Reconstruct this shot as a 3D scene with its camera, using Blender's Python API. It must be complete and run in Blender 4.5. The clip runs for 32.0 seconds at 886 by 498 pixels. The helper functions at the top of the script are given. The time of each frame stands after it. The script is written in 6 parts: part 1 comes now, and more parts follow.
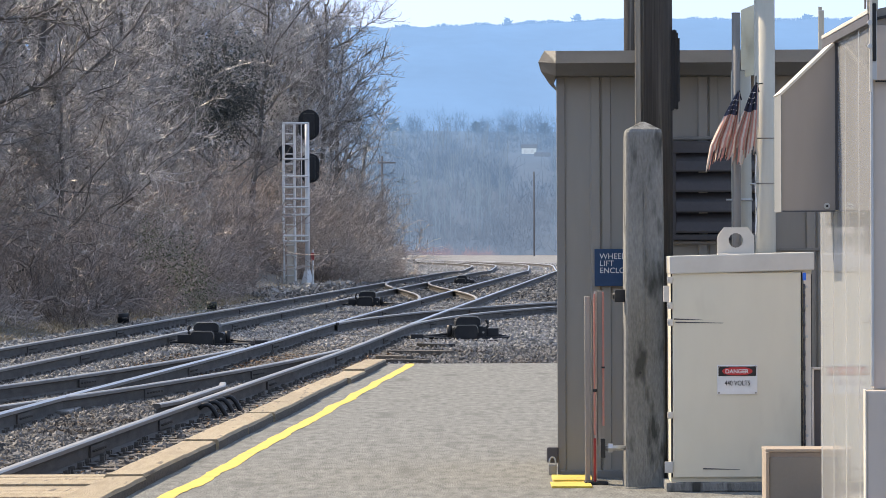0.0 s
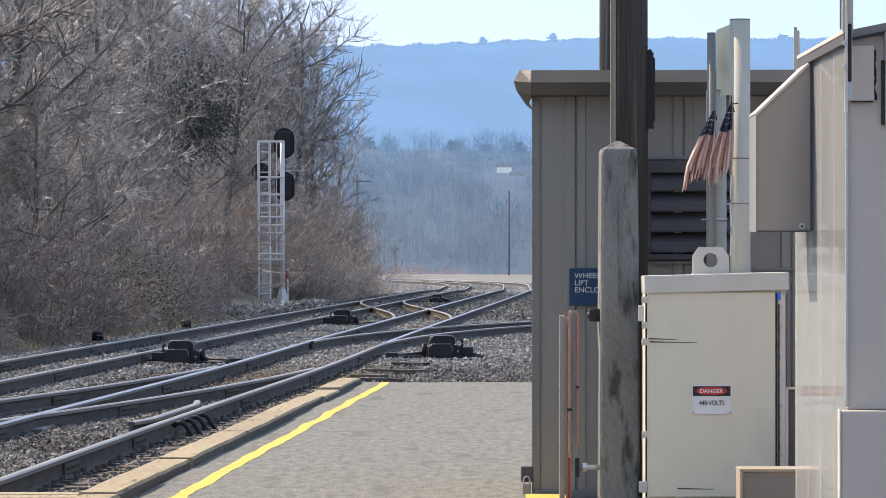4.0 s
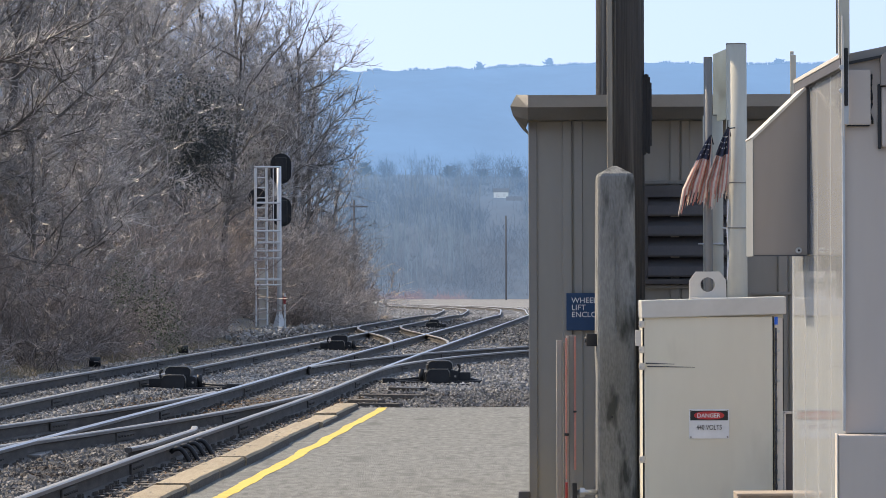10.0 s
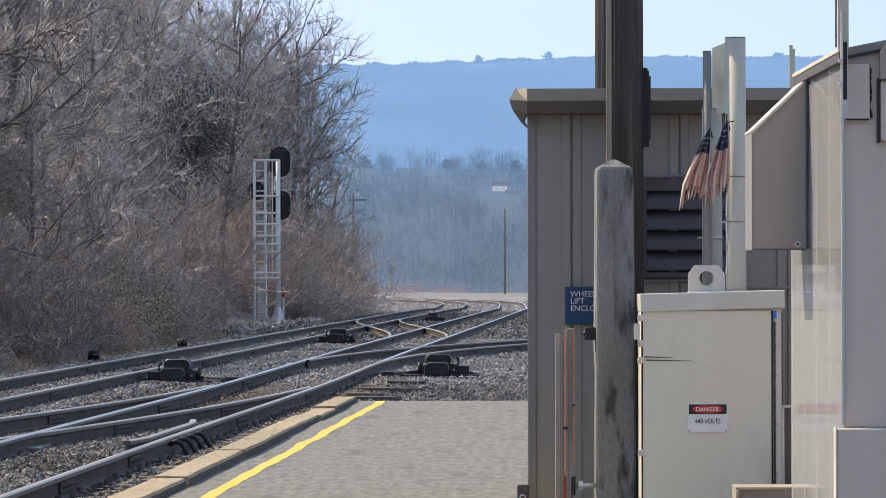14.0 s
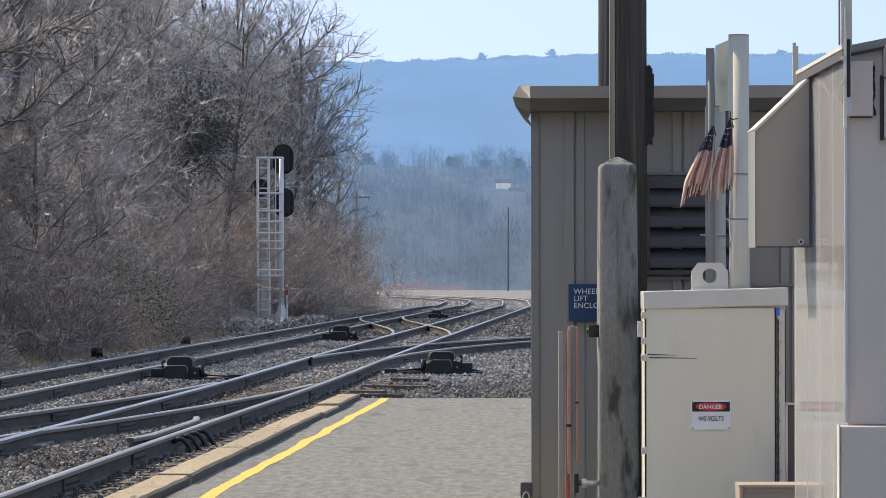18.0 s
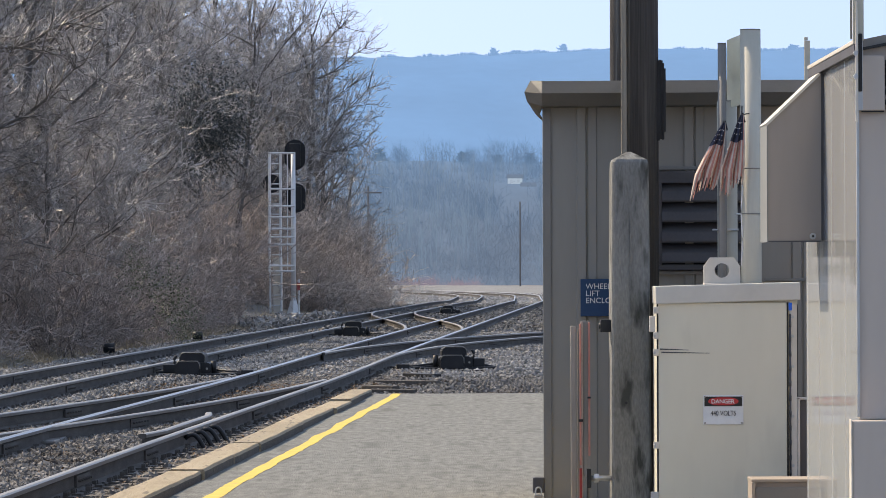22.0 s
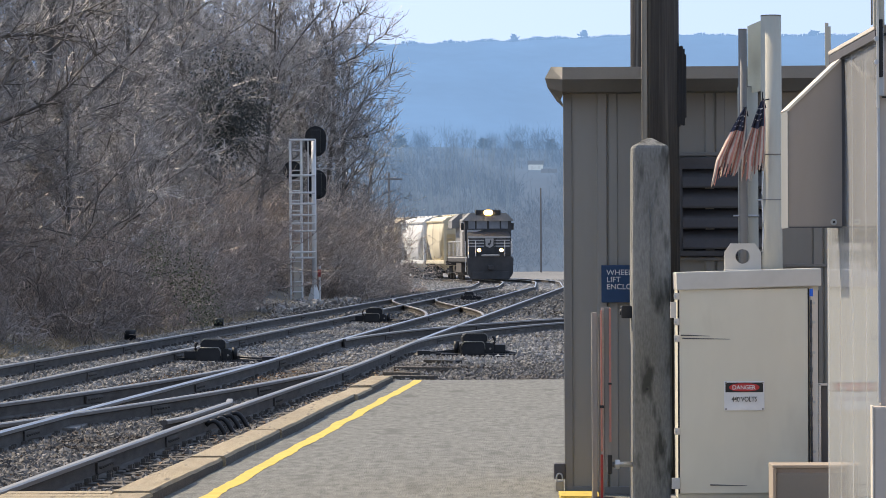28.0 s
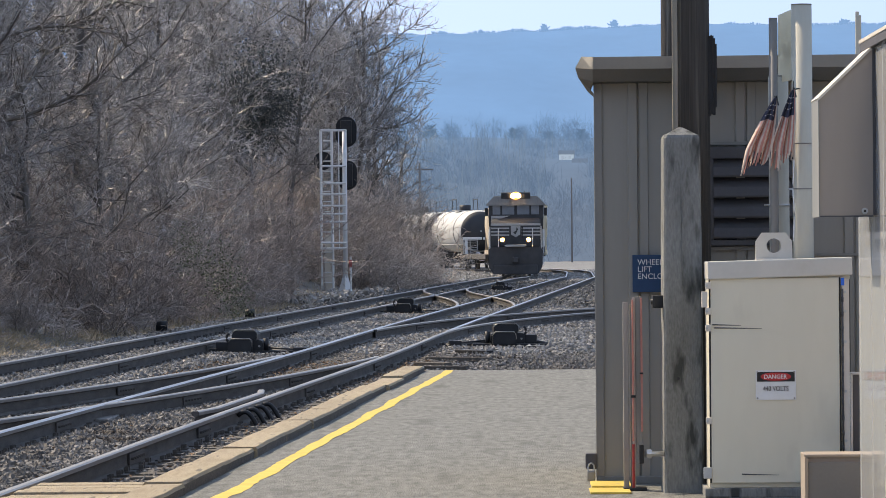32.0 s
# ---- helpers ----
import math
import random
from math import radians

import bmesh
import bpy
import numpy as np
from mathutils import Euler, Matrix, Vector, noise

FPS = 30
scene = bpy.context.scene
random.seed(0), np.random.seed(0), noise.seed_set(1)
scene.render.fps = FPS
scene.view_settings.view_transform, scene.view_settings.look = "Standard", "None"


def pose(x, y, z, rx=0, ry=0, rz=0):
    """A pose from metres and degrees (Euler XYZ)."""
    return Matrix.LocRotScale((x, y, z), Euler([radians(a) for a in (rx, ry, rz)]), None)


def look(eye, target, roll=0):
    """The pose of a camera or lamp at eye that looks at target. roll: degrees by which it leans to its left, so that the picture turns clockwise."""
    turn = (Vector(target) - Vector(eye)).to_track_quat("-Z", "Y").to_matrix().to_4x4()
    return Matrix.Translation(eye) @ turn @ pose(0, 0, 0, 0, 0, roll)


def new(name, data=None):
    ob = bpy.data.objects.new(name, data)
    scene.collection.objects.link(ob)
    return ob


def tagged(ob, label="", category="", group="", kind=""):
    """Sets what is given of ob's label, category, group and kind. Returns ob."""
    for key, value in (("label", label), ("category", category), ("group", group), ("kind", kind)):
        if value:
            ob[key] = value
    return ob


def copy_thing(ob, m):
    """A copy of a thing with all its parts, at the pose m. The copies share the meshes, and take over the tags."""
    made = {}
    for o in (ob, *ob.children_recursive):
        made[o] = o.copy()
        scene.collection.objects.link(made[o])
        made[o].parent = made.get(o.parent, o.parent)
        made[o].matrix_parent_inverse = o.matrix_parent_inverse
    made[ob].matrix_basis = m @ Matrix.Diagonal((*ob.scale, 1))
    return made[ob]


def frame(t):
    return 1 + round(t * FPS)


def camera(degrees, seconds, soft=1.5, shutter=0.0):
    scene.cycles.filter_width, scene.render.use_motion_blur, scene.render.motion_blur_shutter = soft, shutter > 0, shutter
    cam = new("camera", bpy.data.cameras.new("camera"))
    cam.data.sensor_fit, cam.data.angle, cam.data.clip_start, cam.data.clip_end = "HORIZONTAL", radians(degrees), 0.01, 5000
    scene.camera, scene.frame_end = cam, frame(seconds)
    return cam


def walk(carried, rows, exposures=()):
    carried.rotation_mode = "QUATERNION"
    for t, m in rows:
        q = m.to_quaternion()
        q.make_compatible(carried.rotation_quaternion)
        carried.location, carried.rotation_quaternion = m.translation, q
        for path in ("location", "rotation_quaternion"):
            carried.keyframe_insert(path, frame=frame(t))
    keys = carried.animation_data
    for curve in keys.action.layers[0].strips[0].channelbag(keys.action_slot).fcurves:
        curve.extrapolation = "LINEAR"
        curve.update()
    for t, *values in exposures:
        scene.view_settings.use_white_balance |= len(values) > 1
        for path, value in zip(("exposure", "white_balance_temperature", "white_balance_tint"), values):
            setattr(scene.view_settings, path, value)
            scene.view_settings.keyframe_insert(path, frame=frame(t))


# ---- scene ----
# The camera: held by hand at eye height, it only turns.  (seconds, turn left, tilt up, lean)
EYE = 1.6
TURNS = [
    (0, 0.3299, -0.1504, 0.217),
    (0.5, 0.2243, -0.1341, 0.147),
    (1, 0.1758, -0.1161, 0.067),
    (1.5, 0.1537, -0.0808, 0.027),
    (2, 0.1393, -0.0482, 0.117),
    (2.5, 0.1055, -0.0373, 0.126),
    (3, 0.0768, -0.0138, 0.000),
    (3.5, 0.0440, 0.0310, 0.004),
    (5.5, -0.0542, 0.2658, 0.023),
    (6, 0.0000, 0.3151, -0.000),
    (6.5, 0.0111, 0.3701, 0.001),
    (7, -0.0051, 0.4056, 0.087),
    (7.5, -0.0215, 0.4146, 0.031),
    (8, -0.0217, 0.4236, 0.026),
    (8.5, -0.0266, 0.4365, 0.151),
    (9, -0.0240, 0.4324, 0.108),
    (9.5, -0.0229, 0.4102, 0.095),
    (10, -0.0261, 0.4056, 0.159),
    (10.5, -0.0575, 0.3724, 0.193),
    (11, -0.0825, 0.3738, 0.198),
    (11.5, -0.0834, 0.3775, 0.218),
    (12, -0.0567, 0.3787, 0.138),
    (12.5, -0.0370, 0.3591, 0.172),
    (13, -0.0330, 0.3357, 0.155),
    (13.5, -0.0419, 0.3203, 0.103),
    (14, -0.0407, 0.3223, 0.094),
    (14.5, -0.0325, 0.3481, -0.001),
    (16.5, 0.0200, 0.3015, 0.101),
    (17, 0.0114, 0.2883, 0.074),
    (17.5, 0.0003, 0.2929, 0.093),
    (18, 0.0014, 0.2892, 0.081),
    (18.5, 0.0148, 0.2743, 0.129),
    (19, 0.0282, 0.2456, 0.161),
    (19.5, 0.0198, 0.2351, 0.235),
    (20, 0.0169, 0.2403, 0.192),
    (20.5, 0.0392, 0.2221, 0.158),
    (21, 0.0647, 0.2298, 0.181),
    (21.5, 0.1066, 0.2324, 0.156),
    (22, 0.1529, 0.2291, 0.191),
    (22.5, 0.1819, 0.2409, 0.203),
    (23, 0.2232, 0.2573, 0.279),
    (23.5, 0.2674, 0.2574, 0.359),
    (24, 0.3018, 0.2459, 0.403),
    (24.5, 0.3257, 0.2364, 0.394),
    (25, 0.3285, 0.2036, 0.365),
    (25.5, 0.3341, 0.1839, 0.368),
    (27.5, 0.4098, 0.1246, 0.309),
    (28, 0.4162, 0.0571, 0.262),
    (28.5, 0.4127, 0.0831, 0.377),
    (29, 0.4157, 0.0399, 0.368),
    (29.5, 0.5125, 0.0277, 0.369),
    (30, 0.6023, -0.0270, 0.366),
    (30.5, 0.6253, -0.0482, 0.360),
    (31, 0.6553, -0.0522, 0.450),
    (31.5, 0.6987, -0.0568, 0.485),
    (32, 0.8084, -0.0640, 0.449),]
cam = camera(11.195, 32.0, soft=0.85)
walk(cam, [(t, pose(0, 0, EYE, 90 + up, lean, left)) for t, left, up, lean in TURNS], exposures=[(0, 1.69, 8250, 12), (3.4, 1.67, 8250, 12), (5.4, 1.50, 8250, 12), (32, 1.40, 8250, 11.5)])

# ---- light ----
SUN_AZ, SUN_EL = radians(-52), radians(44)      # from +y towards +x; from the horizon
world = bpy.data.worlds.new("sky")
scene.world = world
world.use_nodes = True
wn, wl = world.node_tree.nodes, world.node_tree.links
sky = wn.new("ShaderNodeTexSky")
sky.sky_type = "NISHITA"
sky.sun_disc = False
sky.sun_elevation, sky.sun_rotation = SUN_EL, SUN_AZ
sky.air_density, sky.dust_density, sky.ozone_density = 1.0, 0.5, 1.2
geo = wn.new("ShaderNodeTexCoord")
lift = wn.new("ShaderNodeVectorMath")
lift.inputs[1].default_value = (0, 0, 0.78)
wl.new(geo.outputs["Generated"], lift.inputs[0])
wl.new(lift.outputs[0], sky.inputs[0])
wl.new(sky.outputs[0], wn["Background"].inputs[0])
wn["Background"].inputs[1].default_value = 0.160
sun = new("sun", bpy.data.lights.new("sun", "SUN"))
sun.data.energy, sun.data.angle, sun.data.color = 2.25, radians(0.53), (1.0, 0.95, 0.87)
sun_dir = Vector((math.sin(SUN_AZ) * math.cos(SUN_EL), math.cos(SUN_AZ) * math.cos(SUN_EL), math.sin(SUN_EL)))
sun.matrix_world = look(sun_dir * 50, (0, 0, 0))

# ---- materials ----


def material(name, low, high, rough=0.7, metal=0.0, scale=6.0, bump=0.15, fine=60.0, stretch=(1, 1, 1), spec=0.4, island=0.0, stain=None, emit=0.0, grain=0.45):
    """Two tones mixed by coarse and fine noise at real size, with relief from the same noise. island: brightness spread from piece to piece."""
    m = bpy.data.materials.new(name)
    m.use_nodes = True
    n, l = m.node_tree.nodes, m.node_tree.links
    b = n["Principled BSDF"]
    co = n.new("ShaderNodeTexCoord")
    mp = n.new("ShaderNodeMapping")
    mp.inputs["Scale"].default_value = stretch
    l.new(co.outputs["Object"], mp.inputs[0])
    big, small = n.new("ShaderNodeTexNoise"), n.new("ShaderNodeTexNoise")
    big.inputs["Scale"].default_value, big.inputs["Detail"].default_value = scale, 6
    small.inputs["Scale"].default_value, small.inputs["Detail"].default_value = fine, 4
    for t in (big, small):
        l.new(mp.outputs[0], t.inputs[0])
    add = n.new("ShaderNodeMath")
    add.operation = "MULTIPLY_ADD"
    add.inputs[1].default_value = grain
    l.new(small.outputs["Fac"], add.inputs[0])
    half = n.new("ShaderNodeMath")
    half.operation = "MULTIPLY_ADD"
    half.inputs[1].default_value, half.inputs[2].default_value = 1.3, -0.38 - (grain - 0.45) * 0.5
    l.new(big.outputs["Fac"], half.inputs[0])
    l.new(half.outputs[0], add.inputs[2])
    ramp = n.new("ShaderNodeMix")
    ramp.data_type = "RGBA"
    ramp.clamp_factor = True
    ramp.inputs["A"].default_value, ramp.inputs["B"].default_value = (*low, 1), (*high, 1)
    l.new(add.outputs[0], ramp.inputs["Factor"])
    colour = ramp.outputs["Result"]
    if stain:
        st = n.new("ShaderNodeTexNoise")
        st.inputs["Scale"].default_value, st.inputs["Detail"].default_value = stain[1], 5
        l.new(mp.outputs[0], st.inputs[0])
        sr = n.new("ShaderNodeMapRange")
        sr.inputs[1].default_value, sr.inputs[2].default_value = stain[2], stain[2] + 0.12
        l.new(st.outputs["Fac"], sr.inputs[0])
        mx = n.new("ShaderNodeMix")
        mx.data_type = "RGBA"
        mx.inputs["B"].default_value = (*stain[0], 1)
        l.new(sr.outputs[0], mx.inputs["Factor"])
        l.new(colour, mx.inputs["A"])
        colour = mx.outputs["Result"]
    if island:
        geo, info = n.new("ShaderNodeNewGeometry"), n.new("ShaderNodeObjectInfo")
        both = n.new("ShaderNodeMath")
        l.new(geo.outputs["Random Per Island"], both.inputs[0])
        l.new(info.outputs["Random"], both.inputs[1])
        fr = n.new("ShaderNodeMapRange")
        fr.inputs[2].default_value, fr.inputs[3].default_value, fr.inputs[4].default_value = 2.0, 1 - island, 1 + island
        l.new(both.outputs[0], fr.inputs[0])
        hsv = n.new("ShaderNodeHueSaturation")
        l.new(fr.outputs[0], hsv.inputs["Value"])
        l.new(colour, hsv.inputs["Color"])
        colour = hsv.outputs[0]
    l.new(colour, b.inputs["Base Color"])
    b.inputs["Roughness"].default_value, b.inputs["Metallic"].default_value = rough, metal
    b.inputs["Specular IOR Level"].default_value = spec
    if rough < 0.65:
        rr = n.new("ShaderNodeMapRange")
        rr.inputs[3].default_value, rr.inputs[4].default_value = rough * 0.75, min(1, rough * 1.35)
        l.new(big.outputs["Fac"], rr.inputs[0])
        l.new(rr.outputs[0], b.inputs["Roughness"])
    if bump:
        bp = n.new("ShaderNodeBump")
        bp.inputs["Strength"].default_value, bp.inputs["Distance"].default_value = bump, 0.02
        l.new(add.outputs[0], bp.inputs["Height"])
        l.new(bp.outputs[0], b.inputs["Normal"])
    if emit:
        l.new(colour, b.inputs["Emission Color"])
        b.inputs["Emission Strength"].default_value = emit
    return m


def glow(name, colour, strength):
    m = bpy.data.materials.new(name)
    m.use_nodes = True
    b = m.node_tree.nodes["Principled BSDF"]
    b.inputs["Base Color"].default_value = (0.02, 0.02, 0.02, 1)
    b.inputs["Roughness"].default_value = 0.9
    b.inputs["Emission Color"].default_value, b.inputs["Emission Strength"].default_value = (*colour, 1), strength
    return m


M_ASPHALT = material("asphalt", (0.058, 0.0585, 0.053), (0.242, 0.242, 0.218), 0.92, 0, 14, 0.35, 80, (1, 0.2, 1), stain=((0.098, 0.097, 0.088), 3.0, 0.585), grain=1.5)
# Bed darkened in colour to stand for shade between the loose stones.
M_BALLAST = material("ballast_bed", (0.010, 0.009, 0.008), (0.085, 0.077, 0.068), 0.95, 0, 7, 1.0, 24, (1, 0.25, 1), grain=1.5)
# Paler copy of the bed for its far part.
M_FARBED = material("fresh_pale_ballast", (0.068, 0.068, 0.066), (0.27, 0.267, 0.258), 0.9, 0, 0.5, 0.6, 5, (0.2, 1, 1), grain=1.0)
M_STONE = material("ballast_stone", (0.055, 0.051, 0.047), (0.41, 0.39, 0.362), 0.88, 0, 3, 0.2, 60, island=0.88, stain=((0.09, 0.068, 0.052), 0.7, 0.59))
M_DARKSTONE = material("grimy_ballast_stone", (0.034, 0.030, 0.027), (0.31, 0.284, 0.255), 0.85, 0, 3, 0.2, 60, island=0.85, stain=((0.055, 0.040, 0.030), 0.7, 0.57))
M_TIE = material("tie_wood", (0.045, 0.038, 0.032), (0.16, 0.135, 0.11), 0.9, 0, 3, 0.4, 30, (1, 8, 8), island=0.3)
M_RAIL = material("rail_rust", (0.040, 0.036, 0.033), (0.130, 0.117, 0.105), 0.8, 0.0, 3, 0.2, 30, (4, 0.7, 4), spec=0.25)
M_SHINE = material("rail_polished", (0.33, 0.33, 0.34), (0.56, 0.56, 0.56), 0.32, 1.0, 3, 0.02, 60, (1, 0.1, 1))
M_DULL = material("rail_dull_top", (0.20, 0.185, 0.165), (0.42, 0.395, 0.36), 0.42, 0.6, 3, 0.05, 60, (1, 0.1, 1))
M_HEAD = material("rail_head_side", (0.10, 0.090, 0.081), (0.24, 0.222, 0.202), 0.5, 0.35, 3, 0.1, 40, (4, 0.5, 4))
M_BLACK = material("black_steel", (0.010, 0.010, 0.011), (0.035, 0.034, 0.034), 0.5, 0.2, 6, 0.1)
M_TIMBER = material("weathered_timber", (0.255, 0.195, 0.122), (0.46, 0.372, 0.25), 0.85, 0, 2.5, 0.6, 24, (7, 0.6, 7), island=0.22, stain=((0.15, 0.12, 0.085), 2.5, 0.59), grain=1.2)
M_YELLOW = material("yellow_paint", (0.50, 0.345, 0.06), (0.70, 0.51, 0.11), 0.8, 0, 6, 0.3, 50, stain=((0.27, 0.24, 0.18), 9, 0.62))
M_SIDING = material("taupe_siding", (0.262, 0.240, 0.208), (0.322, 0.297, 0.260), 0.5, 0, 1.2, 0.05, 25, (1, 1, 0.2))
M_TRIM = material("taupe_trim", (0.195, 0.178, 0.157), (0.25, 0.231, 0.206), 0.42, 0, 2, 0.05)
M_LOUVER = material("louver_brown", (0.058, 0.054, 0.056), (0.105, 0.097, 0.098), 0.5, 0, 3, 0.05)
M_CONCRETE = material("weathered_concrete", (0.115, 0.113, 0.104), (0.30, 0.295, 0.272), 0.9, 0, 3.2, 0.4, 60, (1.6, 1.6, 0.42), stain=((0.055, 0.056, 0.049), 6.0, 0.545), grain=0.9)
M_POLE = material("creosoted_pole", (0.010, 0.0095, 0.010), (0.105, 0.096, 0.088), 0.8, 0, 3.2, 0.6, 30, (4, 4, 0.08), stain=((0.185, 0.175, 0.155), 4.5, 0.585), grain=0.8)
M_CABINET = material("putty_enamel", (0.655, 0.600, 0.470), (0.765, 0.708, 0.565), 0.42, 0, 1.3, 0.04, 12, (1, 1, 0.35), stain=((0.55, 0.495, 0.385), 1.6, 0.565))
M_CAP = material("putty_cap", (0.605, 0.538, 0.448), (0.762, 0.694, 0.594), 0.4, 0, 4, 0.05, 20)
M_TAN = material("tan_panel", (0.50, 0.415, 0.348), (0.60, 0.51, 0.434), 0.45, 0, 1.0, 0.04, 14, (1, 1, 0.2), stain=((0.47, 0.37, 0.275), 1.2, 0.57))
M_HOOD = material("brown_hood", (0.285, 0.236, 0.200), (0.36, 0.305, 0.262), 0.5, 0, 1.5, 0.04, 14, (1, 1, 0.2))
M_HOODLIT = material("pale_sheet", (0.20, 0.204, 0.195), (0.27, 0.275, 0.263), 0.5, 0.1, 2, 0.03, 14, (1, 1, 0.2))
M_PIPE = material("galvanised_pipe", (0.45, 0.412, 0.330), (0.59, 0.55, 0.45), 0.6, 0.0, 3, 0.05, 30, (2, 2, 0.3))
M_LID = material("grey_putty_lid", (0.53, 0.495, 0.43), (0.66, 0.62, 0.545), 0.4, 0, 4, 0.05, 20)
# Grey base paints in the sky that shows in the cab windows.
M_CABGLASS = material("dusty_cab_glass", (0.16, 0.17, 0.18), (0.25, 0.26, 0.27), 0.2, 0, 3, 0)
M_PLATE = material("bleached_plate", (0.80, 0.735, 0.57), (0.90, 0.85, 0.70), 0.6, 0, 6, 0.05)
M_GALV = material("bright_steel", (0.42, 0.42, 0.41), (0.62, 0.62, 0.61), 0.38, 0.7, 6, 0.05)
M_PANEL = material("glossy_plastic_sheet", (0.385, 0.388, 0.378), (0.48, 0.485, 0.472), 0.10, 0.0, 1.3, 0.02, 10, (1, 1, 0.15), spec=0.9)
M_WHITE = material("white_paint", (0.66, 0.65, 0.62), (0.82, 0.81, 0.79), 0.5, 0, 6, 0.05)
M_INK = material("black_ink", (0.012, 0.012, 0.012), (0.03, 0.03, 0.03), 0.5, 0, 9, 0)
M_RED = material("sign_red", (0.50, 0.03, 0.03), (0.62, 0.05, 0.05), 0.45, 0, 9, 0)
M_BLUE = material("sign_blue", (0.008, 0.040, 0.10), (0.014, 0.058, 0.135), 0.4, 0, 9, 0)
M_TAG = material("blue_tape", (0.01, 0.12, 0.60), (0.02, 0.2, 0.75), 0.5, 0, 9, 0)
M_FADEDRED = material("faded_red", (0.50, 0.16, 0.12), (0.66, 0.32, 0.25), 0.8, 0, 9, 0.1)
M_DEEPRED = material("deep_red", (0.30, 0.03, 0.03), (0.42, 0.06, 0.05), 0.7, 0, 9, 0.1)
M_SUNEDGE = material("weathered_batten", (0.13, 0.11, 0.085), (0.36, 0.315, 0.25), 0.85, 0, 3, 0.4, 30, (5, 5, 0.3))
M_SPLINTER = material("splintered_board", (0.012, 0.011, 0.011), (0.05, 0.047, 0.045), 0.85, 0, 4, 0.6, 40, (9, 9, 0.5), island=0.4)
M_GREYWOOD = material("grey_board", (0.22, 0.20, 0.175), (0.38, 0.35, 0.31), 0.85, 0, 4, 0.3, 40, (5, 5, 0.4))
M_FLAGRED = material("flag_faded_red", (0.40, 0.15, 0.115), (0.56, 0.29, 0.23), 0.9, 0, 20, 0.1)
M_FLAGWHITE = material("flag_soiled_white", (0.46, 0.36, 0.30), (0.64, 0.54, 0.465), 0.9, 0, 20, 0.1)
M_FLAGBLUE = material("flag_navy", (0.018, 0.020, 0.036), (0.05, 0.055, 0.085), 0.9, 0, 20, 0.1)
M_BARK = material("bark", (0.075, 0.066, 0.059), (0.215, 0.19, 0.168), 0.9, 0, 3, 0.3, 20, (2, 2, 0.4), island=0.3)
M_TWIG = material("bare_twigs", (0.128, 0.112, 0.102), (0.56, 0.522, 0.485), 0.45, 0, 0.9, 0, 8, island=0.75)
# Pale and dark copies of one brush make up for uneven light.
M_BRUSH = material("dry_brush", (0.27, 0.203, 0.158), (0.74, 0.61, 0.50), 0.6, 0, 0.5, 0, 8, island=0.65)
M_DARKBRUSH = material("dark_briar", (0.14, 0.111, 0.097), (0.50, 0.413, 0.355), 0.6, 0, 0.5, 0, 8, island=0.65)
M_LEAF = material("briar_leaf", (0.07, 0.085, 0.045), (0.19, 0.195, 0.11), 0.6, 0, 2, 0, 9, island=0.5)
M_VINE = material("evergreen_vine", (0.032, 0.035, 0.030), (0.11, 0.116, 0.102), 0.55, 0, 2, 0, 9, island=0.6)
M_DIRT = material("dry_ground", (0.075, 0.069, 0.061), (0.20, 0.187, 0.168), 0.95, 0, 0.35, 0.5, 9, grain=0.9)
M_LITTER = material("dead_leaves", (0.13, 0.07, 0.04), (0.36, 0.22, 0.12), 0.8, 0, 6, 0, 20, island=0.5)
M_STRAW = material("straw_grass", (0.23, 0.18, 0.12), (0.43, 0.355, 0.25), 0.9, 0, 0.8, 0, 9, island=0.4)
# Black lifted a little to stand in for haze before the train.
M_LOCO = material("loco_black", (0.040, 0.040, 0.042), (0.080, 0.079, 0.078), 0.75, 0, 2, 0.03, spec=0.25)
# Pale grey puts the sun's glare on black paint into the colour.
M_LOCOLIT = material("loco_dusty_black", (0.14, 0.138, 0.132), (0.30, 0.295, 0.28), 0.6, 0, 1.4, 0.05, 14, (1, 1, 0.4), stain=((0.07, 0.07, 0.07), 1.6, 0.58))
M_LOCOGREY = material("loco_grey_stripe", (0.30, 0.29, 0.27), (0.44, 0.43, 0.41), 0.55, 0, 3, 0.03)
M_GLASS = material("dark_glass", (0.012, 0.014, 0.016), (0.02, 0.022, 0.025), 0.08, 0, 2, 0)
M_HOPWHITE = material("hopper_white", (0.58, 0.575, 0.55), (0.78, 0.77, 0.74), 0.6, 0, 0.8, 0.03, 8, (1, 1, 0.2), stain=((0.33, 0.30, 0.26), 0.9, 0.62))
M_HOPCREAM = material("hopper_cream", (0.55, 0.475, 0.325), (0.72, 0.64, 0.475), 0.6, 0, 0.8, 0.03, 8, (1, 1, 0.2), stain=((0.32, 0.26, 0.18), 0.9, 0.60))
M_HOPTAN = material("hopper_tan", (0.33, 0.26, 0.185), (0.56, 0.47, 0.345), 0.7, 0, 0.8, 0.03, 8, (1, 1, 0.15), stain=((0.16, 0.11, 0.075), 0.9, 0.58))
M_TANK = material("tank_white", (0.43, 0.41, 0.375), (0.68, 0.66, 0.615), 0.55, 0, 0.5, 0.03, 6, stain=((0.20, 0.185, 0.165), 0.6, 0.60))
M_TANKDARK = material("tank_black", (0.02, 0.02, 0.022), (0.05, 0.05, 0.052), 0.55, 0, 1, 0.03)
M_BOGIE = material("bogie_grime", (0.045, 0.041, 0.037), (0.11, 0.098, 0.088), 0.85, 0, 4, 0.2)
M_LAMP = glow("lit_lamp", (1.0, 0.68, 0.32), 34)
M_DITCH = glow("lit_ditch_lamp", (1.0, 0.62, 0.25), 22)
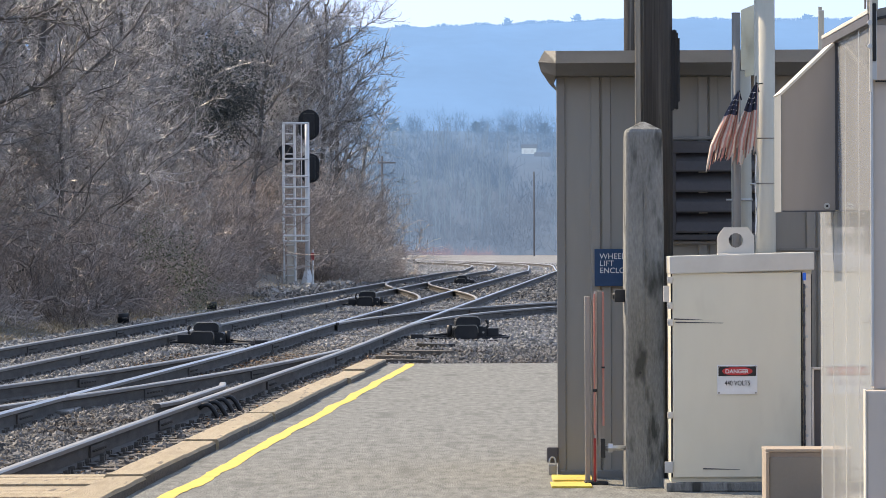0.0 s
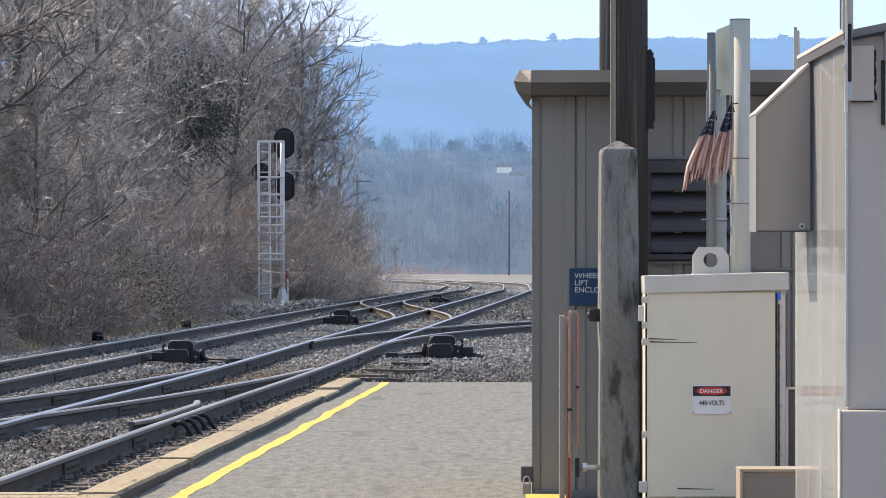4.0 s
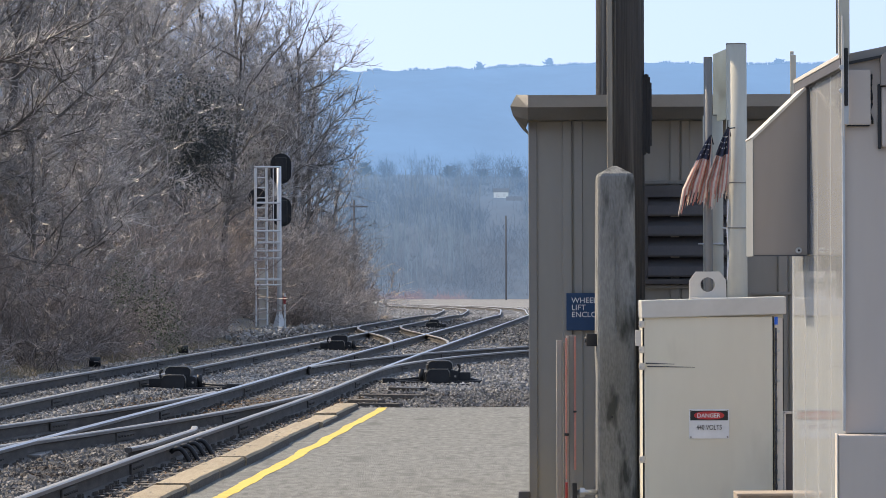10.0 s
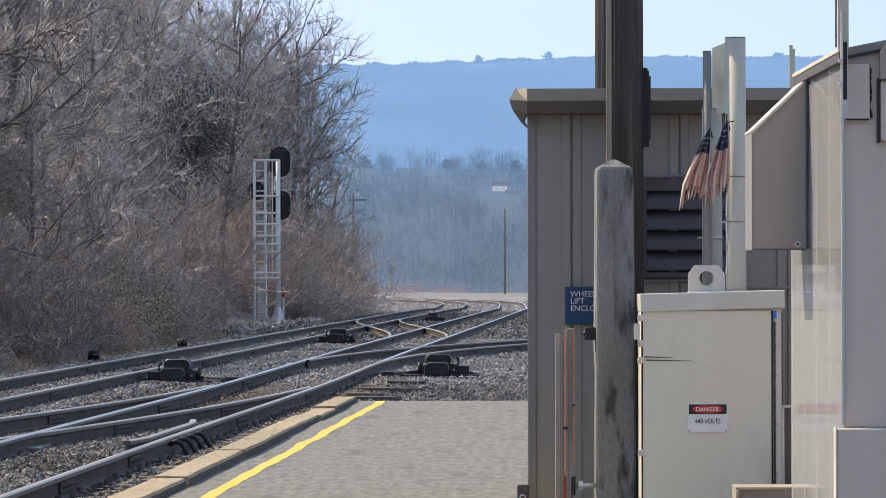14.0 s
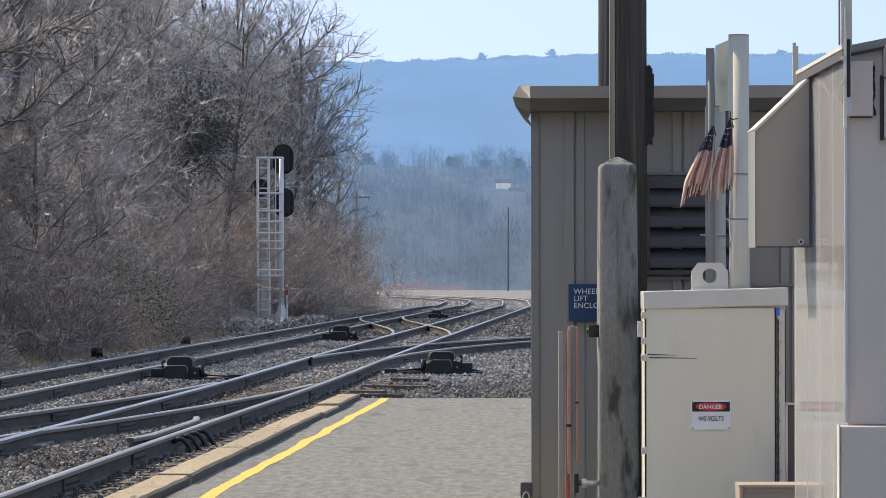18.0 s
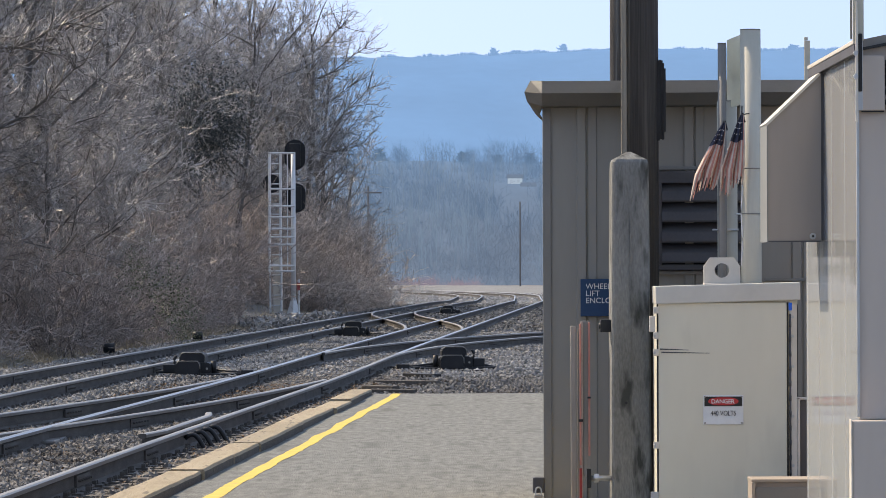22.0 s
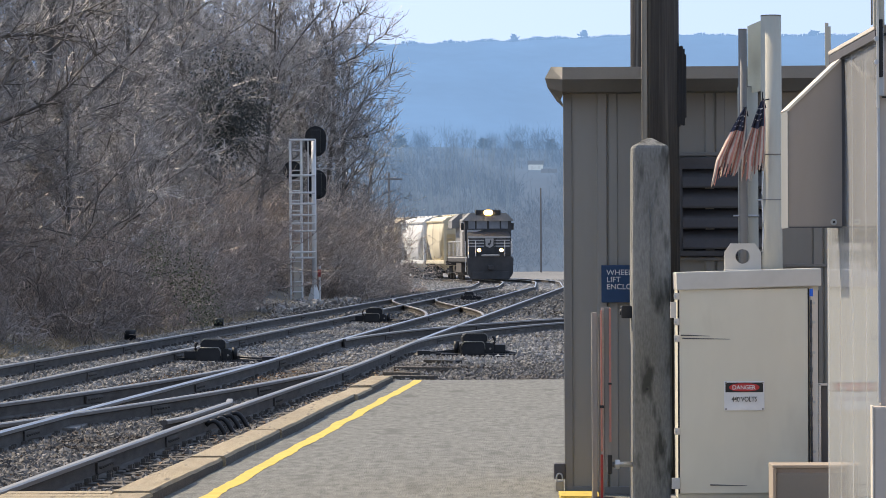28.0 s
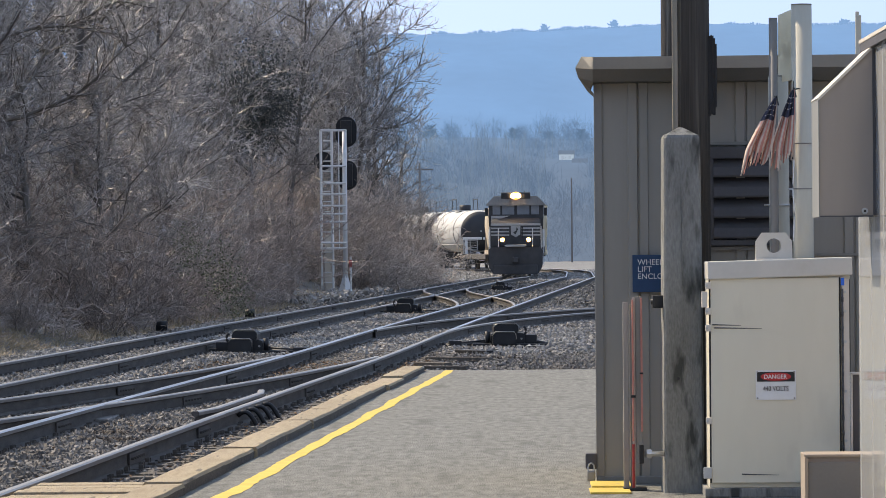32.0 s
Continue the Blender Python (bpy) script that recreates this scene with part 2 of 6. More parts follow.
# Weak amber glow for discs that imitate the halo round the lamps.
M_HALO = glow("lit_reflector", (1.0, 0.36, 0.06), 1.3)
M_TANLIT = material("tan_lip", (0.36, 0.285, 0.215), (0.45, 0.365, 0.285), 0.5, 0, 2, 0.04)

# ---- builders ----


def part(name, bm, mat, parent=None, label="", smooth=False):
    me = bpy.data.meshes.new(name)
    if smooth:
        for f in bm.faces:
            f.smooth = True
    bm.to_mesh(me)
    bm.free()
    for m in (mat if isinstance(mat, (list, tuple)) else [mat]):
        me.materials.append(m)
    ob = new(name, me)
    if parent:
        ob.parent = parent
    if label:
        tagged(ob, label)
    return ob


def thing(name, m, label, category, group="", kind=""):
    ob = new(name)
    ob.empty_display_size = 0.1
    ob.matrix_basis = m
    return tagged(ob, label, category, group, kind)


def box(bm, x0, x1, y0, y1, z0, z1, bevel=0.0, m=None, mi=0):
    tmp = bmesh.new() if bevel else bm
    r = bmesh.ops.create_cube(tmp, size=1)
    t = Matrix.Translation(((x0 + x1) / 2, (y0 + y1) / 2, (z0 + z1) / 2)) @ Matrix.Diagonal((x1 - x0, y1 - y0, z1 - z0, 1))
    bmesh.ops.transform(tmp, matrix=t, verts=r["verts"])
    if bevel:
        bmesh.ops.bevel(tmp, geom=tmp.edges[:], offset=bevel, segments=2, affect="EDGES", profile=0.6)
        if m:
            bmesh.ops.transform(tmp, matrix=m, verts=tmp.verts[:])
        put(bm, tmp, mi)
    elif m:
        bmesh.ops.transform(bm, matrix=m, verts=r["verts"])
    if not bevel and mi:
        for v in r["verts"]:
            for f in v.link_faces:
                f.material_index = mi
    return bm


def put(bm, src, mi=0):
    """Adds all of src to bm, and frees src."""
    vs = [bm.verts.new(v.co) for v in src.verts]
    src.verts.index_update()
    for f in src.faces:
        nf = bm.faces.new([vs[v.index] for v in f.verts])
        nf.material_index, nf.smooth = mi or f.material_index, f.smooth
    src.free()


def tube(bm, a, b, r0, r1=None, n=12, caps=True):
    """A tapered tube from a to b."""
    a, b = Vector(a), Vector(b)
    r1 = r0 if r1 is None else r1
    q = (b - a).to_track_quat("Z", "Y")
    rings = []
    for c, r in ((a, r0), (b, r1)):
        rings.append([bm.verts.new(c + q @ Vector((r * math.cos(2 * math.pi * i / n), r * math.sin(2 * math.pi * i / n), 0))) for i in range(n)])
    for i in range(n):
        f = bm.faces.new((rings[0][i], rings[0][(i + 1) % n], rings[1][(i + 1) % n], rings[1][i]))
        f.smooth = n > 6
    if caps:
        bm.faces.new(rings[0][::-1])
        bm.faces.new(rings[1])
    return bm


def sweep(bm, pts, r, n=8):
    """One bent round bar through the points."""
    rings = []
    for i, c in enumerate(pts):
        q = (pts[min(i + 1, len(pts) - 1)] - pts[max(i - 1, 0)]).to_track_quat("Z", "Y")
        rings.append([bm.verts.new(c + q @ Vector((r * math.cos(2 * math.pi * k / n), r * math.sin(2 * math.pi * k / n), 0))) for k in range(n)])
    for a, b in zip(rings, rings[1:]):
        for k in range(n):
            bm.faces.new((a[k], a[(k + 1) % n], b[(k + 1) % n], b[k])).smooth = True
    bm.faces.new(rings[0][::-1])
    bm.faces.new(rings[-1])
    return bm


def prism(bm, outline, axis, lo, hi, mi=0):
    """An outline of (u, v) pairs pushed along an axis from lo to hi: x keeps (y, z), y keeps (x, z), z keeps (x, y)."""
    def at(u, v, w):
        return {"x": (w, u, v), "y": (u, w, v), "z": (u, v, w)}[axis]
    lo_v = [bm.verts.new(at(u, v, lo)) for u, v in outline]
    hi_v = [bm.verts.new(at(u, v, hi)) for u, v in outline]
    n = len(outline)
    fs = [bm.faces.new(lo_v), bm.faces.new(hi_v[::-1])]
    fs += [bm.faces.new((lo_v[i], hi_v[i], hi_v[(i + 1) % n], lo_v[(i + 1) % n])) for i in range(n)]
    for f in fs:
        f.material_index = mi
    bmesh.ops.recalc_face_normals(bm, faces=fs)
    return bm


def simple(name, mat, parent, x0, x1, y0, y1, z0, z1, bevel=0.004, label=""):
    return part(name, box(bmesh.new(), x0, x1, y0, y1, z0, z1, bevel), mat, parent, label)


def letters(name, text, size, mat, parent, m, label="", bold=0.0):
    cu = bpy.data.curves.new(name, "FONT")
    cu.body, cu.size, cu.extrude, cu.offset = text, size, 0.001, bold
    tmp = bpy.data.objects.new(name, cu)
    scene.collection.objects.link(tmp)
    me = bpy.data.meshes.new_from_object(tmp.evaluated_get(bpy.context.evaluated_depsgraph_get()))
    bpy.data.objects.remove(tmp)
    me.materials.clear()
    me.materials.append(mat)
    ob = new(name, me)
    ob.parent, ob.matrix_basis = parent, m
    if label:
        tagged(ob, label)
    return ob


# ---- plan of the tracks ----
GAUGE = 0.7525          # half the distance between the rails' middles
A0, Y0 = 0.0405, 202.0  # heading of the straight, and where the bend begins
BENDS = ((1190.0, 29.7), (33000.0, 49.9), (297.0, 9999.0))   # radius (to the left) and length of the parts of the bend


def dip(y):
    """The line falls a little beyond the junction and rises again in the bend."""
    u, v = min(1.0, max(0.0, (y - 204) / 50)), min(1.0, max(0.0, (y - 335) / 90))
    return -0.21 * (u * u * (3 - 2 * u) - v * v * (3 - 2 * v))


def arc(p, a, radius, s):
    b = a - s / radius
    return Vector((p.x + radius * (math.cos(b) - math.cos(a)), p.y - radius * (math.sin(b) - math.sin(a)), 0)), b


def line(x_at, side, s):
    """Point and heading of a main track, s metres past the start of the bend (away from the platform)."""
    p = Vector((x_at, Y0, 0))
    if s <= 0:
        return p + Vector((math.sin(A0), math.cos(A0), 0)) * s, A0
    a = A0
    for radius, length in BENDS:
        d = min(s, length)
        p, a = arc(p, a, radius + side, d)
        s -= d
        if s <= 0:
            break
    p.z = dip(p.y)
    return p, a


X_FAR, X_MAIN = -0.636, 2.914


def far_line(s):
    return line(X_FAR, 0.0, s)


def main_line(s):
    return line(X_MAIN, 3.55, s)


def main_x(y):
    return X_MAIN + (y - Y0) * math.tan(A0) + 0.12 * math.exp(-((y - 66) / 16) ** 2)


def far_x(y):
    return X_FAR + (y - Y0) * math.tan(A0)

# ---- ground and platform ----
BED = -0.20             # top of the ballast; the rails' tops are at 0


def grid_sheet(bm, xs, ys, height, mi=0):
    vs = [[bm.verts.new((x, y, height(x, y))) for x in xs] for y in ys]
    for j in range(len(ys) - 1):
        for i in range(len(xs) - 1):
            f = bm.faces.new((vs[j][i], vs[j][i + 1], vs[j + 1][i + 1], vs[j + 1][i]))
            f.material_index, f.smooth = mi, True


def ground_height(x, y):
    d = max(0.0, far_x(min(y, 230)) - 2.9 - x)
    bank = min(d * 0.22, 1.6) if y < 330 else 0.0
    return -0.42 + dip(y) + bank + 0.10 * noise.noise((x * 0.3, y * 0.12, 0.0))


bm = bmesh.new()
xs = [-4800, -1500, -600, -250, -120, -60, -40, -30] + [-24 + i * 0.8 for i in range(60)] + [30, 45, 80, 160, 400, 1200, 4800]
ys = [-4800, -800, -100, -20, 0, 15] + [30 + i * 2.5 for i in range(125)] + [360, 420, 520, 800, 1500, 3000, 4800]
grid_sheet(bm, xs, ys, ground_height)
tagged(part("ground", bm, M_DIRT), "dry brown earth and dead grass beside the tracks", "ground", kind="structure")


def edge_x(y):
    """Rail-side edge of the platform's timber."""
    return -2.29 + 0.0385 * (y - 31)


PLAT_END = 57.2
bm = bmesh.new()
ys = [-40, -20, 0, 15, 25] + [30 + i * 0.8 for i in range(34)] + [PLAT_END]
cols = [0.262, 0.45, 0.7, 1.0, 2.0, 4.0, 8.0, 14.0]
top = [[bm.verts.new((edge_x(max(y, 25)) + c, y + (0.12 * noise.noise((c * 1.3, 3, 1)) if y == PLAT_END else 0), 0.004 * noise.noise((c, y * 0.4, 2)))) for c in cols] for y in ys]
for j in range(len(ys) - 1):
    for i in range(len(cols) - 1):
        bm.faces.new((top[j][i], top[j][i + 1], top[j + 1][i + 1], top[j + 1][i]))
rim = [e for e in bm.edges if e.is_boundary]
ext = bmesh.ops.extrude_edge_only(bm, edges=rim)
for v in [g for g in ext["geom"] if isinstance(g, bmesh.types.BMVert)]:
    v.co.z = -0.45
bmesh.ops.recalc_face_normals(bm, faces=bm.faces[:])
platform = tagged(part("platform_pavement", bm, M_ASPHALT), "worn grey asphalt station platform", "platform", kind="structure")

# ballast bed: one sheet with shoulders
bm = bmesh.new()
cs = [-3.4, -2.7, -2.0, -1.2, -0.6, 0.2, 0.9, 1.6, 2.3, 3.0, 3.8, 4.6, 5.6, 7.2, 9.0, 12.0, 17.0, 26.0, 45.0]
rows = []
s = -172.0
while s < 330:
    rows.append(s)
    s += 2.0 if s < -20 else 5.0


def bed_height(c, y):
    z = BED + 0.03 * noise.noise((c * 1.7, y * 0.5, 4)) - 0.03
    if c < -2.0:
        z -= (-2.0 - c) * 0.22
    return z


vs = []
for s in rows:
    p, a = far_line(s)
    right = Vector((math.cos(a), -math.sin(a), 0))
    row = []
    for c in cs:
        q = p + right * c
        row.append(bm.verts.new((q.x, q.y, p.z + bed_height(c, q.y))))
    vs.append(row)
for j in range(len(rows) - 1):
    for i in range(len(cs) - 1):
        f = bm.faces.new((vs[j][i], vs[j][i + 1], vs[j + 1][i + 1], vs[j + 1][i]))
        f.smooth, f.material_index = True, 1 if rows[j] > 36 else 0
tagged(part("ballast_bed", bm, [M_BALLAST, M_FARBED]), "grey crushed-stone ballast under the railway tracks", "ballast", kind="structure")

# ---- rails ----
PROFILE = [(-0.07, -0.182), (0.07, -0.182), (0.07, -0.170), (0.012, -0.150), (0.009, -0.055), (0.036, -0.042), (0.036, -0.012), (0.024, -0.001), (-0.024, -0.001),
           (-0.036, -0.012), (-0.036, -0.042), (-0.009, -0.055), (-0.012, -0.150), (-0.07, -0.170)]
TOP_SIDES = {6, 7, 8}


def rail(name, pts, parent, shiny=True, label="", lift=0.0):
    bm = bmesh.new()
    rings = []
    for i, p in enumerate(pts):
        t = (pts[min(i + 1, len(pts) - 1)] - pts[max(i - 1, 0)]).normalized()
        right = Vector((t.y, -t.x, 0))
        rings.append([bm.verts.new(p + right * u + Vector((0, 0, v + lift))) for u, v in PROFILE])
    n = len(PROFILE)
    for a, b in zip(rings, rings[1:]):
        for i in range(n):
            f = bm.faces.new((a[i], b[i], b[(i + 1) % n], a[(i + 1) % n]))
            f.material_index = 1 if i in TOP_SIDES else 2 if i in (5, 9) else 0
    bm.faces.new(rings[0][::-1])
    bm.faces.new(rings[-1])
    bmesh.ops.recalc_face_normals(bm, faces=bm.faces[:])
    return part(name, bm, [M_RAIL, M_SHINE if shiny else M_DULL, M_HEAD], parent, label)


def offset(fn, s0, s1, step, side):
    out = []
    n = max(2, int(abs(s1 - s0) / step))
    for i in range(n + 1):
        p, a = fn(s0 + (s1 - s0) * i / n)
        out.append(p + Vector((math.cos(a), -math.sin(a), 0)) * side)
    return out


def by_y(fx):
    """A track given as x over y, in the shape of line()."""
    def fn(y):
        a = math.atan((fx(y + 0.05) - fx(y - 0.05)) / 0.1)
        return Vector((fx(y), y, 0)), a
    return fn


def side_x(y):
    """The branch that leaves to the right beyond the platform."""
    d = max(0.0, y - 81)
    return main_x(y) + (d * d / 250 if d < 34 else 34 * 34 / 250 + (d - 34) * 68 / 250)


def left_x(y):
    """The branch that leaves to the left on this side of the junction."""
    d = max(0.0, 72 - y)
    return main_x(y) - d * d / 450


def cross_x(y):
    """The crossover between the two main tracks."""
    u = min(1.0, max(0.0, (y - 113) / 54))
    w = u * u * (3 - 2 * u)
    return main_x(y) * (1 - w) + far_x(y) * w


main_fn, side_fn, left_fn, cross_fn = by_y(main_x), by_y(side_x), by_y(left_x), by_y(cross_x)
far_track = thing("railway_track", pose(0, 0, 0), "far main railway track with rusty steel rails on wooden ties", "railway track", "tracks", "structure")
main_track = thing("railway_track", pose(0, 0, 0), "platform-side railway track with polished rails on wooden ties", "railway track", "tracks", "structure")
side_track = thing("railway_track", pose(0, 0, 0), "branch track curving away from the platform end", "railway track", "tracks", "structure")
left_track = thing("railway_track", pose(0, 0, 0), "diverging track with dull rails meeting at a frog", "railway track", "tracks", "structure")
cross_track = thing("railway_track", pose(0, 0, 0), "short crossover between the two main tracks", "railway track", "tracks", "structure")
for side in (-GAUGE, GAUGE):
    rail("rail", offset(far_line, -172, 30, 4, side), far_track, False)
    rail("rail", offset(far_line, 30.3, 330, 4, side), far_track, True)
rail("rail", offset(main_fn, 20, 198, 3, -GAUGE) + offset(main_line, 0, 330, 4, -GAUGE), main_track, True, "rail with a bright polished running surface")
rail("rail", offset(main_fn, 20, 81, 2, GAUGE), main_track, False)
rail("rail", offset(main_fn, 83, 198, 3, GAUGE) + offset(main_line, 0, 330, 4, GAUGE), main_track, True)
rail("rail", offset(side_fn, 81, 135, 1.5, GAUGE), side_track, False)
rail("rail", offset(side_fn, 85, 135, 1.5, -GAUGE), side_track, False)
rail("rail", offset(left_fn, 30, 66, 1.2, -GAUGE), left_track, False)
rail("rail", offset(left_fn, 30, 65, 1.2, GAUGE), left_track, False, "", -0.004)
rail("rail", offset(cross_fn, 117, 163, 2, -GAUGE), cross_track, False, "", -0.004)
rail("rail", offset(cross_fn, 117, 163, 2, GAUGE), cross_track, False, "", -0.004)

# ---- ties ----
tie_bm = bmesh.new()
box(tie_bm, -1.3, 1.3, -0.115, 0.115, -0.36, -0.186, 0.012)
tie_me = bpy.data.meshes.new("tie")
tie_bm.to_mesh(tie_me)
tie_bm.free()
tie_me.materials.append(M_TIE)
rnd = random.Random(5)


def lay_ties(fn, a, b, parent, step=0.5):
    y = a
    while y < b:
        p, h = fn(y)
        t = new("tie", tie_me)
        t.parent = parent
        t.matrix_basis = pose(p.x + rnd.uniform(-0.04, 0.04), p.y, rnd.uniform(-0.008, 0.004), 0, 0, -math.degrees(h) + rnd.uniform(-0.8, 0.8))
        y += step + rnd.uniform(-0.02, 0.02)


lay_ties(main_fn, 31, 110, main_track)
lay_ties(lambda y: far_line((y - Y0) / math.cos(A0)), 52, 120, far_track)
lay_ties(side_fn, 93, 118, side_track)
lay_ties(left_fn, 36, 52, left_track)

# tie plates with spike heads, and joint bars bolted to the rails
plate_bm = bmesh.new()
box(plate_bm, -0.17, 0.17, -0.09, 0.09, -0.186, -0.168, 0.004)
for x, y in ((-0.10, -0.06), (0.10, 0.06), (-0.10, 0.06), (0.10, -0.06)):
    box(plate_bm, x - 0.018, x + 0.018, y - 0.018, y + 0.018, -0.17, -0.135)
plate_me = bpy.data.meshes.new("tie_plate")
plate_bm.to_mesh(plate_me)
plate_bm.free()
plate_me.materials.append(M_RAIL)
for t in [o for o in scene.objects if o.name.split(".")[0] == "tie"]:
    y = t.matrix_basis.translation.y
    if (t.parent == main_track and y < 80) or (t.parent == far_track and y < 92):
        for s in (-GAUGE, GAUGE):
            o = new("tie_plate", plate_me)
            o.parent = t.parent
            o.matrix_basis = t.matrix_basis @ Matrix.Translation((s, 0, 0))
joint_bm = bmesh.new()
for s in (-1, 1):
    box(joint_bm, *sorted((0.012 * s, 0.034 * s)), -0.45, 0.45, -0.150, -0.058, 0.006)
    for k in range(6):
        tube(joint_bm, (0.03 * s, -0.37 + k * 0.148, -0.10), (0.058 * s, -0.37 + k * 0.148, -0.10), 0.011, 0.011, 6)
joint_me = bpy.data.meshes.new("joint_bar")
joint_bm.to_mesh(joint_me)
joint_bm.free()
joint_me.materials.append(M_RAIL)
for fx, side, parent, at in ((main_x, GAUGE, main_track, (36.5, 41.5, 52.5, 63.0, 74.5)), (main_x, -GAUGE, main_track, (43.0, 58.0, 70.5, 86.0, 101.0, 118.0)), (far_x, GAUGE, far_track, (64.0, 75.5, 87.0, 98.5, 112.0, 128.0)),
                             (far_x, -GAUGE, far_track, (69.5, 81.0, 93.0, 105.0, 121.0, 140.0)), (left_x, GAUGE, left_track, (50.0, 56.5)), (left_x, -GAUGE, left_track, (44.0, 53.5)), (side_x, GAUGE, side_track, (88.0, 99.0, 104.0)), (side_x, -GAUGE, side_track, (92.0, 103.0))):
    for y in at:
        o = new("joint_bar", joint_me)
        o.parent = parent
        o.matrix_basis = pose(fx(y) + side, y, 0, 0, 0, -math.degrees(math.atan((fx(y + 0.1) - fx(y - 0.1)) / 0.2)))

# ---- loose stones of the ballast ----


def stones(name, count, y0, y1, x_lo, x_hi, size, label, seed, keep, base=None, mat=None):
    rg = np.random.default_rng(seed)
    y = rg.uniform(y0, y1, count)
    u = rg.uniform(0, 1, count)
    x = np.array([x_lo(b) + (x_hi(b) - x_lo(b)) * a for a, b in zip(u, y)])
    ok = np.array([keep(a, b) for a, b in zip(x, y)])
    x, y = x[ok], y[ok]
    n = len(x)
    z = base(x, y, rg) if base else BED - 0.02 + np.array([dip(b) for b in y]) + rg.uniform(-0.01, 0.035, n)
    octa = np.array([(1, 0, 0), (-1, 0, 0), (0, 1, 0), (0, -1, 0), (0, 0, 1), (0, 0, -1)], float)
    tri = np.array([(0, 2, 4), (2, 1, 4), (1, 3, 4), (3, 0, 4), (2, 0, 5), (1, 2, 5), (3, 1, 5), (0, 3, 5)])
    v = octa[None] * rg.uniform(0.5, 1.15, (n, 6, 1)) * (size * rg.uniform(0.5, 1.35, (n, 1, 1))) * rg.uniform(0.6, 1.2, (n, 1, 3))
    q = rg.normal(size=(n, 4))
    q /= np.linalg.norm(q, axis=1)[:, None]
    w, a, b, c = q.T
    rot = np.stack([np.stack([1 - 2 * (b * b + c * c), 2 * (a * b - c * w), 2 * (a * c + b * w)], -1),
                    np.stack([2 * (a * b + c * w), 1 - 2 * (a * a + c * c), 2 * (b * c - a * w)], -1),
                    np.stack([2 * (a * c - b * w), 2 * (b * c + a * w), 1 - 2 * (a * a + b * b)], -1)], -2)
    v = np.einsum("nij,nkj->nki", rot, v) + np.stack([x, y, z], -1)[:, None, :]
    f = (tri[None] + 6 * np.arange(n)[:, None, None]).reshape(-1, 3)
    me = bpy.data.meshes.new(name)
    me.from_pydata(v.reshape(-1, 3).tolist(), [], f.tolist())
    me.materials.append(mat or M_STONE)
    return tagged(new(name, me), label, "gravel", kind="stuff")


RAIL_LINES = [(far_x, -GAUGE), (far_x, GAUGE), (main_x, -GAUGE), (main_x, GAUGE)]


def clear(x, y):
    if any(abs(x - f(y) - o) < 0.10 for f, o in RAIL_LINES):
        return False
    return x < edge_x(y) - 0.03 or y > PLAT_END + 0.15


stones("ballast_stones", 52000, 31, 74, lambda y: main_x(y) - 3.4, lambda y: edge_x(y) if y < PLAT_END else 3.6, 0.034, "grimy crushed stones round the near rails", 3, clear, None, M_DARKSTONE)
stones("ballast_stones", 26000, 31, 58, lambda y: main_x(y) - GAUGE, lambda y: main_x(y) + GAUGE, 0.036, "dark crushed stones heaped between the near rails", 9, clear, lambda x, y, rg: BED + rg.uniform(0.0, 0.03, len(x)), M_DARKSTONE)
stones("ballast_stones", 58000, 74, 125, lambda y: far_x(y) - 2.4, lambda y: main_x(y) + 5.5, 0.045, "grey crushed stones round the junction", 4, clear)
stones("ballast_stones", 24000, 125, 230, lambda y: far_x(y) - 2.6, lambda y: main_x(y) + 5.5, 0.075, "far grey ballast stones", 5, clear)
stones("ballast_stones", 16000, 212, 340, lambda y: far_line(y - Y0)[0].x - 5.5, lambda y: far_line(y - Y0)[0].x + 16, 0.10, "distant pale ballast in the bend", 7, lambda x, y: not any(abs(x - f(y - Y0)[0].x - o) < 0.16 for f in (far_line, main_line) for o in (-GAUGE, GAUGE)),
       lambda x, y, rg: np.array([max(BED - 0.02 + dip(b), ground_height(a, b)) for a, b in zip(x, y)]) + rg.uniform(-0.03, 0.03, len(x)))
stones("ballast_stones", 24000, 54, 80, lambda y: far_x(y) - 2.3, lambda y: far_x(y) + 1.5, 0.04, "grey crushed stones heaped round the far rails", 12, clear, lambda x, y, rg: BED + rg.uniform(-0.01, 0.03, len(x)))
stones("riprap_mound", 1500, 140, 176, lambda y: far_x(y) - 4.6, lambda y: far_x(y) - 2.7, 0.15, "low heap of grey rubble at the foot of the signal", 6, lambda x, y: True,
       lambda x, y, rg: -0.42 + rg.uniform(0, 0.30, len(x)))

rg = np.random.default_rng(14)
v, f = [], []
for i in range(4200):
    y = 31 + 38 * rg.random()
    near = rg.random() < 0.82
    x = edge_x(y) - abs(rg.normal(0, 0.09)) - 0.02 if near and y < PLAT_END else main_x(y) + rg.uniform(-2.2, 1.2)
    if any(abs(x - g(y) - o) < 0.08 for g, o in ((main_x, GAUGE), (main_x, -GAUGE))):
        continue
    a, t, r = rg.uniform(0, 6.28), rg.uniform(-0.012, 0.02), rg.uniform(0.012, 0.032)
    z = BED + 0.018 + rg.uniform(0, 0.02)
    n = len(v)
    v += [(x + r * math.cos(a), y + r * math.sin(a), z + t), (x - 0.6 * r * math.sin(a), y + 0.6 * r * math.cos(a), z + 0.012), (x - r * math.cos(a), y - r * math.sin(a), z - t), (x + 0.6 * r * math.sin(a), y - 0.6 * r * math.cos(a), z + 0.008)]
    f += [(n, n + 1, n + 2), (n, n + 2, n + 3)]
me = bpy.data.meshes.new("leaf_litter")
me.from_pydata(v, [], f)
me.materials.append(M_LITTER)
